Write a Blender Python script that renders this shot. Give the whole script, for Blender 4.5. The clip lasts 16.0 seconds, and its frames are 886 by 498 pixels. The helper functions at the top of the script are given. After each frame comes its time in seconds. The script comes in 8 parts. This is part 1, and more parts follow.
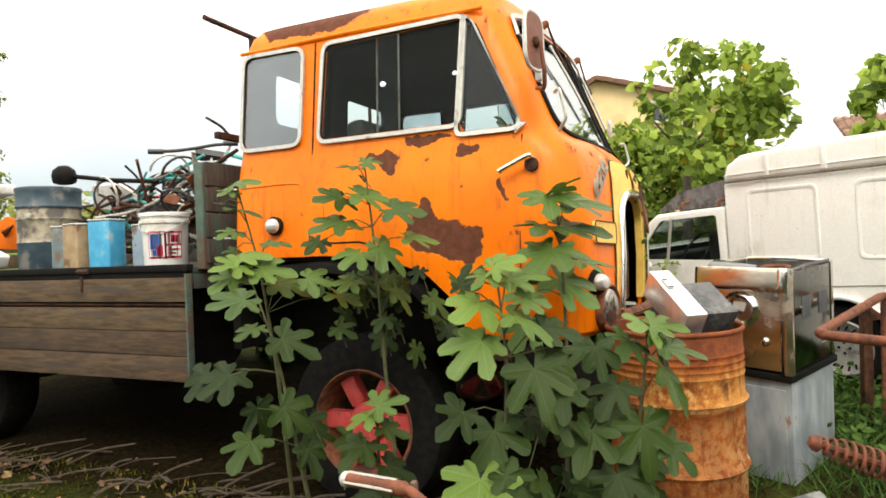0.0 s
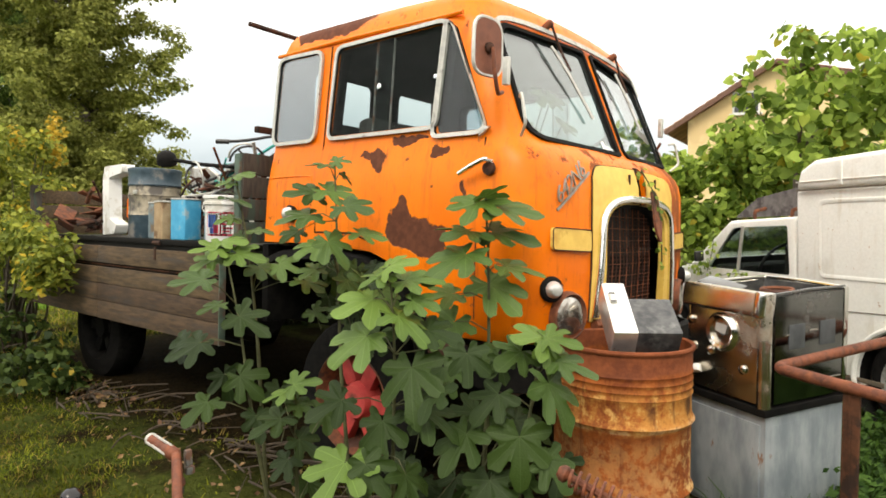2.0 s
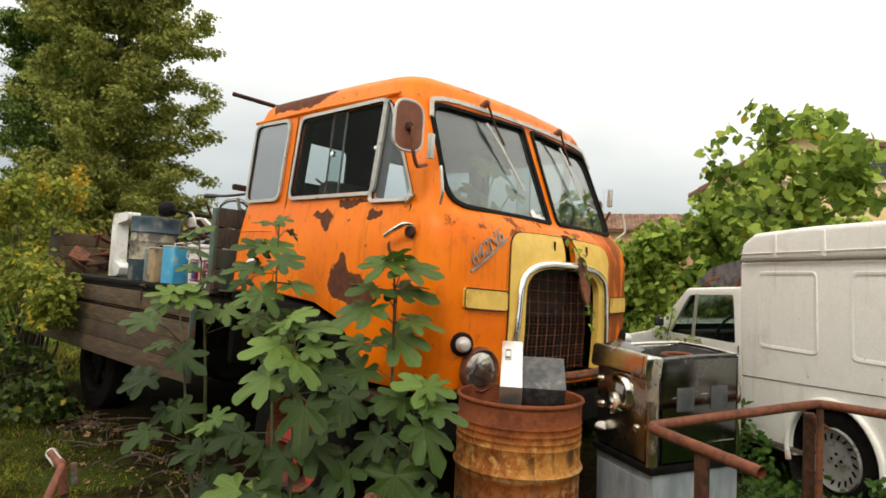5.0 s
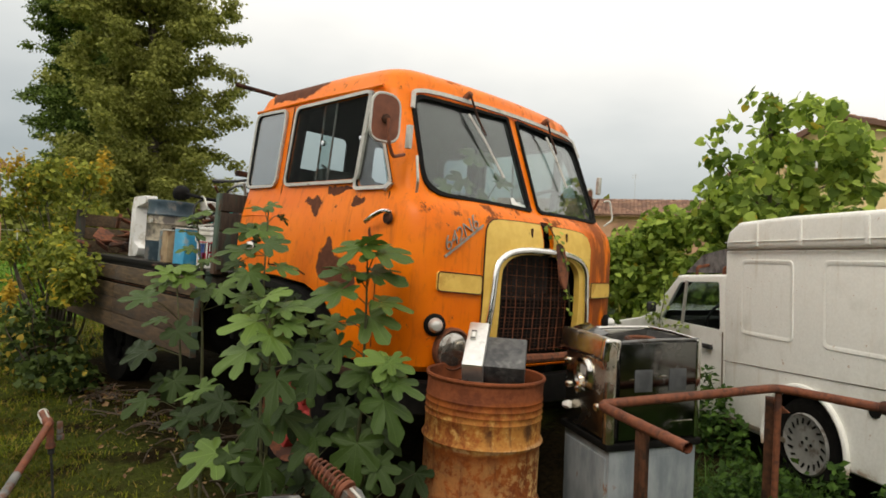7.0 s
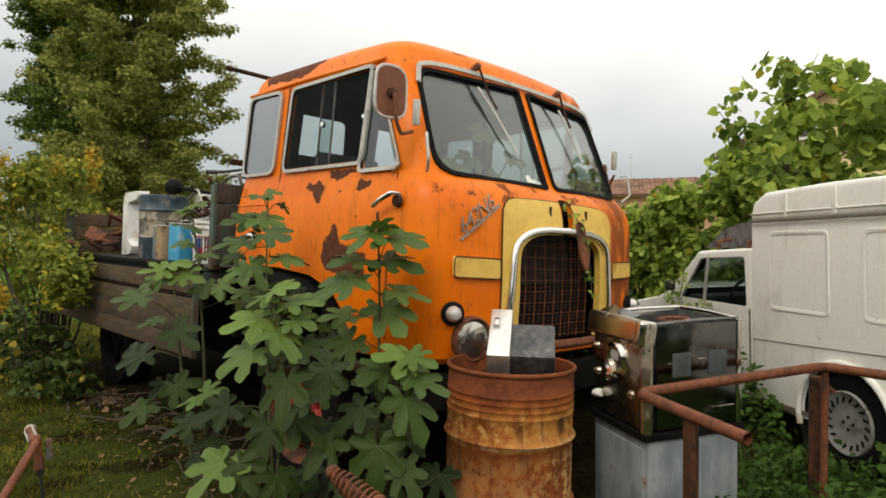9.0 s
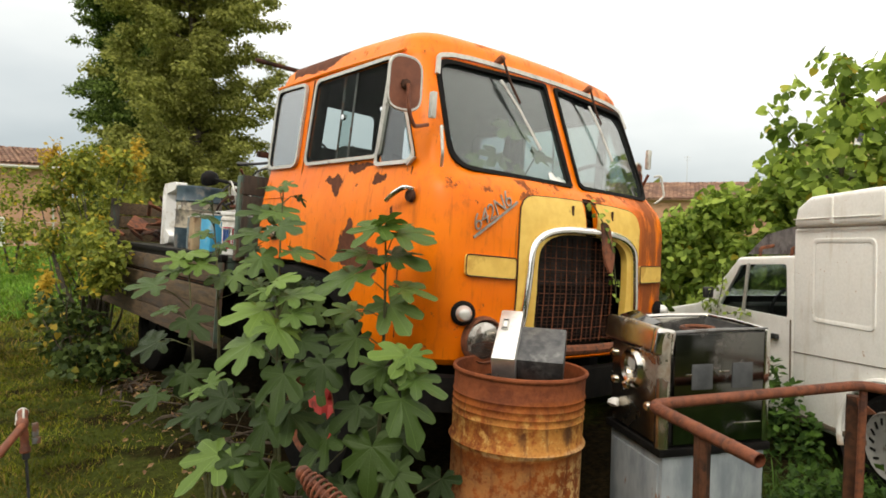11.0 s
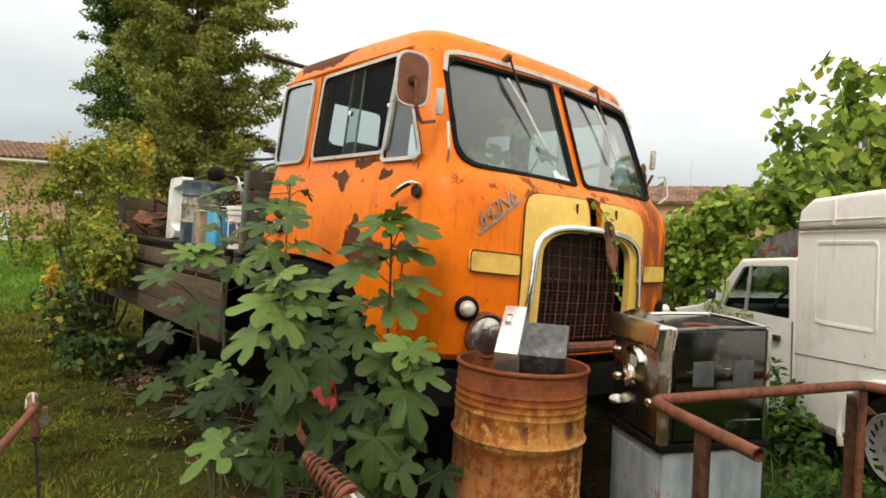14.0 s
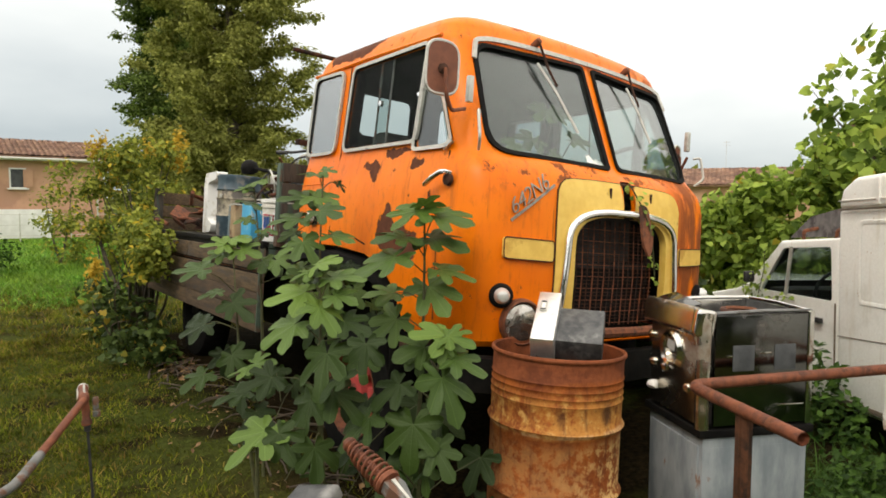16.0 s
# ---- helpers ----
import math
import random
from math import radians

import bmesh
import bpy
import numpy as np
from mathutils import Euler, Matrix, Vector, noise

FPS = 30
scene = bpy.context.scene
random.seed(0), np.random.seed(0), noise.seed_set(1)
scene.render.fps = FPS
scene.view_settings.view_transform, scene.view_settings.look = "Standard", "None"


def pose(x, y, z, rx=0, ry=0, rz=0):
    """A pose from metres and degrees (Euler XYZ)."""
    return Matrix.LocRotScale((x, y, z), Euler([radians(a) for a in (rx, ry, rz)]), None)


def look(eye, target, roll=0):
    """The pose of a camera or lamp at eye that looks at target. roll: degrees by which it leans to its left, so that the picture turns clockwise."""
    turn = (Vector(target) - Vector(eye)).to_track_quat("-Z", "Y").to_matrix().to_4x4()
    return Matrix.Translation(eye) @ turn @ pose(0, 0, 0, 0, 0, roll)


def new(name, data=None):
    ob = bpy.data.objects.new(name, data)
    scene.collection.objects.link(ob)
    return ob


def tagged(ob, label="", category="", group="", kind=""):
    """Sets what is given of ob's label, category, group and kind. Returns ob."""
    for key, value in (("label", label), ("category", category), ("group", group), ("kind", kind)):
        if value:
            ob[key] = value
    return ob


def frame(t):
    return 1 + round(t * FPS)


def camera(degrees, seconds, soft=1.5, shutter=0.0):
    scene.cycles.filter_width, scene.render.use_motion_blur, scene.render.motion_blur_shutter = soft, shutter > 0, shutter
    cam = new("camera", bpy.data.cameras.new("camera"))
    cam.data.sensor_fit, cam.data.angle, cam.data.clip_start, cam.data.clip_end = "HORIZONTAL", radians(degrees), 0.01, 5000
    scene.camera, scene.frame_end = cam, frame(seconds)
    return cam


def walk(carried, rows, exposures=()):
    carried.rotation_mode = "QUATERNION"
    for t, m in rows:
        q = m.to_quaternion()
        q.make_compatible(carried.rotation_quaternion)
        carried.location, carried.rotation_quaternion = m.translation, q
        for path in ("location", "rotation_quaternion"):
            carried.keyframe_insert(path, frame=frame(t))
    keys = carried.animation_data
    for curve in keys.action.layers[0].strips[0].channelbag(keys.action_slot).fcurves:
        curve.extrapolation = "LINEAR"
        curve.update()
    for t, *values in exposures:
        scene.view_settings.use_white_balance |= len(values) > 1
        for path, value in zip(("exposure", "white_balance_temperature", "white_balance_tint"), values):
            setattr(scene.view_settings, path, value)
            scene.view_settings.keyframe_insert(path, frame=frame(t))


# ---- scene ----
cam = camera(69.0, 16.0, soft=1.7)
PATH = [
    (0, (0.627, -3.833, 1.294), (-0.192, -2.008, 1.287), -2.2),
    (0.5, (0.971, -3.774, 1.293), (0.116, -1.967, 1.263), 1.4),
    (1, (1.145, -3.623, 1.31), (0.129, -1.901, 1.295), -0.2),
    (1.5, (1.318, -3.481, 1.335), (0.16, -1.85, 1.315), 0.3),
    (2, (1.53, -3.42, 1.356), (0.26, -1.876, 1.302), 1.4),
    (2.5, (1.683, -3.493, 1.344), (0.421, -1.943, 1.27), 2.6),
    (3, (1.845, -3.454, 1.385), (0.509, -1.966, 1.395), 3.3),
    (3.5, (1.996, -3.346, 1.392), (0.656, -1.861, 1.439), 5.9),
    (4, (2.029, -3.315, 1.397), (0.689, -1.832, 1.47), 5.6),
    (4.2, (2.031, -3.312, 1.396), (0.694, -1.83, 1.51), 4.6),
    (6.3, (2.427, -3.245, 1.412), (1.015, -1.829, 1.463), 4.9),
    (6.5, (2.436, -3.245, 1.41), (1.033, -1.819, 1.45), 6.0),
    (7, (2.499, -3.208, 1.425), (1.067, -1.812, 1.473), 4.6),
    (7.5, (2.513, -3.197, 1.406), (1.063, -1.82, 1.451), 4.3),
    (8, (2.483, -3.184, 1.392), (0.999, -1.843, 1.416), 3.9),
    (8.5, (2.367, -3.145, 1.401), (0.903, -1.782, 1.401), 3.8),
    (9, (2.258, -3.102, 1.402), (0.835, -1.697, 1.413), 2.3),
    (9.2, (2.258, -3.102, 1.402), (0.819, -1.713, 1.416), 2.2),
    (11.3, (2.314, -2.888, 1.395), (0.776, -1.609, 1.409), 4.1),
    (11.5, (2.314, -2.892, 1.389), (0.771, -1.62, 1.426), 4.2),
    (12, (2.307, -2.91, 1.388), (0.735, -1.673, 1.426), 4.0),
    (12.5, (2.302, -2.933, 1.384), (0.699, -1.736, 1.417), 4.8),
    (13, (2.299, -2.951, 1.379), (0.678, -1.78, 1.38), 5.4),
    (13.5, (2.316, -2.936, 1.38), (0.743, -1.701, 1.381), 5.7),
    (14, (2.327, -2.924, 1.375), (0.794, -1.64, 1.377), 4.8),
    (14.5, (2.337, -2.914, 1.375), (0.829, -1.601, 1.379), 5.0),
    (15, (2.332, -2.915, 1.367), (0.813, -1.614, 1.369), 5.3),
    (15.5, (2.317, -2.929, 1.372), (0.749, -1.687, 1.361), 5.6),
    (16, (2.325, -2.937, 1.371), (0.734, -1.725, 1.331), 3.6),
]
EXPOSURES = [(0, 0.68, 7000, 10), (1.0, 0.55, 7000, 10), (1.5, 0.55, 7000, 10), (3.5, 0.44, 7000, 10), (4.0, 0.24, 7000, 10), (4.2, 0.20, 7000, 10), (6.5, -0.25, 7000, 10), (9.0, -0.2, 7000, 10), (11.5, 0.2, 7000, 10), (16, 0.15, 7000, 10)]
# the lorry's own axes lean a little against the plumb line
LEVEL = pose(0, 0, 0, -4.3, 0, 0)
walk(cam, [(t, LEVEL @ look(eye, target, roll)) for t, eye, target, roll in PATH], EXPOSURES)

# ---- world and light: a bright overcast sky ----
world = bpy.data.worlds.new("overcast_sky")
scene.world = world
world.use_nodes = True
wn, wl = world.node_tree.nodes, world.node_tree.links
sky = wn.new("ShaderNodeTexSky")
sky.sky_type = "NISHITA"
sky.sun_disc = False
sky.sun_elevation, sky.sun_rotation = radians(50), radians(200)
wco = wn.new("ShaderNodeTexCoord")
wmap = wn.new("ShaderNodeMapping")
wmap.inputs["Scale"].default_value = (1.0, 1.0, 2.6)
wnoise = wn.new("ShaderNodeTexNoise")
wnoise.inputs["Scale"].default_value, wnoise.inputs["Detail"].default_value = 1.7, 5
wsep = wn.new("ShaderNodeSeparateXYZ")
wadd = wn.new("ShaderNodeMath")
wadd.operation, wadd.inputs[1].default_value = "MULTIPLY_ADD", 0.30
wramp = wn.new("ShaderNodeValToRGB")
for k, (at, c) in enumerate(((0.08, (0.50, 0.58, 0.64, 1)), (0.21, (0.86, 0.925, 0.96, 1)), (0.35, (1.34, 1.36, 1.36, 1)), (0.95, (1.75, 1.72, 1.66, 1)))):
    e = wramp.color_ramp.elements[k] if k < 2 else wramp.color_ramp.elements.new(at)
    e.position, e.color = at, c
wmix = wn.new("ShaderNodeMix")
wmix.data_type = "RGBA"
wmix.inputs[0].default_value = 0.9
wsc = wn.new("ShaderNodeVectorMath")
wsc.operation = "SCALE"
wsc.inputs[3].default_value = 0.1
wl.new(wco.outputs["Generated"], wmap.inputs["Vector"])
wl.new(wmap.outputs["Vector"], wnoise.inputs["Vector"])
wl.new(wco.outputs["Generated"], wsep.inputs[0])
wl.new(wnoise.outputs["Fac"], wadd.inputs[0])
wside = wn.new("ShaderNodeMath")
wside.operation, wside.inputs[1].default_value = "MULTIPLY_ADD", 0.16
wl.new(wsep.outputs[0], wside.inputs[0])
wl.new(wsep.outputs[2], wside.inputs[2])
wl.new(wside.outputs[0], wadd.inputs[2])
wl.new(wadd.outputs[0], wramp.inputs["Fac"])
wl.new(sky.outputs["Color"], wsc.inputs[0])
wl.new(wsc.outputs[0], wmix.inputs[6])
wl.new(wramp.outputs["Color"], wmix.inputs[7])
bg = wn["Background"]
wl.new(wmix.outputs[2], bg.inputs["Color"])
bg.inputs["Strength"].default_value = 1.0
sun_data = bpy.data.lights.new("sun", "SUN")
sun_data.energy, sun_data.angle, sun_data.color = 1.3, radians(20), (1.0, 0.95, 0.86)
sun = new("sun", sun_data)
sun.matrix_basis = look((3.2, -6.4, 8.6), (0, 0, 0.5))
scene.view_settings.exposure = 0.0


# ---- materials ----
def shader(name):
    m = bpy.data.materials.new(name)
    m.use_nodes = True
    return m, m.node_tree.nodes, m.node_tree.links, m.node_tree.nodes["Principled BSDF"]


def math_node(n, l, op, a, b=None, c=None):
    k = n.new("ShaderNodeMath")
    k.operation = op
    for i, v in enumerate((a, b, c)):
        if v is None:
            continue
        if isinstance(v, (int, float)):
            k.inputs[i].default_value = v
        else:
            l.new(v, k.inputs[i])
    return k.outputs[0]


def noise_node(n, l, vec, scale, detail=4.0, rough=0.55):
    k = n.new("ShaderNodeTexNoise")
    k.inputs["Scale"].default_value, k.inputs["Detail"].default_value = scale, detail
    k.inputs["Roughness"].default_value = rough
    l.new(vec, k.inputs["Vector"])
    return k.outputs["Fac"]


def step_node(n, l, val, lo, hi):
    k = n.new("ShaderNodeMapRange")
    k.interpolation_type = "SMOOTHSTEP"
    k.inputs["From Min"].default_value, k.inputs["From Max"].default_value = lo, hi
    l.new(val, k.inputs["Value"])
    return k.outputs["Result"]


def mix_node(n, l, fac, a, b):
    k = n.new("ShaderNodeMix")
    k.data_type = "RGBA"
    if isinstance(fac, (int, float)):
        k.inputs[0].default_value = fac
    else:
        l.new(fac, k.inputs[0])
    for i, v in ((6, a), (7, b)):
        if isinstance(v, tuple):
            k.inputs[i].default_value = (*v, 1)
        else:
            l.new(v, k.inputs[i])
    return k.outputs[2]


def coords(n, l, stretch=(1, 1, 1)):
    co = n.new("ShaderNodeTexCoord")
    mp = n.new("ShaderNodeMapping")
    mp.inputs["Scale"].default_value = stretch
    l.new(co.outputs["Object"], mp.inputs["Vector"])
    return mp.outputs["Vector"]


def bump_node(n, l, p, height, strength, dist=0.01):
    b = n.new("ShaderNodeBump")
    b.inputs["Strength"].default_value, b.inputs["Distance"].default_value = strength, dist
    l.new(height, b.inputs["Height"])
    l.new(b.outputs["Normal"], p.inputs["Normal"])


def surface(name, c1, c2, scale=20.0, rough=0.6, metal=0.0, bump=0.25, spots=None, spot_scale=4.0, spot_at=(0.52, 0.60), stretch=(1, 1, 1),
            spot_rough=0.85, vary=0.0, island=False, rough_var=0.12, spec=0.5):
    """Two colours mixed by fine grain, with larger stains of a third colour."""
    m, n, l, p = shader(name)
    v = coords(n, l, stretch)
    fine = noise_node(n, l, v, scale, 6)
    col = mix_node(n, l, step_node(n, l, fine, 0.3, 0.7), c1, c2)
    r = math_node(n, l, "MULTIPLY_ADD", fine, rough_var * 2, rough - rough_var)
    if spots:
        coarse = noise_node(n, l, v, spot_scale, 8, 0.62)
        k = step_node(n, l, coarse, *spot_at)
        col = mix_node(n, l, k, col, spots)
        r = math_node(n, l, "MULTIPLY_ADD", k, spot_rough - rough, r)
        if metal:
            l.new(math_node(n, l, "MULTIPLY_ADD", k, -metal, metal), p.inputs["Metallic"])
    elif metal:
        p.inputs["Metallic"].default_value = metal
    if vary:
        info = n.new("ShaderNodeNewGeometry" if island else "ShaderNodeObjectInfo")
        rnd = info.outputs["Random Per Island" if island else "Random"]
        hs = n.new("ShaderNodeHueSaturation")
        l.new(col, hs.inputs["Color"])
        l.new(math_node(n, l, "MULTIPLY_ADD", rnd, vary * 2, 1 - vary), hs.inputs["Value"])
        l.new(math_node(n, l, "MULTIPLY_ADD", rnd, vary * 0.08, 0.5 - vary * 0.04), hs.inputs["Hue"])
        col = hs.outputs["Color"]
    l.new(col, p.inputs["Base Color"])
    l.new(r, p.inputs["Roughness"])
    p.inputs["Specular IOR Level"].default_value = spec
    if bump:
        bump_node(n, l, p, fine, bump)
    return m


def leaf_material(name, dark, light, vein=(), vary=0.3, back=0.25, spot=None, island=False, patch=0.0, rough=0.6, spec=0.2):
    """Waxy leaf: translucent, uneven, each leaf of its own tone."""
    m, n, l, p = shader(name)
    v = coords(n, l)
    info = n.new("ShaderNodeNewGeometry" if island else "ShaderNodeObjectInfo")
    rnd = info.outputs["Random Per Island" if island else "Random"]
    fine = noise_node(n, l, v, 22, 4)
    col = mix_node(n, l, math_node(n, l, "MULTIPLY_ADD", fine, 0.5, math_node(n, l, "MULTIPLY_ADD", rnd, 0.9, -0.25)), dark, light)
    if spot:
        col = mix_node(n, l, step_node(n, l, rnd, spot[0], spot[0] + 0.02), col, spot[1])
    if vein:
        sp = n.new("ShaderNodeSeparateXYZ")
        l.new(v, sp.inputs[0])
        near = None
        for a in vein:
            across = math_node(n, l, "ABSOLUTE", math_node(n, l, "SUBTRACT", math_node(n, l, "MULTIPLY", sp.outputs[0], math.sin(a)), math_node(n, l, "MULTIPLY", sp.outputs[1], math.cos(a))))
            along = math_node(n, l, "ADD", math_node(n, l, "MULTIPLY", sp.outputs[0], math.cos(a)), math_node(n, l, "MULTIPLY", sp.outputs[1], math.sin(a)))
            d = math_node(n, l, "ADD", across, math_node(n, l, "MULTIPLY", math_node(n, l, "MAXIMUM", math_node(n, l, "MULTIPLY", along, -1.0), 0.0), 2.0))
            near = d if near is None else math_node(n, l, "MINIMUM", near, d)
        col = mix_node(n, l, math_node(n, l, "MULTIPLY_ADD", step_node(n, l, near, 0.002, 0.012), -0.21, 0.21), col, tuple(min(1.0, c * 2.0 + 0.04) for c in light))
    hs = n.new("ShaderNodeHueSaturation")
    l.new(col, hs.inputs["Color"])
    tone = math_node(n, l, "MULTIPLY_ADD", rnd, vary, 1 - vary / 2)
    if patch:
        k = step_node(n, l, noise_node(n, l, v, 1.7, 4, 0.6), 0.36, 0.64)
        tone = math_node(n, l, "MULTIPLY", tone, math_node(n, l, "MULTIPLY_ADD", k, patch, 1 - patch / 2))
        l.new(math_node(n, l, "MULTIPLY_ADD", noise_node(n, l, v, 0.9, 3), 0.10, 0.45), hs.inputs["Hue"])
    l.new(tone, hs.inputs["Value"])
    l.new(hs.outputs["Color"], p.inputs["Base Color"])
    p.inputs["Roughness"].default_value = rough
    p.inputs["Specular IOR Level"].default_value = spec
    tr = n.new("ShaderNodeBsdfTranslucent")
    l.new(hs.outputs["Color"], tr.inputs["Color"])
    mx = n.new("ShaderNodeMixShader")
    mx.inputs[0].default_value = back
    l.new(p.outputs[0], mx.inputs[1])
    l.new(tr.outputs[0], mx.inputs[2])
    l.new(mx.outputs[0], n["Material Output"].inputs["Surface"])
    bump_node(n, l, p, fine, 0.3)
    return m


def pane_material(name, tint, dust, dust_amount, shine=0.055, power=4.0, streaked=False):
    """Clear pane with a gloss and a film of dust."""
    m, n, l, p = shader(name)
    n.remove(p)
    v = coords(n, l)
    tr, gl, df = n.new("ShaderNodeBsdfTransparent"), n.new("ShaderNodeBsdfGlossy"), n.new("ShaderNodeBsdfDiffuse")
    tr.inputs["Color"].default_value, df.inputs["Color"].default_value = (*tint, 1), (*dust, 1)
    gl.inputs["Roughness"].default_value = 0.03
    fr = n.new("ShaderNodeLayerWeight")
    fr.inputs["Blend"].default_value = 0.5
    gloss = math_node(n, l, "MULTIPLY_ADD", math_node(n, l, "POWER", fr.outputs["Facing"], power), 0.75, shine)
    a, b = n.new("ShaderNodeMixShader"), n.new("ShaderNodeMixShader")
    film = noise_node(n, l, v, 5, 6)
    if streaked:
        film = math_node(n, l, "MULTIPLY_ADD", step_node(n, l, noise_node(n, l, coords(n, l, (7, 7, 0.8)), 2.2, 6, 0.6), 0.46, 0.66), -0.7, math_node(n, l, "MULTIPLY", film, 1.5))
    l.new(math_node(n, l, "MULTIPLY_ADD", film, dust_amount, dust_amount * 0.5), a.inputs[0])
    l.new(tr.outputs[0], a.inputs[1])
    l.new(df.outputs[0], a.inputs[2])
    l.new(gloss, b.inputs[0])
    l.new(a.outputs[0], b.inputs[1])
    l.new(gl.outputs[0], b.inputs[2])
    l.new(b.outputs[0], n["Material Output"].inputs["Surface"])
    return m


def cab_paint():
    """Faded orange lacquer with rust where it has flaked: round patches on the near side, runs and chips all over."""
    m, n, l, p = shader("faded_orange_paint")
    v = coords(n, l)
    sep = n.new("ShaderNodeSeparateXYZ")
    l.new(v, sep.inputs[0])
    wob = noise_node(n, l, v, 9, 5)
    wob2 = noise_node(n, l, v, 7.3, 5)
    x = math_node(n, l, "MULTIPLY_ADD", math_node(n, l, "SUBTRACT", wob, 0.5), 0.16, sep.outputs[0])
    z = math_node(n, l, "MULTIPLY_ADD", math_node(n, l, "SUBTRACT", wob2, 0.5), 0.16, sep.outputs[2])
    near = None
    for cx, cz, rx, rz in ((-0.74, 1.40, 0.08, 0.13), (-0.62, 1.33, 0.15, 0.10), (-0.50, 1.31, 0.07, 0.09), (-0.93, 1.74, 0.055, 0.055), (-1.00, 1.755, 0.07, 0.02), (-0.50, 1.755, 0.06, 0.035),
                           (-0.72, 1.825, 0.15, 0.022), (-1.42, 2.575, 0.35, 0.125), (-1.95, 2.12, 0.05, 0.08), (-0.33, 1.55, 0.02, 0.05)):
        dx = math_node(n, l, "DIVIDE", math_node(n, l, "SUBTRACT", x, cx), rx)
        dz = math_node(n, l, "DIVIDE", math_node(n, l, "SUBTRACT", z, cz), rz)
        d = math_node(n, l, "ADD", math_node(n, l, "MULTIPLY", dx, dx), math_node(n, l, "MULTIPLY", dz, dz))
        near = d if near is None else math_node(n, l, "MINIMUM", near, d)
    patch = math_node(n, l, "SUBTRACT", 1.0, step_node(n, l, near, 0.92, 1.05))
    patch = math_node(n, l, "MULTIPLY", patch, math_node(n, l, "LESS_THAN", sep.outputs[1], -0.45))
    vs = coords(n, l, (9, 9, 0.7))
    runs = step_node(n, l, noise_node(n, l, vs, 1.6, 5, 0.6), 0.55, 0.78)
    tone = noise_node(n, l, v, 2.2, 4)
    col = mix_node(n, l, step_node(n, l, tone, 0.3, 0.7), (0.80, 0.158, 0.002), (0.88, 0.208, 0.004))
    col = mix_node(n, l, math_node(n, l, "MULTIPLY", runs, 0.72), col, (0.38, 0.072, 0.010))
    drips = step_node(n, l, noise_node(n, l, coords(n, l, (26, 26, 1.1)), 1.5, 6, 0.62), 0.585, 0.70)
    col = mix_node(n, l, math_node(n, l, "MULTIPLY", drips, math_node(n, l, "MULTIPLY", step_node(n, l, wob2, 0.42, 0.58), 0.6)), col, (0.20, 0.050, 0.014))
    grime = step_node(n, l, noise_node(n, l, coords(n, l, (2.2, 2.2, 1.0)), 9, 9, 0.68), 0.50, 0.74)
    col = mix_node(n, l, math_node(n, l, "MULTIPLY", grime, 0.45), col, (0.36, 0.075, 0.012))
    chips = step_node(n, l, noise_node(n, l, v, 13, 8, 0.68), 0.645, 0.68)
    edge = math_node(n, l, "SUBTRACT", 1.0, step_node(n, l, math_node(n, l, "ABSOLUTE", math_node(n, l, "SUBTRACT", sep.outputs[2], 1.74)), 0.02, 0.16))
    front = math_node(n, l, "GREATER_THAN", sep.outputs[0], -0.3)
    more = math_node(n, l, "MULTIPLY", math_node(n, l, "MULTIPLY", edge, front), step_node(n, l, noise_node(n, l, v, 8, 8, 0.65), 0.56, 0.62))
    far_corner = math_node(n, l, "MULTIPLY", step_node(n, l, sep.outputs[1], 0.42, 0.66), step_node(n, l, noise_node(n, l, coords(n, l, (3, 3, 0.7)), 3, 8, 0.6), 0.36, 0.52))
    top = math_node(n, l, "MULTIPLY", step_node(n, l, sep.outputs[2], 2.45, 2.5), step_node(n, l, noise_node(n, l, v, 5, 8, 0.65), 0.56, 0.66))
    chips = math_node(n, l, "MAXIMUM", chips, math_node(n, l, "MAXIMUM", more, math_node(n, l, "MULTIPLY", math_node(n, l, "MAXIMUM", far_corner, top), 0.9)))
    rust = mix_node(n, l, step_node(n, l, noise_node(n, l, v, 30, 6), 0.35, 0.7), (0.092, 0.032, 0.017), (0.135, 0.047, 0.024))
    k = math_node(n, l, "MAXIMUM", patch, math_node(n, l, "MULTIPLY", chips, 0.85))
    col = mix_node(n, l, k, col, rust)
    l.new(col, p.inputs["Base Color"])
    l.new(math_node(n, l, "MULTIPLY_ADD", k, 0.5, math_node(n, l, "MULTIPLY_ADD", runs, 0.15, 0.38)), p.inputs["Roughness"])
    p.inputs["Specular IOR Level"].default_value = 0.24
    dent = noise_node(n, l, v, 3.5, 2)
    b1 = n.new("ShaderNodeBump")
    b1.inputs["Strength"].default_value, b1.inputs["Distance"].default_value = 0.35, 0.03
    l.new(dent, b1.inputs["Height"])
    b2 = n.new("ShaderNodeBump")
    b2.inputs["Strength"].default_value, b2.inputs["Distance"].default_value = 0.5, 0.004
    l.new(math_node(n, l, "SUBTRACT", 1.0, k), b2.inputs["Height"])
    l.new(b1.outputs[0], b2.inputs["Normal"])
    l.new(b2.outputs[0], p.inputs["Normal"])
    return m


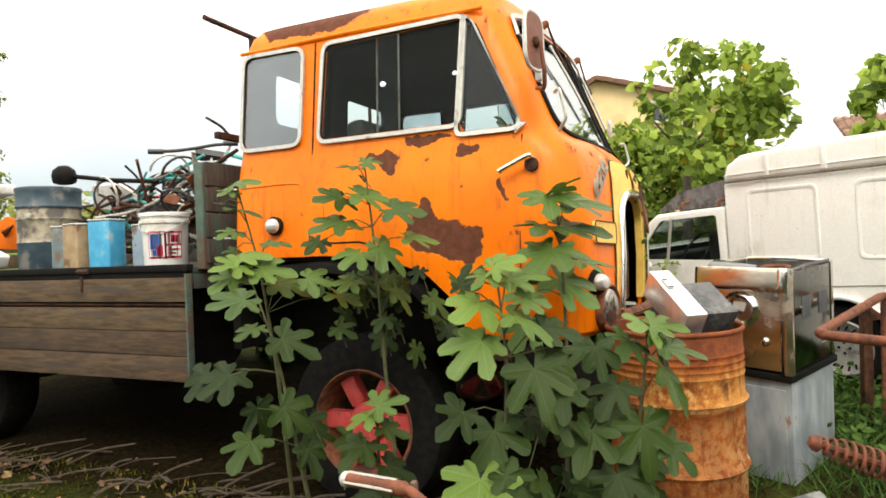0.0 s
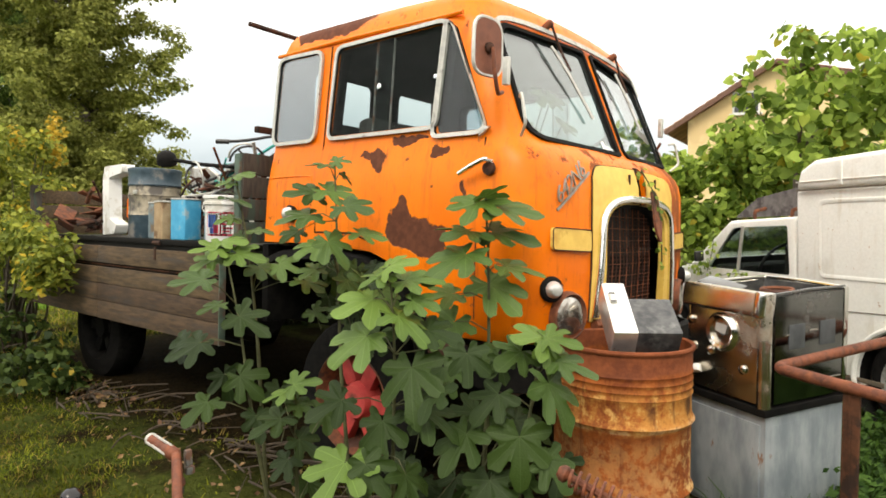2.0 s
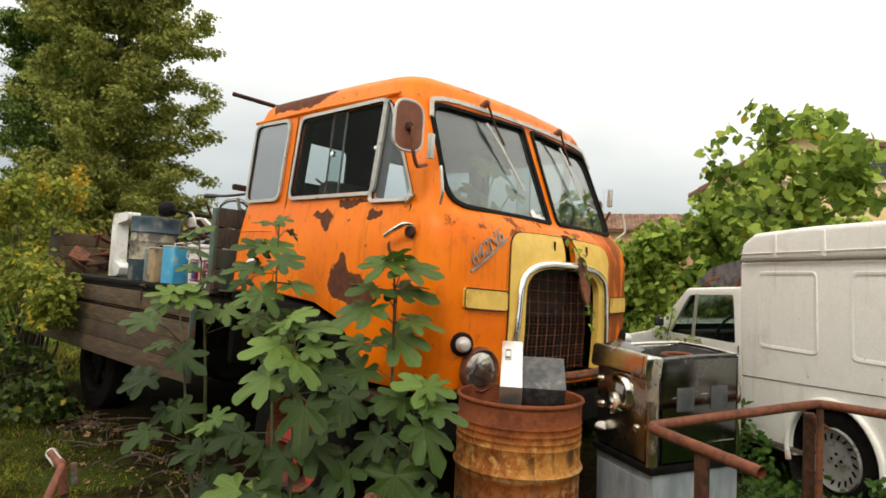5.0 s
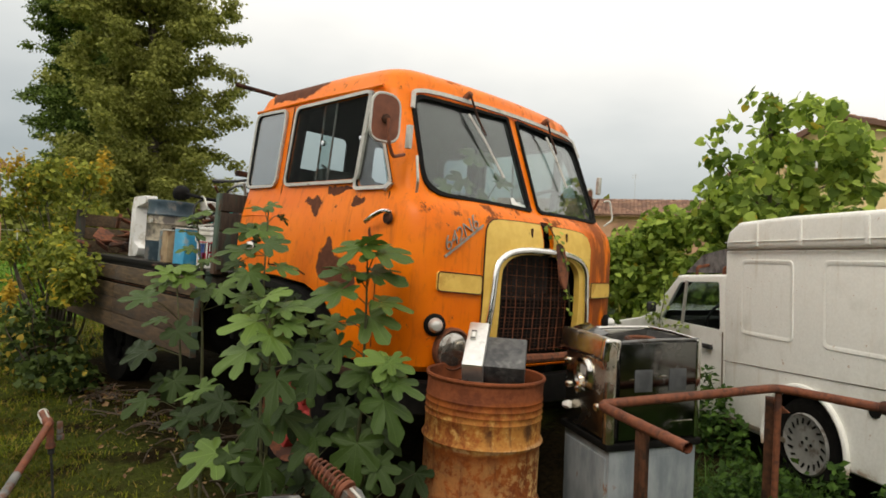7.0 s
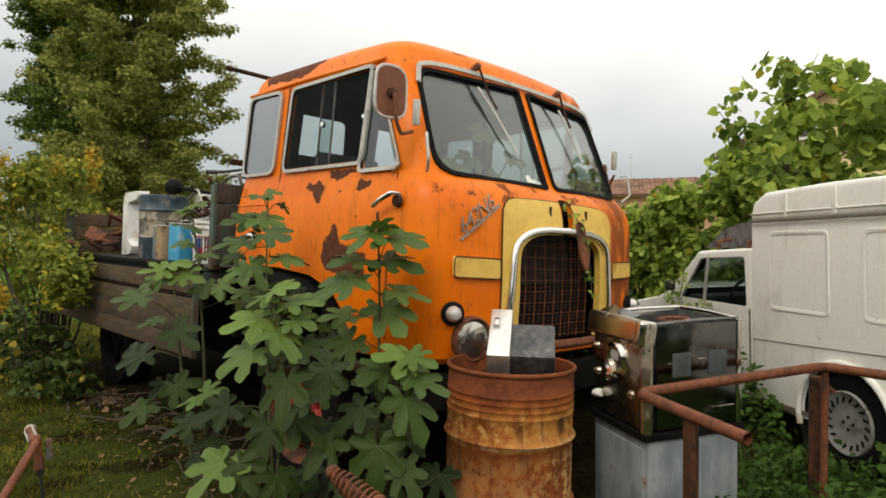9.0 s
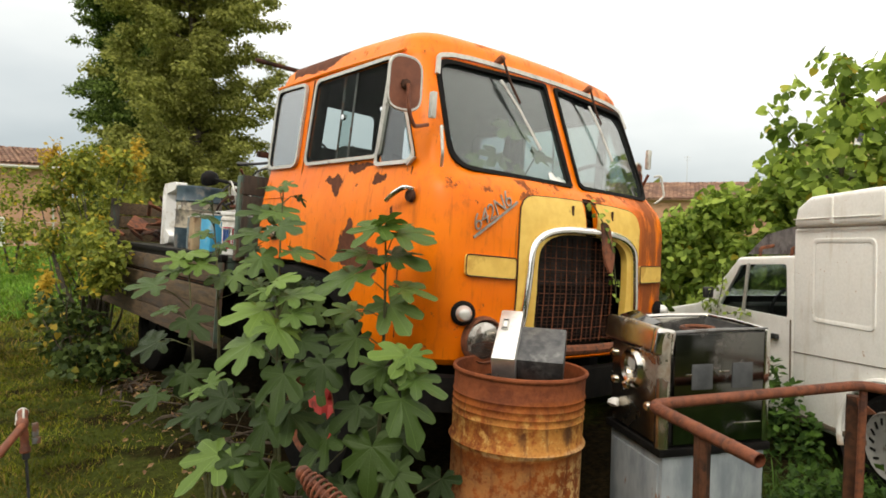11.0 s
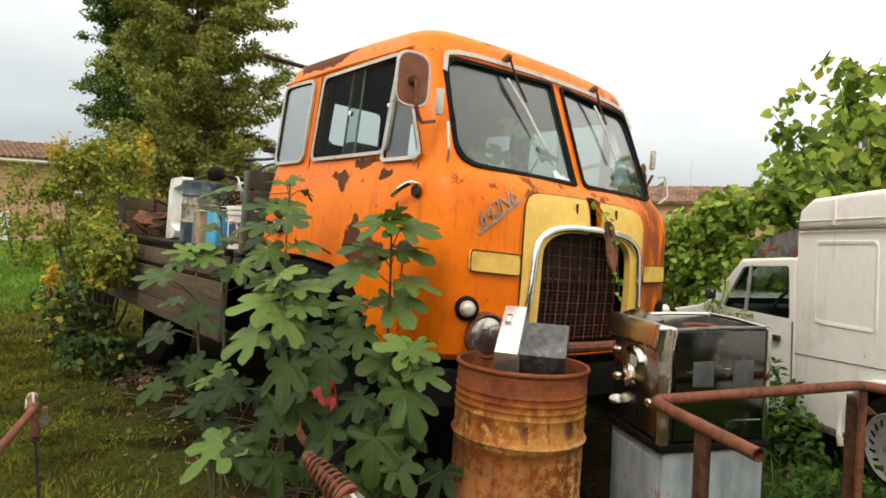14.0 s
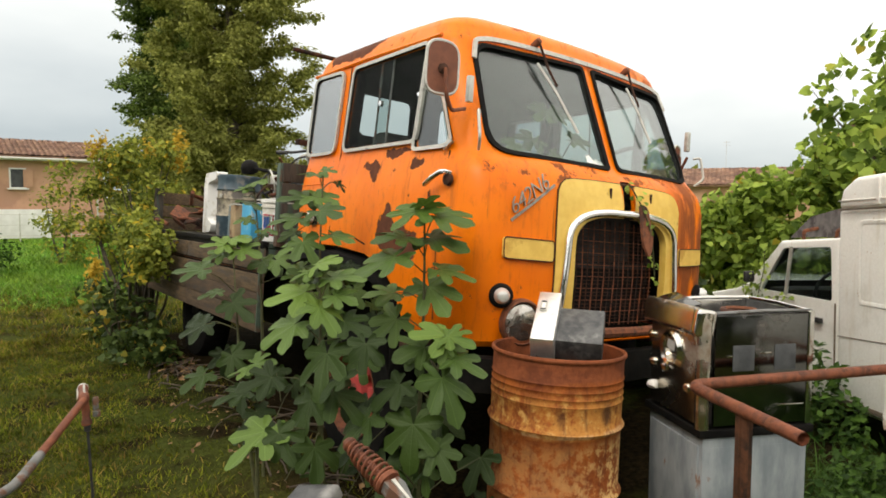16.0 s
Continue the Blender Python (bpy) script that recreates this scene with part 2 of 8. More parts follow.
def drum_paint():
    """Old ochre paint almost eaten by rust: speckled remains, runs, two dark oil stains and a bare rim."""
    m, n, l, p = shader("rusted_drum_paint")
    v = coords(n, l)
    sep = n.new("ShaderNodeSeparateXYZ")
    l.new(v, sep.inputs[0])
    z = sep.outputs[2]
    fine = noise_node(n, l, v, 46, 8, 0.68)
    big = noise_node(n, l, v, 7.5, 8, 0.66)
    speck = noise_node(n, l, v, 26, 8, 0.72)
    wear = noise_node(n, l, coords(n, l, (1, 1, 0.7)), 5.0, 8, 0.7)
    run = noise_node(n, l, coords(n, l, (12, 12, 1.6)), 1.6, 8, 0.6)
    col = mix_node(n, l, step_node(n, l, big, 0.34, 0.66), (0.15, 0.034, 0.008), (0.33, 0.088, 0.016))
    col = mix_node(n, l, math_node(n, l, "MULTIPLY", step_node(n, l, fine, 0.46, 0.64), 0.45), col, (0.42, 0.135, 0.030))
    # ochre paint in the ribbed zone, thinning upwards
    zone = math_node(n, l, "MULTIPLY", step_node(n, l, z, 0.63, 0.66), math_node(n, l, "SUBTRACT", 1.0, step_node(n, l, math_node(n, l, "MULTIPLY_ADD", wear, 0.16, z), 0.84, 0.93)))
    col = mix_node(n, l, math_node(n, l, "MULTIPLY", zone, math_node(n, l, "MULTIPLY", step_node(n, l, math_node(n, l, "MULTIPLY_ADD", speck, 0.5, math_node(n, l, "MULTIPLY", wear, 0.5)), 0.42, 0.54), 0.85)), col, (0.50, 0.225, 0.050))
    col = mix_node(n, l, math_node(n, l, "MULTIPLY", zone, math_node(n, l, "MULTIPLY", step_node(n, l, speck, 0.52, 0.64), 0.7)), col, (0.60, 0.36, 0.12))
    # below the hoop: crumbs of pale paint, thick on the side that faces the van
    side = step_node(n, l, math_node(n, l, "MULTIPLY_ADD", sep.outputs[1], 1.0, math_node(n, l, "MULTIPLY_ADD", wear, 0.5, 0.55)), -0.10, 0.14)
    lower = math_node(n, l, "MULTIPLY", math_node(n, l, "SUBTRACT", 1.0, step_node(n, l, z, 0.58, 0.64)), math_node(n, l, "MULTIPLY_ADD", side, 0.75, 0.2))
    col = mix_node(n, l, math_node(n, l, "MULTIPLY", lower, step_node(n, l, math_node(n, l, "MULTIPLY_ADD", speck, 0.6, math_node(n, l, "MULTIPLY", wear, 0.4)), 0.47, 0.53)), col, (0.66, 0.42, 0.17))
    hoop = math_node(n, l, "SUBTRACT", 1.0, step_node(n, l, math_node(n, l, "ABSOLUTE", math_node(n, l, "SUBTRACT", z, 0.657)), 0.004, 0.014))
    col = mix_node(n, l, math_node(n, l, "MULTIPLY", hoop, math_node(n, l, "MULTIPLY_ADD", step_node(n, l, run, 0.42, 0.58), 0.65, 0.05)), col, (0.64, 0.40, 0.20))
    col = mix_node(n, l, math_node(n, l, "MULTIPLY", step_node(n, l, run, 0.55, 0.68), 0.7), col, (0.12, 0.032, 0.012))
    col = mix_node(n, l, math_node(n, l, "MULTIPLY", step_node(n, l, fine, 0.56, 0.66), 0.5), col, (0.10, 0.028, 0.012))
    for x, y, h in ((0.598, -0.92, 0.745), (0.655, -0.711, 0.735)):
        q = n.new("ShaderNodeVectorMath")
        q.operation = "DISTANCE"
        l.new(coords(n, l, (1, 1, 0.62)), q.inputs[0])
        q.inputs[1].default_value = (x, y, h * 0.62)
        d = math_node(n, l, "MULTIPLY_ADD", speck, 0.05, q.outputs["Value"])
        col = mix_node(n, l, math_node(n, l, "MULTIPLY_ADD", step_node(n, l, d, 0.036, 0.070), -0.85, 0.85), col, (0.045, 0.018, 0.012))
    top = step_node(n, l, math_node(n, l, "MULTIPLY_ADD", wear, 0.10, z), 0.905, 0.93)
    col = mix_node(n, l, math_node(n, l, "MULTIPLY", top, 0.9), col, mix_node(n, l, step_node(n, l, math_node(n, l, "MULTIPLY_ADD", speck, 0.5, math_node(n, l, "MULTIPLY", big, 0.5)), 0.4, 0.6), (0.125, 0.034, 0.014), (0.23, 0.066, 0.025)))
    l.new(col, p.inputs["Base Color"])
    p.inputs["Roughness"].default_value = 0.72
    p.inputs["Specular IOR Level"].default_value = 0.22
    bump_node(n, l, p, fine, 0.55, 0.006)
    return m


def van_paint():
    """Chalky white paint with faint dirt, rust pinpricks and rust creeping from the sill and the seam."""
    m, n, l, p = shader("chalky_white_paint")
    v = coords(n, l)
    sep = n.new("ShaderNodeSeparateXYZ")
    l.new(v, sep.inputs[0])
    z = sep.outputs[2]
    fine = noise_node(n, l, v, 60, 6)
    soft = noise_node(n, l, v, 3.0, 8, 0.6)
    run = noise_node(n, l, coords(n, l, (9, 9, 1.1)), 1.5, 8, 0.62)
    col = mix_node(n, l, step_node(n, l, fine, 0.3, 0.7), (0.81, 0.81, 0.765), (0.87, 0.87, 0.825))
    col = mix_node(n, l, math_node(n, l, "MULTIPLY", step_node(n, l, soft, 0.48, 0.74), 0.55), col, (0.56, 0.54, 0.47))
    col = mix_node(n, l, math_node(n, l, "MULTIPLY", step_node(n, l, run, 0.56, 0.72), 0.35), col, (0.58, 0.52, 0.40))
    prick = noise_node(n, l, v, 34, 3, 0.5)
    col = mix_node(n, l, math_node(n, l, "MULTIPLY", step_node(n, l, prick, 0.70, 0.74), 0.6), col, (0.40, 0.22, 0.09))
    eaten = noise_node(n, l, v, 9, 8, 0.7)
    low = math_node(n, l, "MULTIPLY_ADD", eaten, 0.55, math_node(n, l, "SUBTRACT", 0.62, math_node(n, l, "MULTIPLY", z, 1.0)))
    col = mix_node(n, l, math_node(n, l, "MULTIPLY", step_node(n, l, low, 0.49, 0.62), 0.75), col, (0.34, 0.19, 0.075))
    l.new(col, p.inputs["Base Color"])
    l.new(math_node(n, l, "MULTIPLY_ADD", soft, 0.3, 0.28), p.inputs["Roughness"])
    bump_node(n, l, p, fine, 0.05)
    return m


ORANGE = cab_paint()
DRUM = drum_paint()
RUST = surface("brown_rust", (0.11, 0.036, 0.016), (0.23, 0.076, 0.032), 30, 0.85, spots=(0.07, 0.028, 0.018), spot_scale=7, bump=0.5)
RUST_DARK = surface("dark_rust", (0.030, 0.016, 0.011), (0.075, 0.032, 0.019), 30, 0.85, bump=0.5, spec=0.25, spots=(0.02, 0.014, 0.012), spot_scale=8)
RUST_TUBE = surface("rusted_tube", (0.105, 0.029, 0.012), (0.205, 0.060, 0.024), 30, 0.7, spots=(0.070, 0.025, 0.014), spot_scale=14, spot_at=(0.52, 0.66), bump=0.5)
MIRROR_BACK = surface("smooth_brown_rust", (0.150, 0.046, 0.022), (0.22, 0.072, 0.034), 16, 0.6, spots=(0.11, 0.036, 0.019), spot_scale=5, spot_at=(0.50, 0.72), bump=0.15)
YELLOW = surface("faded_yellow_paint", (0.73, 0.46, 0.085), (0.82, 0.56, 0.125), 14, 0.5, spots=(0.38, 0.17, 0.04), spot_scale=7, spot_at=(0.62, 0.71), bump=0.15)
YELLOW_PLATE = surface("faded_yellow_plate", (0.70, 0.44, 0.085), (0.80, 0.54, 0.12), 14, 0.5, spots=(0.60, 0.35, 0.07), spot_scale=5, bump=0.1)
CHROME = surface("dull_chrome", (0.78, 0.78, 0.77), (0.88, 0.88, 0.87), 12, 0.14, metal=1.0, spots=(0.22, 0.13, 0.07), spot_scale=16, spot_at=(0.66, 0.74), bump=0.04, rough_var=0.06)
CASE_STEEL = surface("brushed_bright_steel", (0.72, 0.72, 0.70), (0.86, 0.86, 0.84), 24, 0.32, metal=0.85, spots=(0.40, 0.39, 0.37), spot_scale=9, spot_at=(0.58, 0.72), bump=0.08, spot_rough=0.45)
GREY_PIPE = surface("scratched_grey_pipe", (0.10, 0.105, 0.10), (0.19, 0.19, 0.18), 22, 0.65, metal=0.1, spots=(0.13, 0.06, 0.035), spot_scale=9, bump=0.3)
ALU = surface("weathered_aluminium", (0.46, 0.45, 0.41), (0.58, 0.57, 0.52), 40, 0.48, metal=0.55, spots=(0.20, 0.18, 0.15), spot_scale=14, spot_at=(0.58, 0.72), bump=0.25)
STEEL = surface("stainless_steel", (0.58, 0.56, 0.52), (0.74, 0.72, 0.68), 9, 0.15, metal=1.0, spots=(0.20, 0.12, 0.055), spot_scale=5, spot_at=(0.60, 0.72), rough_var=0.07, bump=0.03, spot_rough=0.45)
STEEL_BROWN = surface("stained_steel", (0.50, 0.44, 0.36), (0.66, 0.62, 0.54), 5, 0.25, metal=1.0, spots=(0.20, 0.11, 0.045), spot_scale=3.5, spot_at=(0.52, 0.74), bump=0.03, spot_rough=0.35, rough_var=0.08)
DARK_MIRROR = surface("dark_polished_sheet", (0.13, 0.13, 0.128), (0.19, 0.188, 0.18), 5, 0.14, metal=1.0, spots=(0.07, 0.06, 0.05), spot_scale=5, spot_at=(0.56, 0.70), bump=0.04, rough_var=0.07, spot_rough=0.3)
TAPE = surface("dull_grey_tape", (0.045, 0.049, 0.053), (0.085, 0.09, 0.095), 16, 0.6, bump=0.2)
GALV = surface("galvanised_sheet", (0.21, 0.245, 0.27), (0.40, 0.435, 0.455), 7, 0.5, metal=0.2, spots=(0.27, 0.13, 0.06), spot_scale=7, spot_at=(0.66, 0.71), stretch=(1.6, 1.6, 0.6), bump=0.15)
POST_RUST = surface("dark_brown_iron", (0.045, 0.020, 0.011), (0.105, 0.042, 0.020), 26, 0.8, spots=(0.03, 0.017, 0.012), spot_scale=8, bump=0.5, spec=0.25)
RUBBER = surface("black_rubber", (0.006, 0.006, 0.006), (0.014, 0.013, 0.012), 25, 0.8, bump=0.3, spec=0.08)
BLACK = surface("black_paint", (0.006, 0.006, 0.006), (0.013, 0.012, 0.011), 18, 0.65, spots=(0.05, 0.032, 0.02), spot_scale=5, spot_at=(0.62, 0.74), spec=0.08)
SOOT = surface("scuffed_black_metal", (0.05, 0.052, 0.055), (0.12, 0.12, 0.12), 22, 0.42, metal=0.5, spots=(0.22, 0.22, 0.21), spot_scale=7, spot_at=(0.52, 0.68), bump=0.3, spot_rough=0.55)
INNER = surface("dark_cab_lining", (0.022, 0.022, 0.021), (0.045, 0.042, 0.04), 12, 0.85, bump=0.2, spec=0.2)
SEAT = surface("worn_seat_vinyl", (0.03, 0.029, 0.028), (0.06, 0.056, 0.052), 15, 0.6, spec=0.3)
WOOD = surface("weathered_plank", (0.042, 0.025, 0.012), (0.105, 0.066, 0.034), 22, 0.85, spots=(0.05, 0.038, 0.03), spot_scale=5, spot_at=(0.5, 0.68), stretch=(0.35, 2.2, 2.2), bump=0.6, vary=0.18)
WOOD_DARK = surface("dark_timber", (0.030, 0.025, 0.020), (0.065, 0.052, 0.040), 22, 0.85, stretch=(2, 2, 0.4), bump=0.5, spots=(0.035, 0.06, 0.045), spot_scale=5)
GREEN_PAINT = surface("flaked_green_paint", (0.05, 0.085, 0.065), (0.08, 0.12, 0.09), 20, 0.7, spots=(0.10, 0.06, 0.04), spot_scale=6, spot_at=(0.46, 0.6))
RED = surface("faded_red_paint", (0.42, 0.035, 0.035), (0.56, 0.075, 0.065), 14, 0.6, spots=(0.14, 0.04, 0.03), spot_scale=6, spot_at=(0.56, 0.68))
WHITE_VAN = van_paint()
SEAM = surface("dirty_seam", (0.10, 0.085, 0.065), (0.17, 0.13, 0.09), 30, 0.8)
WHITE = surface("white_plastic", (0.74, 0.74, 0.72), (0.80, 0.80, 0.78), 10, 0.45, spots=(0.6, 0.58, 0.52), spot_scale=5, bump=0.05)
CYAN = surface("blue_tin", (0.04, 0.30, 0.52), (0.08, 0.40, 0.62), 12, 0.45, spots=(0.30, 0.42, 0.48), spot_scale=6, spot_at=(0.58, 0.68))
BLUE_GREY = surface("faded_blue_tin", (0.22, 0.30, 0.36), (0.30, 0.38, 0.44), 14, 0.5, spots=(0.16, 0.11, 0.08), spot_scale=7)
GRIMY_BLUE = surface("grimy_blue_tin", (0.11, 0.16, 0.18), (0.20, 0.25, 0.26), 12, 0.6, spots=(0.17, 0.11, 0.06), spot_scale=7, spot_at=(0.46, 0.62))
BEIGE = surface("stained_beige_tin", (0.30, 0.20, 0.105), (0.42, 0.31, 0.18), 12, 0.55, spots=(0.17, 0.10, 0.05), spot_scale=6, spot_at=(0.5, 0.62))
BARREL_BLUE = surface("grey_blue_barrel_paint", (0.026, 0.050, 0.068), (0.062, 0.098, 0.125), 12, 0.5, spots=(0.20, 0.19, 0.17), spot_scale=6, spot_at=(0.55, 0.68))
BARREL_CREAM = surface("grimy_cream_barrel_paint", (0.24, 0.21, 0.15), (0.40, 0.35, 0.26), 10, 0.55, spots=(0.10, 0.09, 0.08), spot_scale=7, spot_at=(0.46, 0.60))
LABEL_RED = surface("red_print", (0.55, 0.02, 0.06), (0.62, 0.03, 0.08), 10, 0.5, bump=0)
LABEL_BLUE = surface("blue_print", (0.05, 0.13, 0.5), (0.10, 0.22, 0.6), 10, 0.5, bump=0)
TEAL = surface("teal_enamel", (0.02, 0.28, 0.25), (0.04, 0.36, 0.31), 12, 0.4)
KNOB = surface("shiny_black_plastic", (0.006, 0.006, 0.007), (0.012, 0.012, 0.013), 14, 0.22, bump=0.03, rough_var=0.05)
PLASTIC_BLACK = surface("dull_black_plastic", (0.014, 0.014, 0.015), (0.03, 0.03, 0.031), 14, 0.5)
RACK = surface("grey_slatted_roof_load", (0.10, 0.092, 0.09), (0.18, 0.165, 0.16), 18, 0.8, spots=(0.06, 0.05, 0.05), spot_scale=6)
BADGE = surface("tarnished_badge_metal", (0.24, 0.225, 0.19), (0.38, 0.36, 0.31), 30, 0.45, metal=0.5, bump=0.1)
HUB = surface("grey_hubcap", (0.24, 0.24, 0.23), (0.33, 0.33, 0.31), 14, 0.5, metal=0.2, spots=(0.14, 0.12, 0.10), spot_scale=8)
LENS = surface("cloudy_lamp_glass", (0.55, 0.55, 0.52), (0.75, 0.75, 0.72), 16, 0.18, metal=0.4, bump=0.1)
HEADGLASS = surface("dusty_reflector_glass", (0.30, 0.28, 0.25), (0.55, 0.53, 0.49), 14, 0.12, metal=0.9, spots=(0.10, 0.06, 0.04), spot_scale=12, spot_at=(0.56, 0.68), bump=0.05)
BARK = surface("grey_bark", (0.07, 0.058, 0.045), (0.14, 0.115, 0.09), 26, 0.9, stretch=(2, 2, 0.5), bump=0.8)
STEM = surface("fig_stem", (0.045, 0.050, 0.018), (0.09, 0.092, 0.036), 26, 0.8, bump=0.4)
TWIG = surface("dry_twig", (0.036, 0.025, 0.016), (0.085, 0.062, 0.041), 26, 0.9, bump=0.4)
LITTER = surface("dead_leaf", (0.11, 0.055, 0.020), (0.30, 0.18, 0.085), 18, 0.85, vary=0.4, island=True)
STUCCO_PINK = surface("salmon_stucco", (0.46, 0.255, 0.165), (0.52, 0.30, 0.20), 3, 0.9, bump=0.2, spots=(0.40, 0.22, 0.15), spot_scale=0.5)
STUCCO_YELLOW = surface("yellow_stucco", (0.76, 0.57, 0.29), (0.81, 0.63, 0.34), 3, 0.9, bump=0.2, spots=(0.70, 0.51, 0.26), spot_scale=0.6)
STUCCO_WHITE = surface("white_wall_paint", (0.62, 0.62, 0.60), (0.72, 0.72, 0.70), 3, 0.9, bump=0.2)
ROOF_TILE = surface("clay_roof_tile", (0.22, 0.12, 0.078), (0.34, 0.195, 0.13), 2.0, 0.9, bump=0.5, spots=(0.17, 0.09, 0.06), spot_scale=1.2, vary=0.25, island=True)
EAVE = surface("brown_eave_board", (0.13, 0.07, 0.045), (0.19, 0.10, 0.07), 8, 0.8)
WINDOW_DARK = surface("dark_window_pane", (0.03, 0.033, 0.036), (0.06, 0.062, 0.065), 4, 0.12)
# Two copies of one leaf: upper lighter as if lit, lower darker as shaded.
FIG_LIT = leaf_material("lit_fig_leaf", (0.045, 0.088, 0.015), (0.088, 0.148, 0.030), (0.0, 0.84, -0.84, 1.70, -1.70), back=0.14, vary=0.35, rough=0.46, spec=0.3)
FIG_SHADED = leaf_material("shaded_fig_leaf", (0.015, 0.032, 0.005), (0.034, 0.061, 0.011), (0.0, 0.84, -0.84, 1.70, -1.70), back=0.10, vary=0.5, rough=0.5, spec=0.2)
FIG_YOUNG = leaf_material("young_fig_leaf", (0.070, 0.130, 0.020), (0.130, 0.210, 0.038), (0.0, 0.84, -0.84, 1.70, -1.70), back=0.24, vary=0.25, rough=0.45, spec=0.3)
PALE_LEAF = leaf_material("pale_indoor_leaf", (0.24, 0.36, 0.12), (0.40, 0.52, 0.20), (0.0, 0.84, -0.84, 1.66, -1.66), back=0.35, vary=0.2)
VINE = leaf_material("vine_leaf", (0.13, 0.22, 0.032), (0.44, 0.55, 0.11), back=0.5, vary=0.6, spot=(0.965, (0.36, 0.30, 0.04)), island=True)
TREE_LEAF = leaf_material("tree_leaf", (0.18, 0.205, 0.042), (0.38, 0.39, 0.105), back=0.5, vary=0.45, island=True)
DARK_TREE_LEAF = leaf_material("dark_tree_leaf", (0.052, 0.094, 0.018), (0.19, 0.26, 0.055), back=0.38, vary=0.5, island=True)
LAWN = leaf_material("lawn_blade", (0.080, 0.19, 0.018), (0.19, 0.33, 0.035), back=0.3, vary=0.4, island=True, patch=0.4)
BUSH_LEAF = leaf_material("bush_leaf", (0.125, 0.175, 0.028), (0.37, 0.385, 0.062), back=0.45, vary=0.5, spot=(0.92, (0.50, 0.37, 0.04)), island=True)
YELLOW_LEAF = leaf_material("yellowed_leaf", (0.42, 0.30, 0.03), (0.66, 0.46, 0.07), back=0.45, vary=0.4, island=True)
BRAMBLE_LEAF = leaf_material("bramble_thicket_leaf", (0.025, 0.050, 0.012), (0.100, 0.140, 0.032), back=0.3, vary=0.6, spot=(0.93, (0.30, 0.22, 0.03)), island=True)
SHRUB_LEAF = leaf_material("bramble_leaf", (0.012, 0.028, 0.008), (0.060, 0.098, 0.020), back=0.25, vary=0.6, spot=(0.975, (0.30, 0.22, 0.03)), island=True)
WEED = leaf_material("weed_leaf", (0.022, 0.060, 0.010), (0.080, 0.155, 0.024), back=0.3, vary=0.4, island=True)
GRASS = leaf_material("grass_blade", (0.070, 0.098, 0.006), (0.195, 0.195, 0.018), back=0.3, vary=0.5, spot=(0.80, (0.20, 0.145, 0.036)), island=True, patch=0.9, spec=0.06)
PANE = pane_material("cab_side_pane", (0.86, 0.90, 0.90), (0.36, 0.40, 0.42), 0.012, 0.015, 2.6)
QUARTER_PANE = pane_material("dull_quarter_pane", (0.80, 0.86, 0.88), (0.36, 0.43, 0.48), 0.09, 0.03, 1.6)
DOOR_PANE = pane_material("grimy_door_pane", (0.78, 0.83, 0.82), (0.10, 0.11, 0.105), 0.02, 0.006, 9.0)
SCREEN = pane_material("dusty_windscreen_pane", (0.72, 0.79, 0.77), (0.30, 0.35, 0.35), 0.045, 0.02, 2.2, True)


def ground_paint():
    m, n, l, p = shader("grass_and_soil")
    v = coords(n, l)
    fine = noise_node(n, l, v, 30, 8, 0.65)
    mid = noise_node(n, l, v, 2.4, 6, 0.6)
    big = noise_node(n, l, v, 0.28, 4)
    sep = n.new("ShaderNodeSeparateXYZ")
    l.new(v, sep.inputs[0])
    grass = mix_node(n, l, step_node(n, l, fine, 0.3, 0.7), (0.024, 0.038, 0.006), (0.066, 0.078, 0.016))
    far = math_node(n, l, "SUBTRACT", 1.0, step_node(n, l, sep.outputs[0], -16, -8))
    grass = mix_node(n, l, math_node(n, l, "MULTIPLY", far, 0.8), grass, (0.13, 0.25, 0.030))
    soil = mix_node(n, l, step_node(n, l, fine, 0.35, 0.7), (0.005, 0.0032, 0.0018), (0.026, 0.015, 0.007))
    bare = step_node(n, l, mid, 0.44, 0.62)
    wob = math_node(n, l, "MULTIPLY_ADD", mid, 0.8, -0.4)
    # Dark bare soil and no straw under the lorry also paint its shade.
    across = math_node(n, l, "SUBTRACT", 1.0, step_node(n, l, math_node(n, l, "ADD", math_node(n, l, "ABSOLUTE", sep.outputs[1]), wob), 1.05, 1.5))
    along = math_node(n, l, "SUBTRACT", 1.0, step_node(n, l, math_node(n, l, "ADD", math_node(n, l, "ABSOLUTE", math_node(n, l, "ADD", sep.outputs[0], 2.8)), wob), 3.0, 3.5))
    lorry_shade = math_node(n, l, "MULTIPLY", across, along)
    bare = math_node(n, l, "MAXIMUM", bare, lorry_shade)
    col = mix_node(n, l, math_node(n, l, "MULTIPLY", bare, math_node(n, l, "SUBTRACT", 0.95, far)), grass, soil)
    col = mix_node(n, l, math_node(n, l, "MULTIPLY", step_node(n, l, big, 0.45, 0.65), math_node(n, l, "MULTIPLY_ADD", lorry_shade, -0.35, 0.35)), col, (0.10, 0.088, 0.028))
    l.new(col, p.inputs["Base Color"])
    p.inputs["Roughness"].default_value = 0.95
    p.inputs["Specular IOR Level"].default_value = 0.04
    bump_node(n, l, p, fine, 0.8, 0.04)
    return m


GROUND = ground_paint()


# ---- helpers for building ----
def world_of(ob):
    return world_of(ob.parent) @ ob.matrix_parent_inverse @ ob.matrix_basis if ob.parent else ob.matrix_basis.copy()


def thing(name, label, category, at=(0, 0, 0), group="", kind=""):
    ob = new(name)
    ob.empty_display_size = 0.1
    ob.matrix_basis = Matrix.Translation(at)
    return tagged(ob, label, category, group, kind)


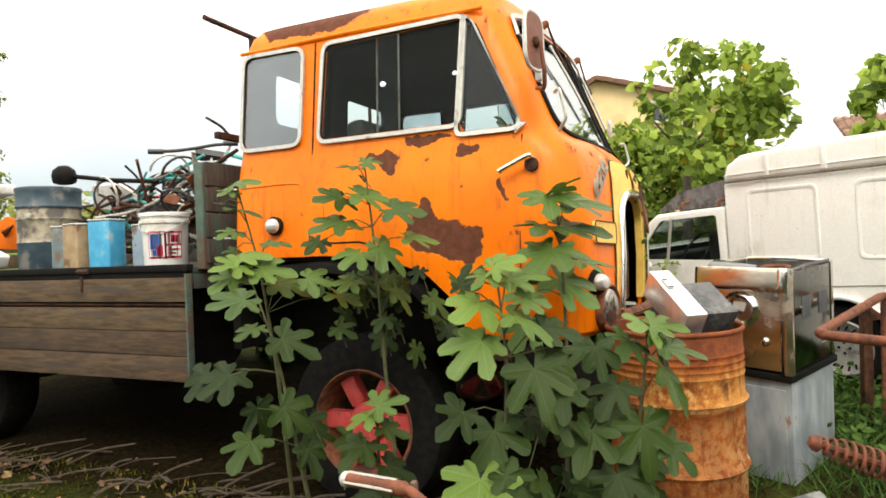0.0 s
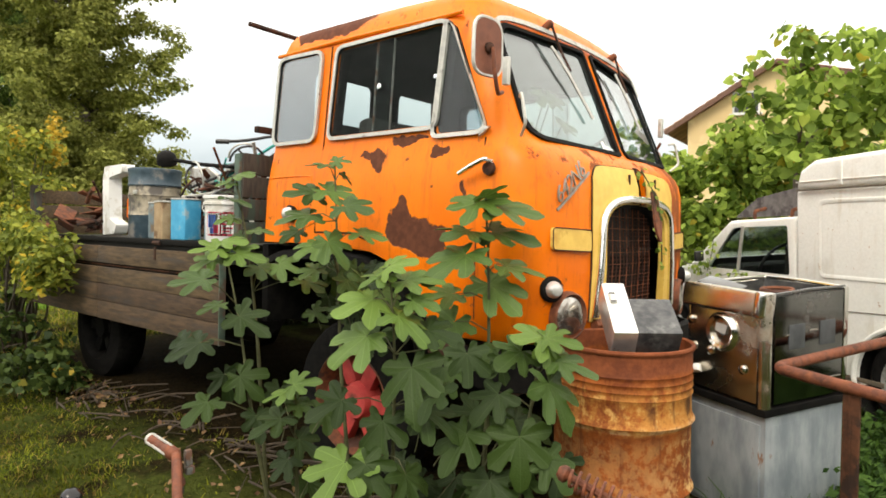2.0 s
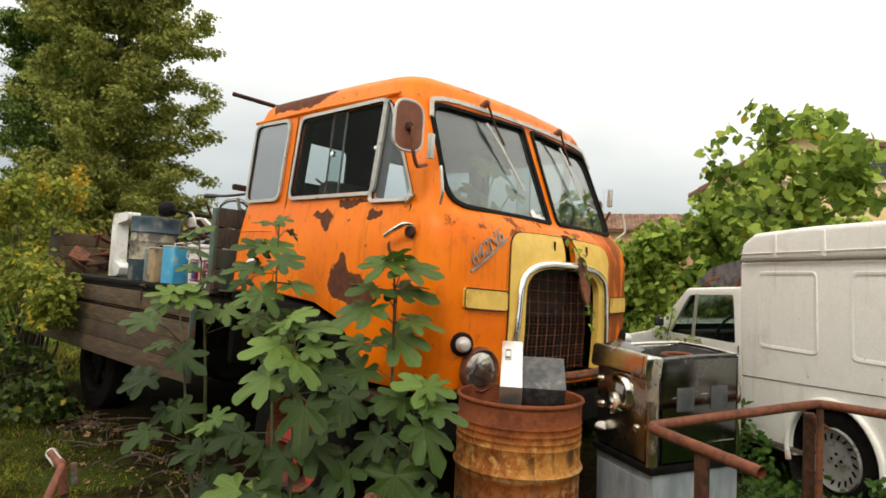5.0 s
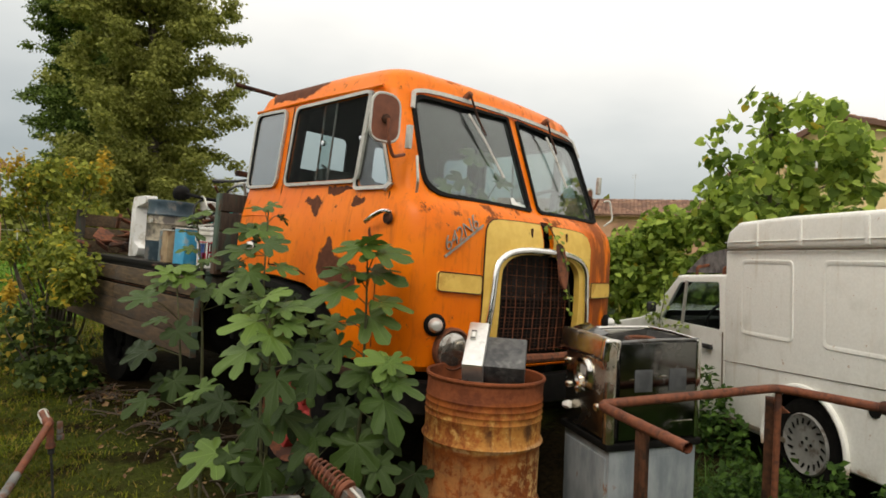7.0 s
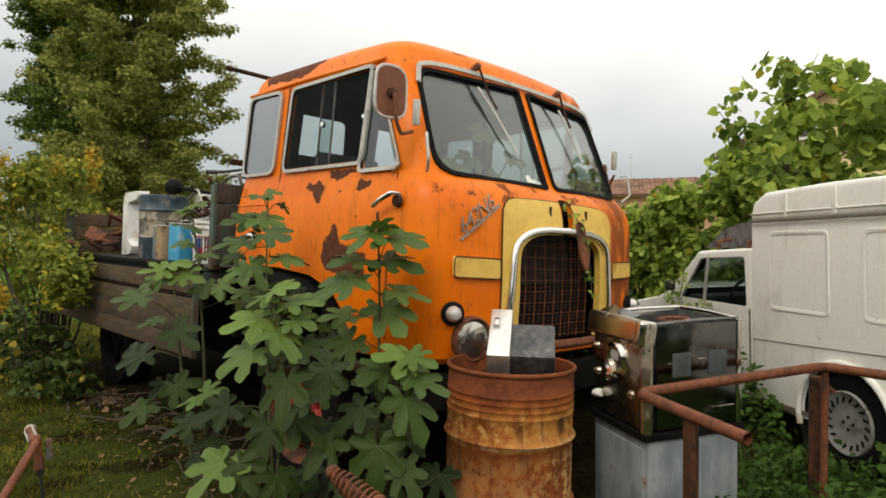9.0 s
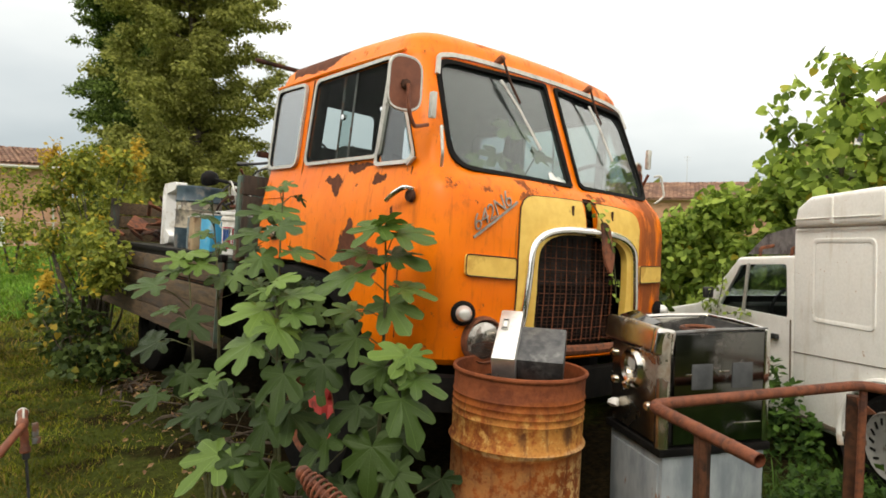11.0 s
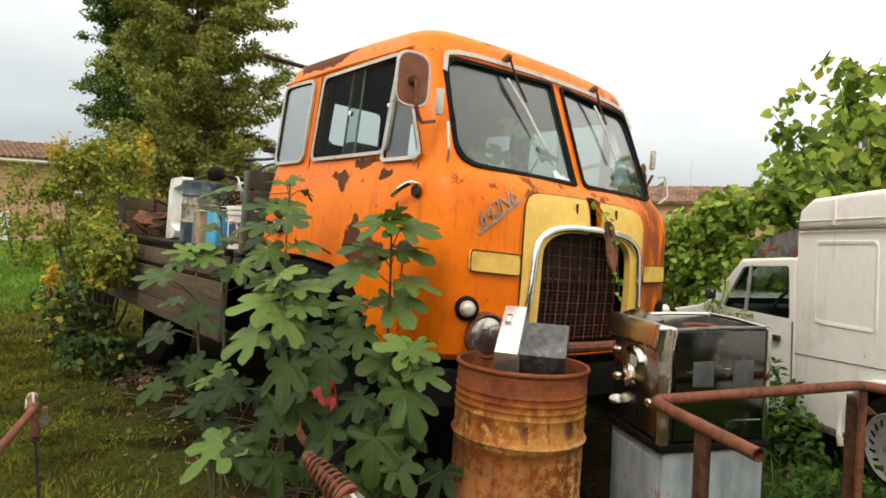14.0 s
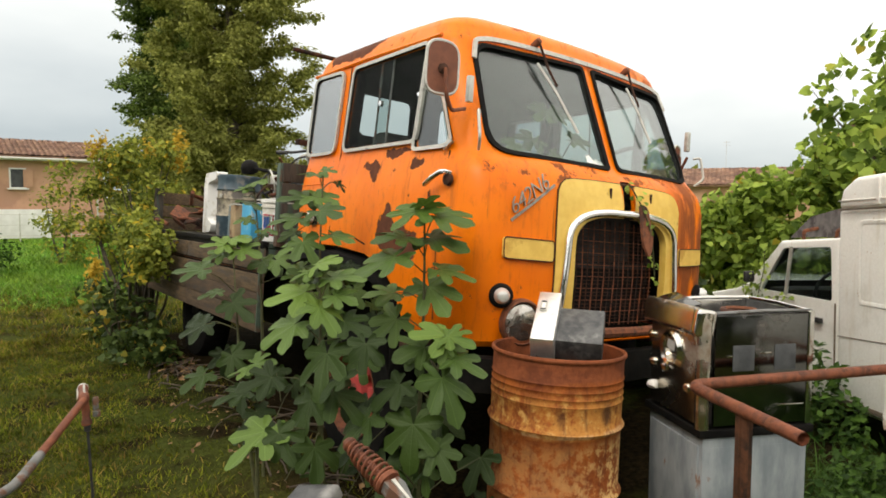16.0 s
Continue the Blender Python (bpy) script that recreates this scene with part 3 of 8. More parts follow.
def finish(bm, smooth=True, angle=38):
    me = bpy.data.meshes.new("mesh")
    bmesh.ops.recalc_face_normals(bm, faces=bm.faces[:])
    for f in bm.faces:
        f.smooth = smooth
    if smooth:
        for e in bm.edges:
            if len(e.link_faces) == 2 and e.calc_face_angle(0) > radians(angle):
                e.smooth = False
    bm.to_mesh(me)
    bm.free()
    return me


def part(name, bm, material, parent, label="", smooth=True):
    """One mesh, built in world metres, as a part of a thing or of a part."""
    me = bm if isinstance(bm, bpy.types.Mesh) else finish(bm, smooth)
    me.name = name
    if not me.materials:
        me.materials.append(material)
    ob = new(name, me)
    if parent is not None:
        ob.parent = parent
        ob.matrix_parent_inverse = world_of(parent).inverted()
    return tagged(ob, label) if label else ob


def single(name, bm, material, label, category, group="", kind="", at=None):
    ob = part(name, bm, material, None)
    return tagged(ob, label, category, group, kind)


def box(bm, c, size, rot=None, bevel=0.0, seg=2):
    m = Matrix.Translation(c) @ (rot.to_4x4() if rot else Matrix.Identity(4)) @ Matrix.Diagonal((*size, 1))
    made = bmesh.ops.create_cube(bm, size=1.0, matrix=m)
    if bevel:
        edges = list({e for v in made["verts"] for e in v.link_edges})
        bmesh.ops.bevel(bm, geom=edges, offset=bevel, segments=seg, affect="EDGES", profile=0.6)
    return bm


def new_box(c, size, rot=None, bevel=0.0, seg=2):
    return box(bmesh.new(), c, size, rot, bevel, seg)


def frames_along(pts, closed=False):
    pts = [Vector(p) for p in pts]
    k = len(pts)
    out, up = [], None
    for i, p in enumerate(pts):
        a = pts[(i - 1) % k] if closed or i else p
        b = pts[(i + 1) % k] if closed or i < k - 1 else p
        t = (b - a).normalized()
        if up is None:
            up = Vector((0, 0, 1)) if abs(t.z) < 0.9 else Vector((1, 0, 0))
        side = t.cross(up)
        if side.length < 1e-5:
            side = t.orthogonal()
        side.normalize()
        up = side.cross(t).normalized()
        out.append((p, side, up))
    return out


def sweep(bm, pts, profile, closed=False, cap=True, taper=None):
    """A profile of (side, up) pairs drawn along a line of points."""
    rings = []
    for i, (p, s, u) in enumerate(frames_along(pts, closed)):
        k = taper[i] if taper else 1.0
        rings.append([bm.verts.new(p + s * a * k + u * b * k) for a, b in profile])
    n = len(profile)
    pairs = list(zip(rings, rings[1:])) + ([(rings[-1], rings[0])] if closed else [])
    for a, b in pairs:
        for j in range(n):
            bm.faces.new((a[j], a[(j + 1) % n], b[(j + 1) % n], b[j]))
    if cap and not closed:
        bm.faces.new(rings[0])
        bm.faces.new(rings[-1][::-1])
    return bm


def circle(r, n=8):
    return [(r * math.cos(2 * math.pi * i / n), r * math.sin(2 * math.pi * i / n)) for i in range(n)]


def tube(bm, pts, r, n=8, closed=False, taper=None):
    return sweep(bm, pts, circle(r, n), closed, True, taper)


def new_tube(pts, r, n=8, closed=False, taper=None):
    return tube(bmesh.new(), pts, r, n, closed, taper)


def bend(pts, r=0.05, n=5):
    """The line of points with its corners rounded off."""
    pts = [Vector(p) for p in pts]
    out = [pts[0]]
    for a, b, c in zip(pts, pts[1:], pts[2:]):
        p, q = b + (a - b).normalized() * r, b + (c - b).normalized() * r
        for i in range(n + 1):
            t = i / n
            out.append(p * (1 - t) ** 2 + b * 2 * t * (1 - t) + q * t * t)
    return out + [pts[-1]]


def lathe(bm, profile, m=Matrix.Identity(4), n=28, wobble=0.0):
    """A profile of (radius, height) turned about the z axis of m."""
    rings = []
    for r, h in profile:
        if r < 1e-6:
            rings.append([bm.verts.new(m @ Vector((0, 0, h)))])
        else:
            rings.append([bm.verts.new(m @ Vector(((r + wobble * math.sin(3 * a + h * 9)) * math.cos(a), (r + wobble * math.cos(2 * a + h * 5)) * math.sin(a), h))) for a in (2 * math.pi * i / n for i in range(n))])
    for a, b in zip(rings, rings[1:]):
        for j in range(n):
            if len(a) == 1 and len(b) == 1:
                continue
            if len(a) == 1:
                bm.faces.new((a[0], b[(j + 1) % n], b[j]))
            elif len(b) == 1:
                bm.faces.new((a[j], a[(j + 1) % n], b[0]))
            else:
                bm.faces.new((a[j], a[(j + 1) % n], b[(j + 1) % n], b[j]))
    return bm


def new_lathe(profile, m=Matrix.Identity(4), n=28, wobble=0.0):
    return lathe(bmesh.new(), profile, m, n, wobble)


def axis(at, way):
    """A pose at a place whose z axis points along way."""
    return Matrix.Translation(at) @ Vector(way).to_track_quat("Z", "Y").to_matrix().to_4x4()


def rounded(corners, r, n=4):
    """A closed 2D outline with rounded corners. r: one radius or one for each corner."""
    out, k = [], len(corners)
    for i in range(k):
        a, b, c = (Vector(corners[j % k]) for j in (i - 1, i, i + 1))
        rr = r[i] if isinstance(r, (list, tuple)) else r
        p, q = b + (a - b).normalized() * rr, b + (c - b).normalized() * rr
        for j in range(n + 1):
            t = j / n
            out.append(p * (1 - t) ** 2 + b * 2 * t * (1 - t) + q * t * t)
    return out


def slab(outline, place, depth):
    """A flat outline laid on a surface by place(u, v) -> point, and thickened along depth (a vector)."""
    bm = bmesh.new()
    a = [bm.verts.new(Vector(place(u, v))) for u, v in outline]
    b = [bm.verts.new(v.co + Vector(depth)) for v in a]
    bm.faces.new(a)
    bm.faces.new(b[::-1])
    k = len(a)
    for i in range(k):
        bm.faces.new((a[i], b[i], b[(i + 1) % k], a[(i + 1) % k]))
    return bm


def band(outer, inner, place, depth):
    """A ring between two outlines of as many points, thickened along depth."""
    bm = bmesh.new()
    loops = []
    for off in (Vector((0, 0, 0)), Vector(depth)):
        for line in (outer, inner):
            loops.append([bm.verts.new(Vector(place(u, v)) + off) for u, v in line])
    k = len(outer)
    for i in range(k):
        j = (i + 1) % k
        for a, b in ((0, 1), (1, 3), (3, 2), (2, 0)):
            bm.faces.new((loops[a][i], loops[a][j], loops[b][j], loops[b][i]))
    return bm


def cut(me, cutters):
    """The mesh less the solids, as a new mesh."""
    body = new("cut_body", me)
    extra = []
    for bm in cutters:
        c = bpy.data.meshes.new("cutter")
        bmesh.ops.recalc_face_normals(bm, faces=bm.faces[:])
        bm.to_mesh(c)
        bm.free()
        ob = new("cutter", c)
        mod = body.modifiers.new("cut", "BOOLEAN")
        mod.operation, mod.solver, mod.object, mod.use_self = "DIFFERENCE", "EXACT", ob, True
        extra.append(ob)
    dg = bpy.context.evaluated_depsgraph_get()
    dg.update()
    out = bpy.data.meshes.new_from_object(body.evaluated_get(dg))
    for ob in (*extra, body):
        data = ob.data
        bpy.data.objects.remove(ob)
        bpy.data.meshes.remove(data)
    return out


def sharpen(me, angle=35):
    bm = bmesh.new()
    bm.from_mesh(me)
    for f in bm.faces:
        f.smooth = True
    for e in bm.edges:
        e.smooth = not (len(e.link_faces) == 2 and e.calc_face_angle(0) > radians(angle))
    bm.to_mesh(me)
    bm.free()
    return me


def scatter(name, places, normals, sizes, template, faces, spin=None, material=None, parent=None, label=""):
    """Many small leaves as one mesh: a flat template laid at each place, facing its normal."""
    k = len(places)
    nrm = normals / np.linalg.norm(normals, axis=1, keepdims=True)
    ref = np.where(np.abs(nrm[:, 2:3]) < 0.9, np.array([[0, 0, 1.0]]), np.array([[1.0, 0, 0]]))
    t = np.cross(ref, nrm)
    t /= np.linalg.norm(t, axis=1, keepdims=True)
    b = np.cross(nrm, t)
    ang = np.random.uniform(0, 2 * np.pi, k) if spin is None else spin
    ca, sa = np.cos(ang)[:, None], np.sin(ang)[:, None]
    e1, e2 = t * ca + b * sa, b * ca - t * sa
    tv = np.array(template, float)
    v = places[:, None] + sizes[:, None, None] * (tv[None, :, 0:1] * e1[:, None] + tv[None, :, 1:2] * e2[:, None] + tv[None, :, 2:3] * nrm[:, None])
    nv = len(tv)
    fc = np.array(faces)
    f = (fc[None] + (np.arange(k) * nv)[:, None, None]).reshape(-1, fc.shape[1])
    me = bpy.data.meshes.new(name)
    me.from_pydata(v.reshape(-1, 3).tolist(), [], f.tolist())
    me.materials.append(material)
    return me


LEAF4 = [(0, 0, 0), (0.5, 0.32, 0.06), (1, 0, -0.06), (0.5, -0.32, 0.06)]
LEAF4_F = [(0, 1, 2, 3)]
HEART = [(0, 0, 0), (-0.18, 0.3, 0.02), (0.08, 0.52, -0.02), (0.45, 0.42, -0.06), (0.9, 0, -0.12), (0.45, -0.42, -0.06), (0.08, -0.52, -0.02), (-0.18, -0.3, 0.02)]
HEART_F = [(0, 1, 2), (0, 2, 3), (0, 3, 4), (0, 4, 5), (0, 5, 6), (0, 6, 7)]


def gz(x, y):
    """The ground's height: level under the lorry, a low rise towards the van."""
    s = np.clip((x * 0.6 + y * 0.5 + 1.2) / 2.4, 0, 1)
    return 0.02 + 0.10 * s * s * (3 - 2 * s) + 0.02 * np.sin(x * 1.3) * np.cos(y * 1.1) * np.exp(-(np.abs(x) + np.abs(y)) / 14)


# ---- the ground ----
def build_ground():
    near = np.arange(-9, 7.01, 0.2)
    left, right = -9 - np.geomspace(0.3, 900, 40)[::-1], 7 + np.geomspace(0.3, 900, 40)
    xs = np.concatenate([left, near, right])
    X, Y = np.meshgrid(xs, xs, indexing="ij")
    Z = gz(X, Y)
    Z += np.where(np.abs(X) + np.abs(Y) < 18, np.random.normal(0, 0.006, X.shape), 0)
    k = len(xs)
    i = np.arange(k * k).reshape(k, k)
    f = np.stack([i[:-1, :-1], i[1:, :-1], i[1:, 1:], i[:-1, 1:]], -1).reshape(-1, 4)
    me = bpy.data.meshes.new("ground")
    me.from_pydata(np.stack([X, Y, Z], -1).reshape(-1, 3).tolist(), [], f.tolist())
    for q in me.polygons:
        q.use_smooth = True
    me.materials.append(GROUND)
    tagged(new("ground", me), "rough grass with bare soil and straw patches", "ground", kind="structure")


build_ground()

# ---- the lorry ----
CAB_Z = [0.85, 0.88, 1.0, 1.15, 1.3, 1.45, 1.6, 1.68, 1.73, 1.77, 1.80, 1.84, 1.90, 2.0, 2.15, 2.3, 2.40, 2.43]


def cab_w(z):
    return float(np.interp(z, [0.85, 0.88, 1.0, 1.3, 1.6, 1.70, 1.78, 1.85, 2.43], [0.98, 1.0, 1.01, 1.02, 1.015, 1.0, 0.985, 0.97, 0.935]))


def cab_front(z):
    return float(np.interp(z, [0.85, 0.88, 1.2, 1.6, 1.68, 1.74, 1.79, 1.84, 2.43], [0.085, 0.105, 0.115, 0.105, 0.09, 0.06, 0.005, -0.03, -0.265]))


def cab_rear(z):
    return float(np.interp(z, [0.85, 2.43], [-1.96, -1.88]))


def half_ring(z):
    """The cab's outline at a height, from the middle of the front round one side to the middle of the back."""
    w, xf, xr, bow = cab_w(z), cab_front(z), cab_rear(z), 0.10
    r = float(np.interp(z, [1.6, 1.9, 2.43], [0.20, 0.15, 0.16]))
    out = []
    for i in range(9):
        y = (w - r) * i / 8
        out.append((xf - bow * (y / w) ** 2, y))
    xs = out[-1][0]
    slope = 2 * bow * (w - r) / w / w
    for i in range(1, 8):
        t = i / 7
        p0, p1, p2 = (xs, w - r), (xs - slope * r, w), (xs - 1.35 * r, w)
        out.append(tuple(p0[k] * (1 - t) ** 2 + p1[k] * 2 * t * (1 - t) + p2[k] * t * t for k in (0, 1)))
    x0 = out[-1][0]
    for i in range(1, 11):
        out.append((x0 + (xr + 0.07 - x0) * i / 10, w))
    for i in range(1, 5):
        a = math.pi / 2 * i / 4
        out.append((xr + 0.07 - 0.07 * math.sin(a), w - 0.07 + 0.07 * math.cos(a)))
    for i in range(1, 5):
        out.append((xr, (w - 0.07) * (1 - i / 4)))
    return out


def ring(z):
    h = half_ring(z)
    return [(x, -y) for x, y in h] + [(x, y) for x, y in h[-2:0:-1]]


def front_x(y, z):
    h = half_ring(z)[:16]
    return float(np.interp(abs(y), [p[1] for p in h], [p[0] for p in h]))


def on_side(sign, off):
    return lambda x, z: (x, sign * (cab_w(z) + off), z)


def on_front(off):
    return lambda y, z: (front_x(y, z) + off, y, z)


def through_side(outline):
    return slab(outline, lambda x, z: (x, -1.4, z), (0, 2.8, 0))


SIDE_WINDOW = [(-1.335, 1.885), (-1.30, 2.375), (-0.50, 2.385), (-0.455, 2.36), (-0.25, 1.87), (-0.275, 1.84), (-0.525, 1.84), (-0.545, 1.885)]
REAR_SIDE_WINDOW = [(-1.855, 1.885), (-1.835, 2.385), (-1.46, 2.38), (-1.485, 1.885)]


def screen_outline(sign, grow=0.0):
    g = grow
    pts = [(sign * (0.045 - g), 1.80 - g), (sign * (0.85 + g), 1.81 - g), (sign * (0.81 + g), 2.385 + g), (sign * (0.045 - g), 2.40 + g)]
    return rounded(pts, [0.03, 0.13, 0.09, 0.03], 6)


def arch(a, base, spring, top, n=14):
    """An upright arch: half width, foot, springing and crown."""
    out = [(-a, base), (-a, base + (spring - base) * 0.5)]
    for i in range(n + 1):
        t = math.pi * (1 - i / n)
        out.append((a * math.copysign(abs(math.cos(t)) ** 0.62, math.cos(t)), spring + (top - spring) * max(0.0, math.sin(t)) ** 0.62))
    return out + [(a, base + (spring - base) * 0.5), (a, base)]


def build_cab_shell(truck):
    bm = bmesh.new()
    rings = [[bm.verts.new((x, y, z)) for x, y in ring(z)] for z in CAB_Z]
    n = len(rings[0])
    base = ring(2.43)
    cx = -1.08
    for inset, z in ((0.012, 2.46), (0.032, 2.515), (0.07, 2.56), (0.13, 2.59), (0.25, 2.612), (0.50, 2.622), (0.78, 2.628)):
        k, kx = 1 - inset / 0.935, 1 - inset / 0.935 * 0.85
        rings.append([bm.verts.new((cx + (x - cx) * kx, y * k, z - 0.035 * max(0.0, x + 0.9))) for x, y in base])
    for a, b in zip(rings, rings[1:]):
        for j in range(n):
            bm.faces.new((a[j], a[(j + 1) % n], b[(j + 1) % n], b[j]))
    bm.faces.new(rings[-1])
    bmesh.ops.recalc_face_normals(bm, faces=bm.faces[:])
    me = bpy.data.meshes.new("cab_shell")
    bm.to_mesh(me)
    bm.free()
    me.materials.append(ORANGE)
    me.materials.append(INNER)
    body = new("cab_solid", me)
    mod = body.modifiers.new("wall", "SOLIDIFY")
    mod.thickness, mod.offset, mod.material_offset, mod.material_offset_rim = 0.022, -1, 1, 0
    dg = bpy.context.evaluated_depsgraph_get()
    dg.update()
    solid = bpy.data.meshes.new_from_object(body.evaluated_get(dg))
    bpy.data.objects.remove(body)
    arch_hole = slab([(-2.4, 1.265), (-1.3, 1.27), (-0.95, 1.24), (-0.74, 1.17), (-0.62, 1.06), (-0.545, 0.92), (-0.53, 0.6), (-2.4, 0.6)], lambda x, z: (x, -1.4, z), (0, 2.8, 0))
    cutters = [through_side(rounded(SIDE_WINDOW, 0.014)), through_side(rounded(REAR_SIDE_WINDOW, 0.05)), arch_hole]
    for s in (-1, 1):
        cutters.append(slab(screen_outline(s), lambda y, z: (-0.8, y, z), (1.4, 0, 0)))
        cutters.append(slab(rounded([(s * 0.14, 2.08), (s * 0.66, 2.08), (s * 0.66, 2.38), (s * 0.14, 2.38)], 0.05), lambda y, z: (-2.3, y, z), (0.8, 0, 0)))
    for c in cutters:
        for f in c.faces:
            f.material_index = 1
    cutters.append(slab(arch(0.415, 0.86, 1.34, 1.535), lambda y, z: (-0.4, y, z), (0.9, 0, 0)))
    cutters.append(slab(rounded([(-0.015, 1.49), (0.075, 1.49), (0.07, 1.735), (-0.02, 1.735)], 0.01), lambda y, z: (-0.3, y, z), (0.8, 0, 0)))
    part("cab_shell", sharpen(cut(solid, cutters)), ORANGE, truck, "rust-flaked orange sheet-metal cab shell")


def grown(corners, g):
    c = sum((Vector(p) for p in corners), Vector((0, 0))) / len(corners)
    return [Vector(p) + Vector((math.copysign(g, p[0] - c.x), math.copysign(g, p[1] - c.y))) for p in corners]


def build_cab_details(truck):
    for s in (-1, 1):
        place = on_side(s, 0.004)
        d = (0, s * 0.018, 0)
        main = [(-1.335, 1.885), (-1.30, 2.375), (-0.52, 2.385), (-0.56, 1.885)]
        vent = [(-0.545, 1.84), (-0.50, 2.385), (-0.455, 2.36), (-0.25, 1.86), (-0.275, 1.84)]
        for corners, rad, nm in ((REAR_SIDE_WINDOW, 0.055, "rear_side_window"), (main, 0.045, "door_window"), (vent, 0.03, "vent_window")):
            w = part(nm, band(rounded(grown(corners, 0.026), rad + 0.02, 5), rounded(grown(corners, -0.006), rad, 5), place, d), ALU, truck, "weathered aluminium window frame")
            part("gasket", band(rounded(grown(corners, -0.0045), rad, 5), rounded(grown(corners, -0.014), rad, 5), on_side(s, 0.015), (0, -s * 0.09, 0)), RUBBER, w, "perished black rubber gasket")
            if nm != "door_window":
                part("pane", slab(rounded(grown(corners, -0.006), rad, 5), on_side(s, 0.002), (0, s * 0.004, 0)), QUARTER_PANE if nm == "rear_side_window" else PANE, w, "dusty glass pane").visible_shadow = False
            else:
                for half, deep in (([(-1.335, 1.885), (-1.30, 2.375), (-0.86, 2.38), (-0.875, 1.885)], 0.004), ([(-1.00, 1.885), (-0.985, 2.375), (-0.52, 2.385), (-0.56, 1.885)], -0.008)):
                    part("pane", slab(rounded(half, 0.012, 4), on_side(s, deep), (0, s * 0.004, 0)), DOOR_PANE, w, "sliding glass pane").visible_shadow = False
                for x in (-0.99, -0.865):
                    part("pane_edge", new_box((x - 0.008, s * 0.952, 2.13), (0.007, 0.012, 0.49), Euler((s * radians(3.6), 0, 0)).to_matrix(), 0.002), GREY_PIPE, w, "dull pane edge")
                part("pane_catch", new_lathe([(0.0, 0.02), (0.016, 0.017), (0.018, 0.0)], axis((-0.955, s * 0.955, 2.125), (0, s, 0)), 12), CHROME, w, "round pane catch")
        knob = part("knob", new_lathe([(0.0, 0.02), (0.012, 0.018), (0.014, 0.0)], axis((-0.56, s * 0.955, 2.125), (0, s, 0)), 10), CHROME, truck, "chrome window knob")
        part("rain_gutter", new_tube([(x, s * (cab_w(2.43) + 0.006), 2.428 + 0.004 * math.sin(x * 4)) for x in np.linspace(-1.88, -0.42, 14)], 0.011, 6), ORANGE, truck, "thin drip gutter along the roof edge")
        # door seams
        for pts in ([(-1.405, 1.335), (-1.395, 1.87), (-1.375, 2.41)], [(-1.405, 1.335), (-1.10, 1.335), (-0.95, 1.295)]):
            part("door_seam", new_tube([(x, s * (cab_w(z) + 0.0005), z) for x, z in pts], 0.0048, 5), BLACK, truck)
        part("door_seam", new_tube([(x, s * (cab_w(z) + 0.0005), z) for x, z in ((-0.26, 0.95), (-0.25, 1.3), (-0.235, 1.8))], 0.0035, 5), POST_RUST, truck)
        part("panel_crease", new_tube(bend([(x, s * (cab_w(z) + 0.001), z) for x, z in ((-1.86, 1.66), (-1.60, 1.665), (-1.455, 1.66), (-1.452, 1.36))], 0.03, 3), 0.0055, 6), ORANGE, truck, "pressed crease of the rear quarter")
        # door handle: a chrome lever on a worn boss
        h = part("door_handle", new_tube(bend([(-0.325, s * 1.062, 1.625), (-0.25, s * 1.075, 1.655), (-0.185, s * 1.065, 1.685), (-0.175, s * 1.015, 1.68)], 0.02), 0.013, 8, taper=None), CHROME, truck, "chrome lever handle")
        part("boss", new_lathe([(0.034, 0.0), (0.03, 0.018), (0.0, 0.02)], axis((-0.185, s * 1.015, 1.65), (0, s, 0)), 12), RUST_DARK, h, "rusty handle boss")
        # small lamp on the rear quarter
        lamp = part("side_lamp", new_lathe([(0.05, 0.0), (0.052, 0.02), (0.04, 0.028)], axis((-1.62, s * 1.018, 1.44), (0, s, 0)), 16), BLACK, truck, "round side lamp base")
        part("lens", new_lathe([(0.042, 0.02), (0.036, 0.05), (0.02, 0.064), (0.0, 0.068)], axis((-1.62, s * 1.018, 1.44), (0, s, 0)), 16), LENS, lamp, "cloudy lamp dome")
    # windscreens
    for s in (-1, 1):
        w = part("windscreen", band(screen_outline(s, 0.011), screen_outline(s, -0.010), on_front(0.002), (0.012, 0, 0.004)), RUBBER, truck, "black rubber windscreen seal")
        part("pane", slab(screen_outline(s, 0.005), on_front(-0.010), (0.004, 0, 0)), SCREEN, w, "dusty split windscreen pane").visible_shadow = False
        if s < 0:
            part("sticker", slab([(-0.195, 1.822), (-0.066, 1.818), (-0.070, 1.836), (-0.092, 1.834), (-0.108, 1.852), (-0.132, 1.842), (-0.160, 1.868), (-0.190, 1.860)], on_front(-0.004), (0.001, 0, 0)), WHITE, w, "torn white sticker remains")
        line = [(front_x(y, z) + 0.016, y, z) for y, z in [(s * 0.83, 2.30), (s * 0.80, 2.41), (s * 0.72, 2.428)] + [(s * yy, 2.434) for yy in (0.6, 0.45, 0.3, 0.15, 0.001)]]
        part("screen_trim", sweep(bmesh.new(), bend(line, 0.02, 3), [(-0.012, -0.006), (0.012, -0.006), (0.012, 0.008), (-0.012, 0.008)]), ALU, truck, "pale metal strip above the windscreen")
        # wiper
        wp = [(-0.404, 2.475), (-0.36, 2.33), (-0.325, 2.23)] if s < 0 else [(0.38, 2.475), (0.41, 2.34), (0.43, 2.25)]
        bl = [(-0.42, 2.35), (-0.33, 2.20), (-0.235, 1.98)] if s < 0 else [(0.36, 2.36), (0.42, 2.22), (0.47, 2.02)]
        arm = part("wiper", new_tube([(front_x(y, min(z, 2.42)) + 0.035, y, z) for y, z in wp], 0.007, 6), RUST_DARK, truck, "rusty wiper arm")
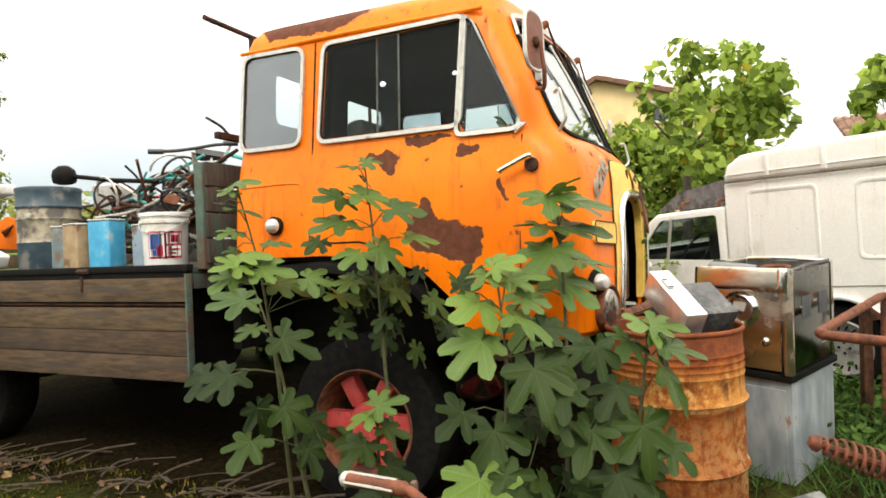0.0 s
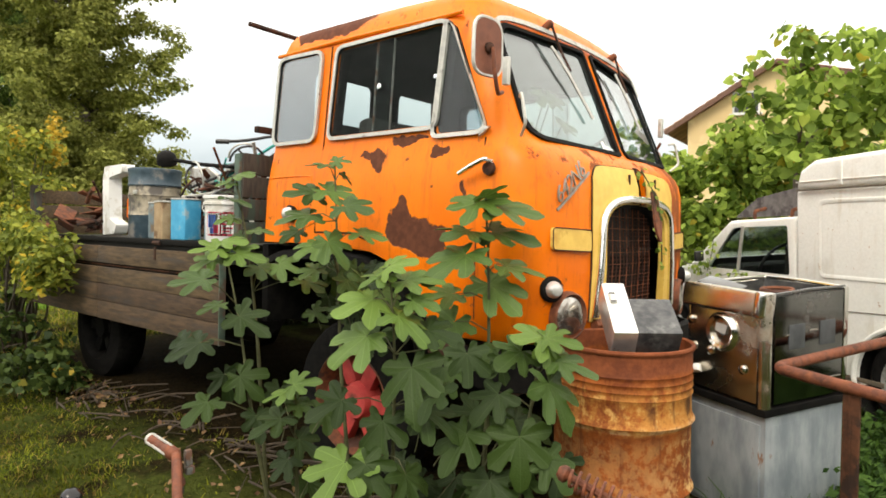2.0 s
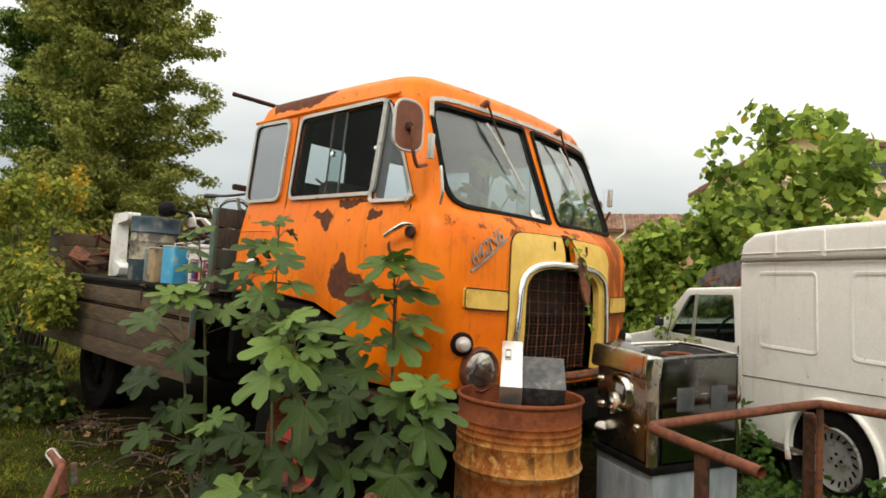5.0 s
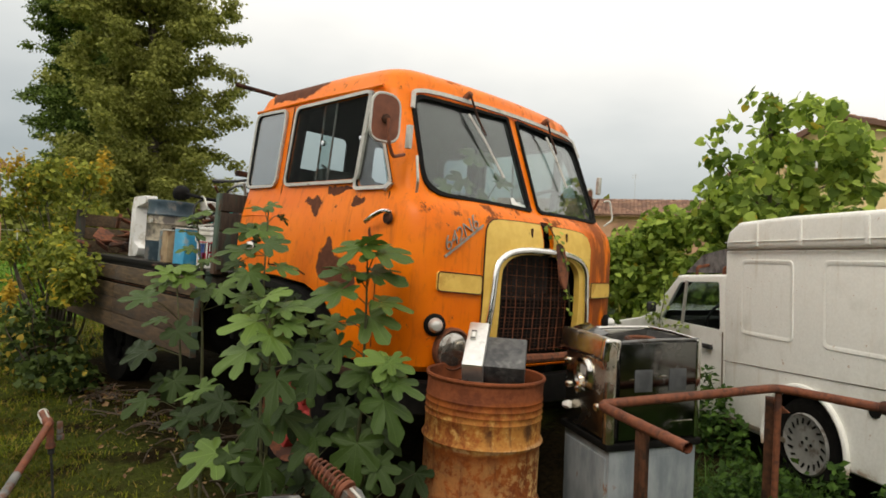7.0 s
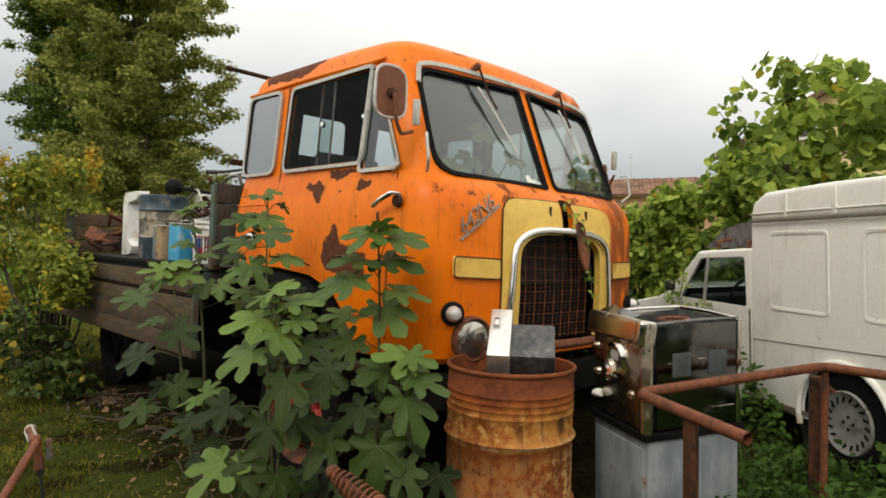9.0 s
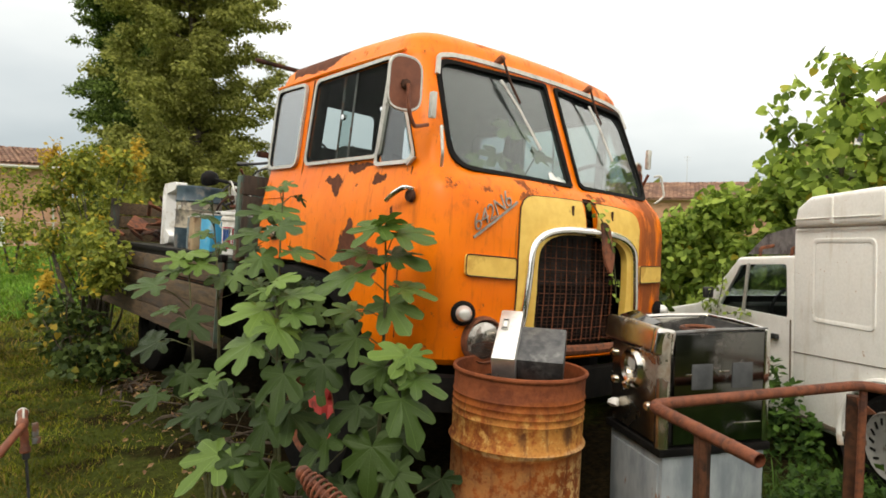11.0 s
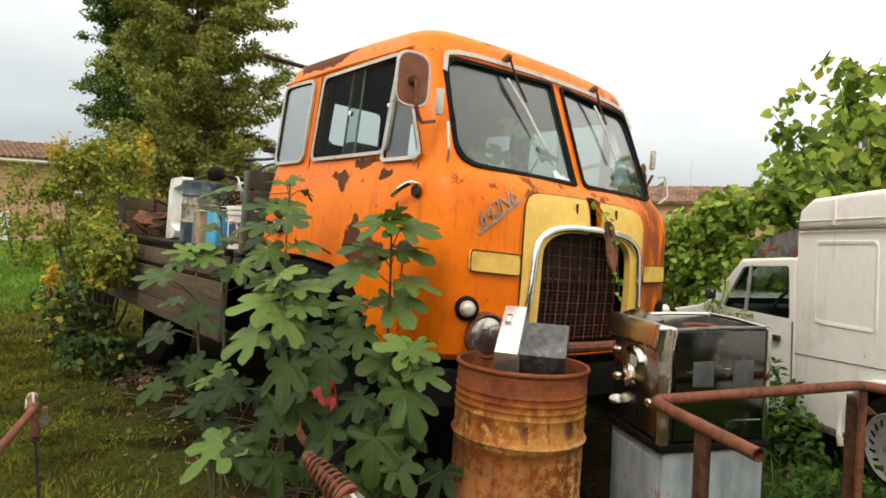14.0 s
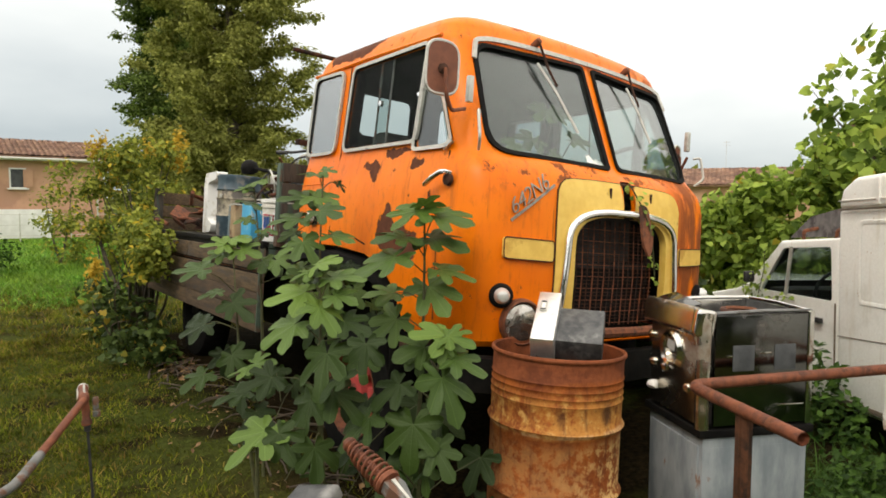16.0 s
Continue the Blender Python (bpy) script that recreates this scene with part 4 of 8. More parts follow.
        part("wiper_blade", sweep(bmesh.new(), [(front_x(y, z) + 0.022, y, z) for y, z in bl], [(-0.006, -0.006), (0.006, -0.006), (0.006, 0.006), (-0.006, 0.006)]), ALU, arm, "grey wiper blade")
        part("pivot", new_lathe([(0.020, -0.01), (0.022, 0.025), (0.018, 0.045), (0.0, 0.052)], axis((front_x(wp[0][0], 2.42) - 0.0, wp[0][0], 2.46), (1, 0, 0.6)), 10), RUST, arm, "rusty wiper motor cap")
    # yellow surround of the grille with its slots, and the bright arch
    out = rounded([(-0.525, 0.93), (-0.525, 1.66), (0.525, 1.66), (0.525, 0.93)], [0.01, 0.14, 0.14, 0.01], 8)
    inn = arch(0.395, 0.93, 1.335, 1.528)

    def resample(line, k):
        pts = [Vector(p) for p in line]
        d = [0.0]
        for a, b in zip(pts, pts[1:]):
            d.append(d[-1] + (b - a).length)
        q = np.linspace(0, d[-1], k)
        return [(float(np.interp(t, d, [p.x for p in pts])), float(np.interp(t, d, [p.y for p in pts]))) for t in q]

    a = [(-0.525, 0.93)] + [(-0.525, z) for z in (1.05, 1.2, 1.35, 1.5)] + [tuple(p) for p in rounded([(-0.525, 1.3), (-0.525, 1.705), (0.0, 1.715)], [0, 0.12, 0], 8)[9:18]] + [(-0.25, 1.713), (0, 1.715)]
    full = a + [(-y, z) for y, z in a[-2::-1]]
    o, i = resample(full, 61), resample(inn, 61)
    bm = bmesh.new()
    lo = [[bm.verts.new((front_x(y, z) + off, y, z)) for y, z in ln] for ln, off in ((o, 0.004), (o, 0.012), ([((p[0] + q[0]) / 2, (p[1] + q[1]) / 2) for p, q in zip(o, i)], 0.012), (i, 0.012), (i, -0.03))]
    for r1, r2 in zip(lo, lo[1:]):
        for k in range(60):
            if abs((o[k][0] + o[k + 1][0]) / 2 - 0.028) < 0.052 and o[k][1] > 1.6:
                continue
            bm.faces.new((r1[k], r1[k + 1], r2[k + 1], r2[k]))
    part("surround_gap", new_tube([(front_x(y, z) + 0.004, y, z) for y, z in o], 0.0055, 6), POST_RUST, truck, "dark rusty gap round the yellow panel")
    part("grille_surround", bm, YELLOW, truck, "faded yellow panel round the radiator grille")
    mid = [(y * (1.0 + 0.09 * max(0.0, 1.33 - z) / 0.38), z) for y, z in resample(arch(0.462, 0.95, 1.34, 1.552), 61)]
    part("grille_arch", sweep(bmesh.new(), [(front_x(y, z) + 0.024, y, z) for y, z in mid], circle(0.021, 12)), CHROME, truck, "chrome arch round the grille")
    for y in (-0.14, 0.22):
        part("slot", new_box((front_x(y, 1.655) + 0.012, y, 1.655), (0.012, 0.012, 0.055), None, 0.004), RUST_DARK, truck, "dark rusty slot")
    g = part("radiator_core", new_box((-0.09, 0, 1.2), (0.05, 0.86, 0.66), None, 0.01), BLACK, truck, "black radiator behind the mesh")
    for k in range(18):
        y = -0.374 + 0.044 * k
        top = float(np.interp(abs(y), [0, 0.2, 0.3, 0.36, 0.40], [1.51, 1.505, 1.485, 1.45, 1.36]))
        part("upright_bar", new_tube([(0.025 - 0.08 * y * y, y, 0.93), (0.035 - 0.08 * y * y, y + 0.004 * math.sin(k), 1.2), (0.02 - 0.08 * y * y, y, top)], 0.0034, 5), RUST if k % 2 else RUST_DARK, g)
    for k in range(26):
        z = 0.945 + 0.0215 * k
        a = float(np.interp(z, [0.9, 1.33, 1.42, 1.46, 1.49, 1.51], [0.40, 0.40, 0.375, 0.34, 0.27, 0.1]))
        part("cross_bar", new_tube([(0.018, -a, z), (0.034, 0, z + 0.003 * math.sin(k * 2)), (0.018, a, z)], 0.0021, 5), RUST_DARK if k % 3 else RUST, g)
    part("grille_sill", new_tube([(front_x(y, 0.93) + 0.02 + 0.05 * (1 - (y / 0.5) ** 2), y, 0.915) for y in np.linspace(-0.5, 0.5, 13)], 0.028, 8), RUST, truck, "rusty rounded sill under the grille")
    # dangling cap plate on the slot
    flap = part("hanging_cap", slab(rounded([(0.06, 1.62), (0.13, 1.60), (0.17, 1.42), (0.13, 1.31), (0.075, 1.40)], 0.04, 5), lambda y, z: (0.175 - 0.12 * (z - 1.3), y, z), (0.012, 0.004, 0)), RUST, truck, "rusty loose oval cap plate")
    # yellow plates, marker lamps, headlamps
    for s in (-1, 1):
        edge = rounded([(s * 0.545, 1.275), (s * 0.845, 1.285), (s * 0.845, 1.388), (s * 0.545, 1.38)], 0.02, 4)
        pl = part("direction_plate", slab(edge, on_front(0.002), (0.016, 0, 0)), YELLOW_PLATE, truck, "small faded yellow plate")
        part("plate_rim", new_tube([Vector(on_front(0.018)(y, z)) for y, z in edge], 0.0032, 6, True), POST_RUST, pl, "dark dirty rim")
        at = Vector((front_x(0.835, 1.105), s * 0.835, 1.105))
        mk = part("marker_lamp", new_lathe([(0.058, -0.02), (0.06, 0.018), (0.05, 0.03), (0.0, 0.03)], axis(at, (0.85, s * 0.5, 0)), 18), RUBBER, truck, "small round lamp with black rubber base")
        part("lens", new_lathe([(0.04, 0.026), (0.038, 0.05), (0.026, 0.07), (0.0, 0.078)], axis(at, (0.85, s * 0.5, 0)), 18), LENS, mk, "silvered lamp dome")
        at = Vector((front_x(0.715, 0.975) + 0.0, s * 0.715, 0.975))
        hl = part("headlamp", new_lathe([(0.115, -0.03), (0.118, 0.02), (0.112, 0.040), (0.104, 0.045), (0.098, 0.03)], axis(at, (1, s * 0.22, 0)), 28), RUST, truck, "round headlamp with rusted rim")
        part("lens", new_lathe([(0.0, 0.058), (0.05, 0.053), (0.082, 0.043), (0.100, 0.028)], axis(at, (1, s * 0.22, 0)), 28), HEADGLASS, hl, "cloudy headlamp glass")
    # mirrors on bent arms
    for s in (-1, 1):
        c = Vector((-0.11, -1.15, 2.15)) if s < 0 else Vector((-0.30, 1.06, 2.02))
        turn = Euler((0, 0, s * radians(10))).to_matrix().to_4x4()
        mm = Matrix.Translation(c) @ turn @ Matrix.Scale(1.0 if s < 0 else 0.6, 4)
        shape = rounded([(-0.086, -0.118), (0.086, -0.115), (0.082, 0.128), (-0.082, 0.132)], 0.07, 6)
        mi = part("mirror", slab(shape, lambda y, z: mm @ Vector((0.0, y, z)), mm.to_3x3() @ Vector((-0.014, 0, 0))), MIRROR_BACK, truck, "rust-backed rounded wing mirror")
        part("mirror_rim", new_tube([mm @ Vector((-0.006, y, z)) for y, z in shape], 0.0085, 6, True), ALU, mi, "pale metal rim")
        part("mirror_glass", slab([(y * 0.93, z * 0.95) for y, z in shape], lambda y, z: mm @ Vector((-0.0175, y, z)), mm.to_3x3() @ Vector((-0.002, 0, 0))), CHROME, mi, "tarnished mirror glass")
        part("bolt", new_lathe([(0.026, 0), (0.024, 0.012), (0.012, 0.016), (0.0, 0.026)], axis(c, mm.to_3x3() @ Vector((1, 0, 0))), 8), RUST_DARK, mi)
        part("mirror_arm", new_tube(bend([c + Vector((0.022, 0, 0.0)), c + Vector((0.035, s * -0.005, -0.13)), c + Vector((0.02, s * -0.05, -0.19)), (-0.16, s * 0.965, 2.0)], 0.03), 0.0095, 8), RUST_TUBE, mi, "bent rusty mirror arm")
        part("hinge", new_box((-0.155, s * 0.945, 2.10), (0.03, 0.03, 0.13), None, 0.006), ALU, truck, "pale pillar bracket")
        part("grab_handle", new_tube(bend([(-0.09, s * 0.925, 1.98), (-0.06, s * 0.96, 1.99), (-0.03, s * 0.965, 1.85), (-0.075, s * 0.93, 1.80)], 0.02), 0.008, 6), ALU, truck, "bent pillar grab handle")
    # model number in slanting script
    cu = bpy.data.curves.new("badge", "FONT")
    cu.offset = -0.0022
    cu.body, cu.size, cu.shear, cu.extrude, cu.align_x, cu.space_character = "642N6", 0.108, 0.35, 0.004, "CENTER", 0.90
    tmp = new("badge_text", cu)
    dg = bpy.context.evaluated_depsgraph_get()
    dg.update()
    me = bpy.data.meshes.new_from_object(tmp.evaluated_get(dg))
    bpy.data.objects.remove(tmp)
    ca, sa = math.cos(radians(35)), math.sin(radians(35))
    for v in me.vertices:
        a, b, c = v.co
        y, z = -0.685 + a * ca - b * sa, 1.572 + a * sa + b * ca
        v.co = (front_x(y, z) + 0.008 + c, y, z)
    bd = part("badge", me, BADGE, truck, "slanting metal model number")
    part("badge_bar", sweep(bmesh.new(), [(front_x(y, z) + 0.006, y, z) for y, z in ((-0.805, 1.468), (-0.69, 1.553), (-0.54, 1.662))], [(-0.004, -0.006), (0.004, -0.006), (0.004, 0.006), (-0.004, 0.006)]), BADGE, bd)


def wheel(truck, x, y, z, r, s, paint, name="wheel"):
    m = axis((x, y, z), (0, s, 0))
    t = part(name, new_lathe([(r * 0.62, -0.13), (r * 0.80, -0.135), (r * 0.95, -0.12), (r, -0.08), (r, 0.08), (r * 0.95, 0.12), (r * 0.80, 0.135), (r * 0.62, 0.13)], m, 40), RUBBER, truck, "cracked black lorry tyre")
    rim = part("rim", new_lathe([(r * 0.63, 0.10), (r * 0.645, 0.125), (r * 0.62, 0.135), (r * 0.585, 0.12), (r * 0.55, 0.05), (r * 0.55, -0.1)], m, 36), RUST if paint == RED else BLACK, t, "rusty wheel rim ring" if paint == RED else "wheel rim blackened for the shade under the bed")
    bm = bmesh.new()
    lathe(bm, [(0.0, 0.10), (r * 0.2, 0.10), (r * 0.24, 0.06), (r * 0.24, -0.02), (0, -0.02)], m, 20)
    for k in range(6):
        a = 2 * math.pi * k / 6
        q = m @ Euler((0, 0, a)).to_matrix().to_4x4()
        part("spoke", new_box(q @ Vector((r * 0.40, 0, 0.035)), (r * 0.34, r * 0.2, 0.07), (q.to_3x3()), 0.012), paint, t)
    part("hub", bm, paint, t, "red-painted wheel hub" if paint == RED else "wheel hub blackened for the shade under the bed")


def build_chassis(truck):
    for s in (-1, 1):
        part("chassis_rail", new_box((-2.9, s * 0.42, 0.78), (5.6, 0.08, 0.2), None, 0.01), BLACK, truck, "black chassis rail")
        m = [(-1.98, 1.14), (-1.75, 1.22), (-1.35, 1.245), (-1.0, 1.215), (-0.80, 1.13), (-0.66, 0.98), (-0.60, 0.82), (-0.585, 0.66)]
        bm = bmesh.new()
        rows = [[bm.verts.new((x, s * y, z + dz)) for x, z in m] for y, dz in ((0.45, 0.0), (0.98, 0.0), (1.03, -0.015), (1.035, -0.06), (1.02, -0.06), (0.97, -0.02), (0.45, -0.02))]
        for a, b in zip(rows, rows[1:]):
            for k in range(len(m) - 1):
                bm.faces.new((a[k], a[k + 1], b[k + 1], b[k]))
        part("mudguard", bm, BLACK, truck, "battered black mudguard")
        part("step", new_box((-0.38, s * 0.9, 0.78), (0.30, 0.24, 0.05), None, 0.012), RUST_DARK, truck, "rusty cab step")
        wheel(truck, -1.18, s * 0.80, 0.37, 0.47, s, RED)
        # Hind wheels painted black all over to stand for the bed's shade.
        for dx in (-4.68,):
            wheel(truck, dx, s * 0.74, 0.40, 0.47, s, BLACK)
    part("front_bumper", sweep(bmesh.new(), bend([(-0.30, -1.03, 0.73), (-0.02, -1.02, 0.73), (0.12, -0.85, 0.73), (0.17, 0.0, 0.73), (0.12, 0.85, 0.73), (-0.02, 1.02, 0.73), (-0.30, 1.03, 0.73)], 0.08), [(-0.02, -0.09), (0.025, -0.08), (0.03, 0.0), (0.025, 0.08), (-0.02, 0.09)]), BLACK, truck, "dented black front bumper")
    part("axle", new_tube([(-1.18, -0.7, 0.37), (-1.18, 0.7, 0.37)], 0.06), RUST_DARK, truck)
    part("axle", new_tube([(-4.68, -0.7, 0.40), (-4.68, 0.7, 0.40)], 0.07), RUST_DARK, truck)
    # engine, tank and cross members: unseen, added to darken under cab and bed
    part("engine_block", new_box((-1.15, 0, 0.92), (1.5, 0.72, 0.62), None, 0.04), BLACK, truck, "unseen black engine block")
    for s in (-1, 1):
        part("inner_guard", new_box((-1.3, s * 0.46, 0.98), (1.45, 0.02, 0.52), None, 0.004), BLACK, truck)
    part("cab_back_frame", new_box((-1.98, 0, 1.0), (0.06, 1.9, 0.5), None, 0.01), BLACK, truck, "unseen black panel added behind the wheels")
    tank = part("fuel_tank", new_lathe([(0.0, -0.45), (0.22, -0.45), (0.25, -0.42), (0.25, 0.42), (0.22, 0.45), (0.0, 0.45)], axis((-2.75, -0.74, 0.80), (1, 0, 0)), 24), BLACK, truck, "unseen black fuel tank under the bed")
    part("under_bed_block", new_box((-3.55, 0.0, 0.82), (0.5, 1.5, 0.5), None, 0.02), BLACK, truck, "unseen black box added under the bed")
    for x in (-2.3, -3.0, -3.8, -4.6, -5.4):
        part("cross_member", new_box((x, 0, 1.04), (0.08, 2.1, 0.13), None, 0.01), BLACK, truck)
    part("rear_bumper_bar", new_box((-5.68, 0, 0.72), (0.1, 2.0, 0.14), None, 0.01), BLACK, truck)
    # inside the cab
    part("cab_floor", new_box((-0.95, 0, 1.26), (1.8, 1.9, 0.03)), INNER, truck)
    part("engine_cover", new_box((-0.45, 0, 1.45), (0.8, 0.6, 0.4), None, 0.08, 3), INNER, truck, "dark engine cover")
    part("dashboard", new_box((-0.20, 0, 1.70), (0.22, 1.7, 0.16), None, 0.05, 3), INNER, truck, "dark dashboard")
    for y in (-0.58, 0.58):
        st = part("cab_seat", new_box((-0.95, y, 1.52), (0.5, 0.5, 0.16), None, 0.05, 3), SEAT, truck, "worn dark cab seat")
        part("backrest", new_box((-1.2, y, 1.78), (0.12, 0.48, 0.46), Euler((0, radians(-10), 0)).to_matrix(), 0.05, 3), SEAT, st)
    w = part("steering_wheel", new_tube([axis((-0.42, 0.55, 1.83), (-0.75, 0, 0.66)) @ Vector((0.24 * math.cos(a), 0.24 * math.sin(a), 0)) for a in np.linspace(0, 2 * math.pi, 28, endpoint=False)], 0.014, 8, True), PLASTIC_BLACK, truck, "black steering wheel")
    part("spoke", new_tube([axis((-0.42, 0.55, 1.83), (-0.75, 0, 0.66)) @ Vector((-0.23, 0, 0)), axis((-0.42, 0.55, 1.83), (-0.75, 0, 0.66)) @ Vector((0.23, 0, 0))], 0.012, 6), PLASTIC_BLACK, w)
    part("steering_column", new_tube([(-0.42, 0.55, 1.83), (-0.2, 0.55, 1.62)], 0.025, 8), PLASTIC_BLACK, w)
    part("bunk_board", new_box((-1.72, 0, 1.60), (0.28, 1.8, 0.08), None, 0.02), SEAT, truck, "dark shelf behind the seats")


BED_Y, BED_X0, BED_X1 = 1.14, -2.12, -5.72


def build_bed(truck):
    bed = part("bed_frame", new_box(((BED_X0 + BED_X1) / 2, 0, 1.155), (BED_X0 - BED_X1, 2 * BED_Y - 0.04, 0.09), None, 0.01), WOOD_DARK, truck, "dark timber bed frame")
    for k in range(12):
        w = (2 * BED_Y - 0.02) / 12
        part("floor_board", new_box(((BED_X0 + BED_X1) / 2, -BED_Y + 0.01 + w * (k + 0.5), 1.22), (BED_X0 - BED_X1, w - 0.008, 0.035), None, 0.004), WOOD_DARK, bed)
    part("edge_rail", new_box(((BED_X0 + BED_X1) / 2, -BED_Y - 0.005, 1.232), (BED_X0 - BED_X1, 0.05, 0.04), None, 0.008), BLACK, bed, "dark iron edge rail")
    # the dropped side: long planks with iron strips
    flap = part("drop_side", new_box(((BED_X0 + BED_X1) / 2, -BED_Y - 0.012, 0.92), (BED_X0 - BED_X1 - 0.04, 0.008, 0.60)), BLACK, truck, "hanging plank side of the load bed")
    for z0, z1 in ((1.178, 1.045), (1.010, 0.882), (0.878, 0.745), (0.740, 0.60)):
        for a, b in ((BED_X0, -3.9), (-3.905, BED_X1)):
            part("plank", new_box(((a + b) / 2, -BED_Y - 0.03 - 0.004 * ((z0 * 37) % 1), (z0 + z1) / 2), (a - b, 0.03, z0 - z1), None, 0.005), WOOD, flap)
    part("iron_strip", new_box(((BED_X0 + BED_X1) / 2, -BED_Y - 0.024, 1.028), (BED_X0 - BED_X1, 0.012, 0.010), None, 0.002), POST_RUST, flap)
    for x in (-2.95, -4.7):
        part("hinge_strap", new_box((x, -BED_Y - 0.05, 1.15), (0.022, 0.008, 0.09), None, 0.002), RUST_DARK, flap, "dark rusty hinge strap")
        part("hinge", new_tube([(x - 0.05, -BED_Y - 0.035, 1.225), (x + 0.05, -BED_Y - 0.035, 1.225)], 0.016), RUST_DARK, flap)
    part("end_cap", new_box((BED_X0 + 0.006, -BED_Y - 0.03, 0.9), (0.012, 0.045, 0.60), None, 0.003), GREEN_PAINT, flap, "green-painted iron end strip")
    # headboard
    for y in (-1.06, -0.35, 0.35, 1.06):
        part("headboard_post", new_box((-2.09, y, 1.52), (0.06, 0.07, 0.60), None, 0.008), GREEN_PAINT, truck, "flaked green bed post")
    for k in range(4):
        part("headboard_plank", new_box((-2.05, 0, 1.32 + 0.145 * k), (0.025, 2.16, 0.135), None, 0.005), WOOD_DARK, truck)
    # far side and tail
    for k in range(3):
        part("far_side_plank", new_box(((BED_X0 + BED_X1) / 2, BED_Y - 0.02, 1.33 + 0.185 * k), (BED_X0 - BED_X1, 0.03, 0.175), None, 0.005), WOOD_DARK, truck)
        part("tail_plank", new_box((BED_X1 + 0.02, 0.02, 1.31 + 0.15 * k), (0.03, 2 * BED_Y - 0.12, 0.135), None, 0.005), WOOD, truck)
    for y in (-1.03, 1.06):
        part("tail_post", new_box((BED_X1 + 0.01, y, 1.47), (0.07, 0.09, 0.50), None, 0.01), WOOD_DARK, truck, "weathered tail post")
    # rods over the cab
    part("roof_rod", new_tube([(-2.03, -1.06, 2.63), (-2.0, 0.95, 2.60)], 0.016, 8), RUST_DARK, truck, "dark rod across the back of the cab roof")
    part("roof_rod", new_box((-2.03, -0.05, 1.98), (0.04, 1.9, 0.04), None, 0.006), RUST_DARK, truck, "dark angle iron behind the cab")
    for y in (-0.7, 0.7):
        part("rod_stay", new_tube([(-2.01, y, 1.75), (-2.01, y, 2.61)], 0.014, 6), RUST_DARK, truck)


truck = thing("lorry", "derelict orange cab-over lorry with a wooden load bed", "truck", (-1.5, 0, 0))
build_cab_shell(truck)
build_cab_details(truck)
build_chassis(truck)
build_bed(truck)


# ---- the load on the bed (built square with the lorry, then leaned with it) ----
def leaned(ob):
    ob.matrix_basis = LEVEL @ ob.matrix_basis
    return ob


def bed_barrel():
    b = thing("barrel", "grimy grey and cream ribbed barrel on the lorry bed", "barrel", (-3.88, -0.73, 1.24))
    m = Matrix.Translation((-3.88, -0.73, 1.242)) @ Matrix.Diagonal((1.04, 1.04, 1.03, 1))
    part("lower_body", new_lathe([(0.0, 0.0), (0.185, 0.0), (0.195, 0.015), (0.197, 0.17), (0.203, 0.185)], m, 26), BARREL_BLUE, b, "dark blue-grey lower band")
    part("middle_body", new_lathe([(0.203, 0.185), (0.196, 0.20), (0.198, 0.33), (0.205, 0.345), (0.196, 0.36), (0.195, 0.43)], m, 26), BARREL_CREAM, b, "grimy cream middle band")
    part("upper_body", new_lathe([(0.203, 0.42), (0.206, 0.432), (0.199, 0.445), (0.200, 0.53), (0.206, 0.545), (0.204, 0.562), (0.192, 0.566), (0.188, 0.552), (0.0, 0.548)], m, 26), BARREL_BLUE, b, "scuffed blue-grey shoulder")
    part("latch", new_box((-3.80, -0.938, 1.62), (0.06, 0.012, 0.035), None, 0.004), ALU, b)
    return leaned(b)


def tin(name, label, at, size, material, yaw=0.0):
    t = thing(name, label, "can", at)
    x, y, z = at
    r = Euler((0, 0, radians(yaw))).to_matrix()
    part("body", new_box((x, y, z + size[2] / 2), size, r, 0.012, 3), material, t)
    part("rim", new_tube([Vector((x, y, z + size[2] + 0.002)) + r @ Vector((a, b, 0)) for a, b in rounded([(-size[0] / 2, -size[1] / 2), (size[0] / 2, -size[1] / 2), (size[0] / 2, size[1] / 2), (-size[0] / 2, size[1] / 2)], 0.02)], 0.007, 6, True), ALU, t, "folded metal rim")
    part("cap", new_lathe([(0.03, 0), (0.03, 0.025), (0.0, 0.028)], Matrix.Translation(Vector((x, y, z + size[2])) + r @ Vector((size[0] * 0.22, 0, 0))), 12), BLACK, t)
    return leaned(t)


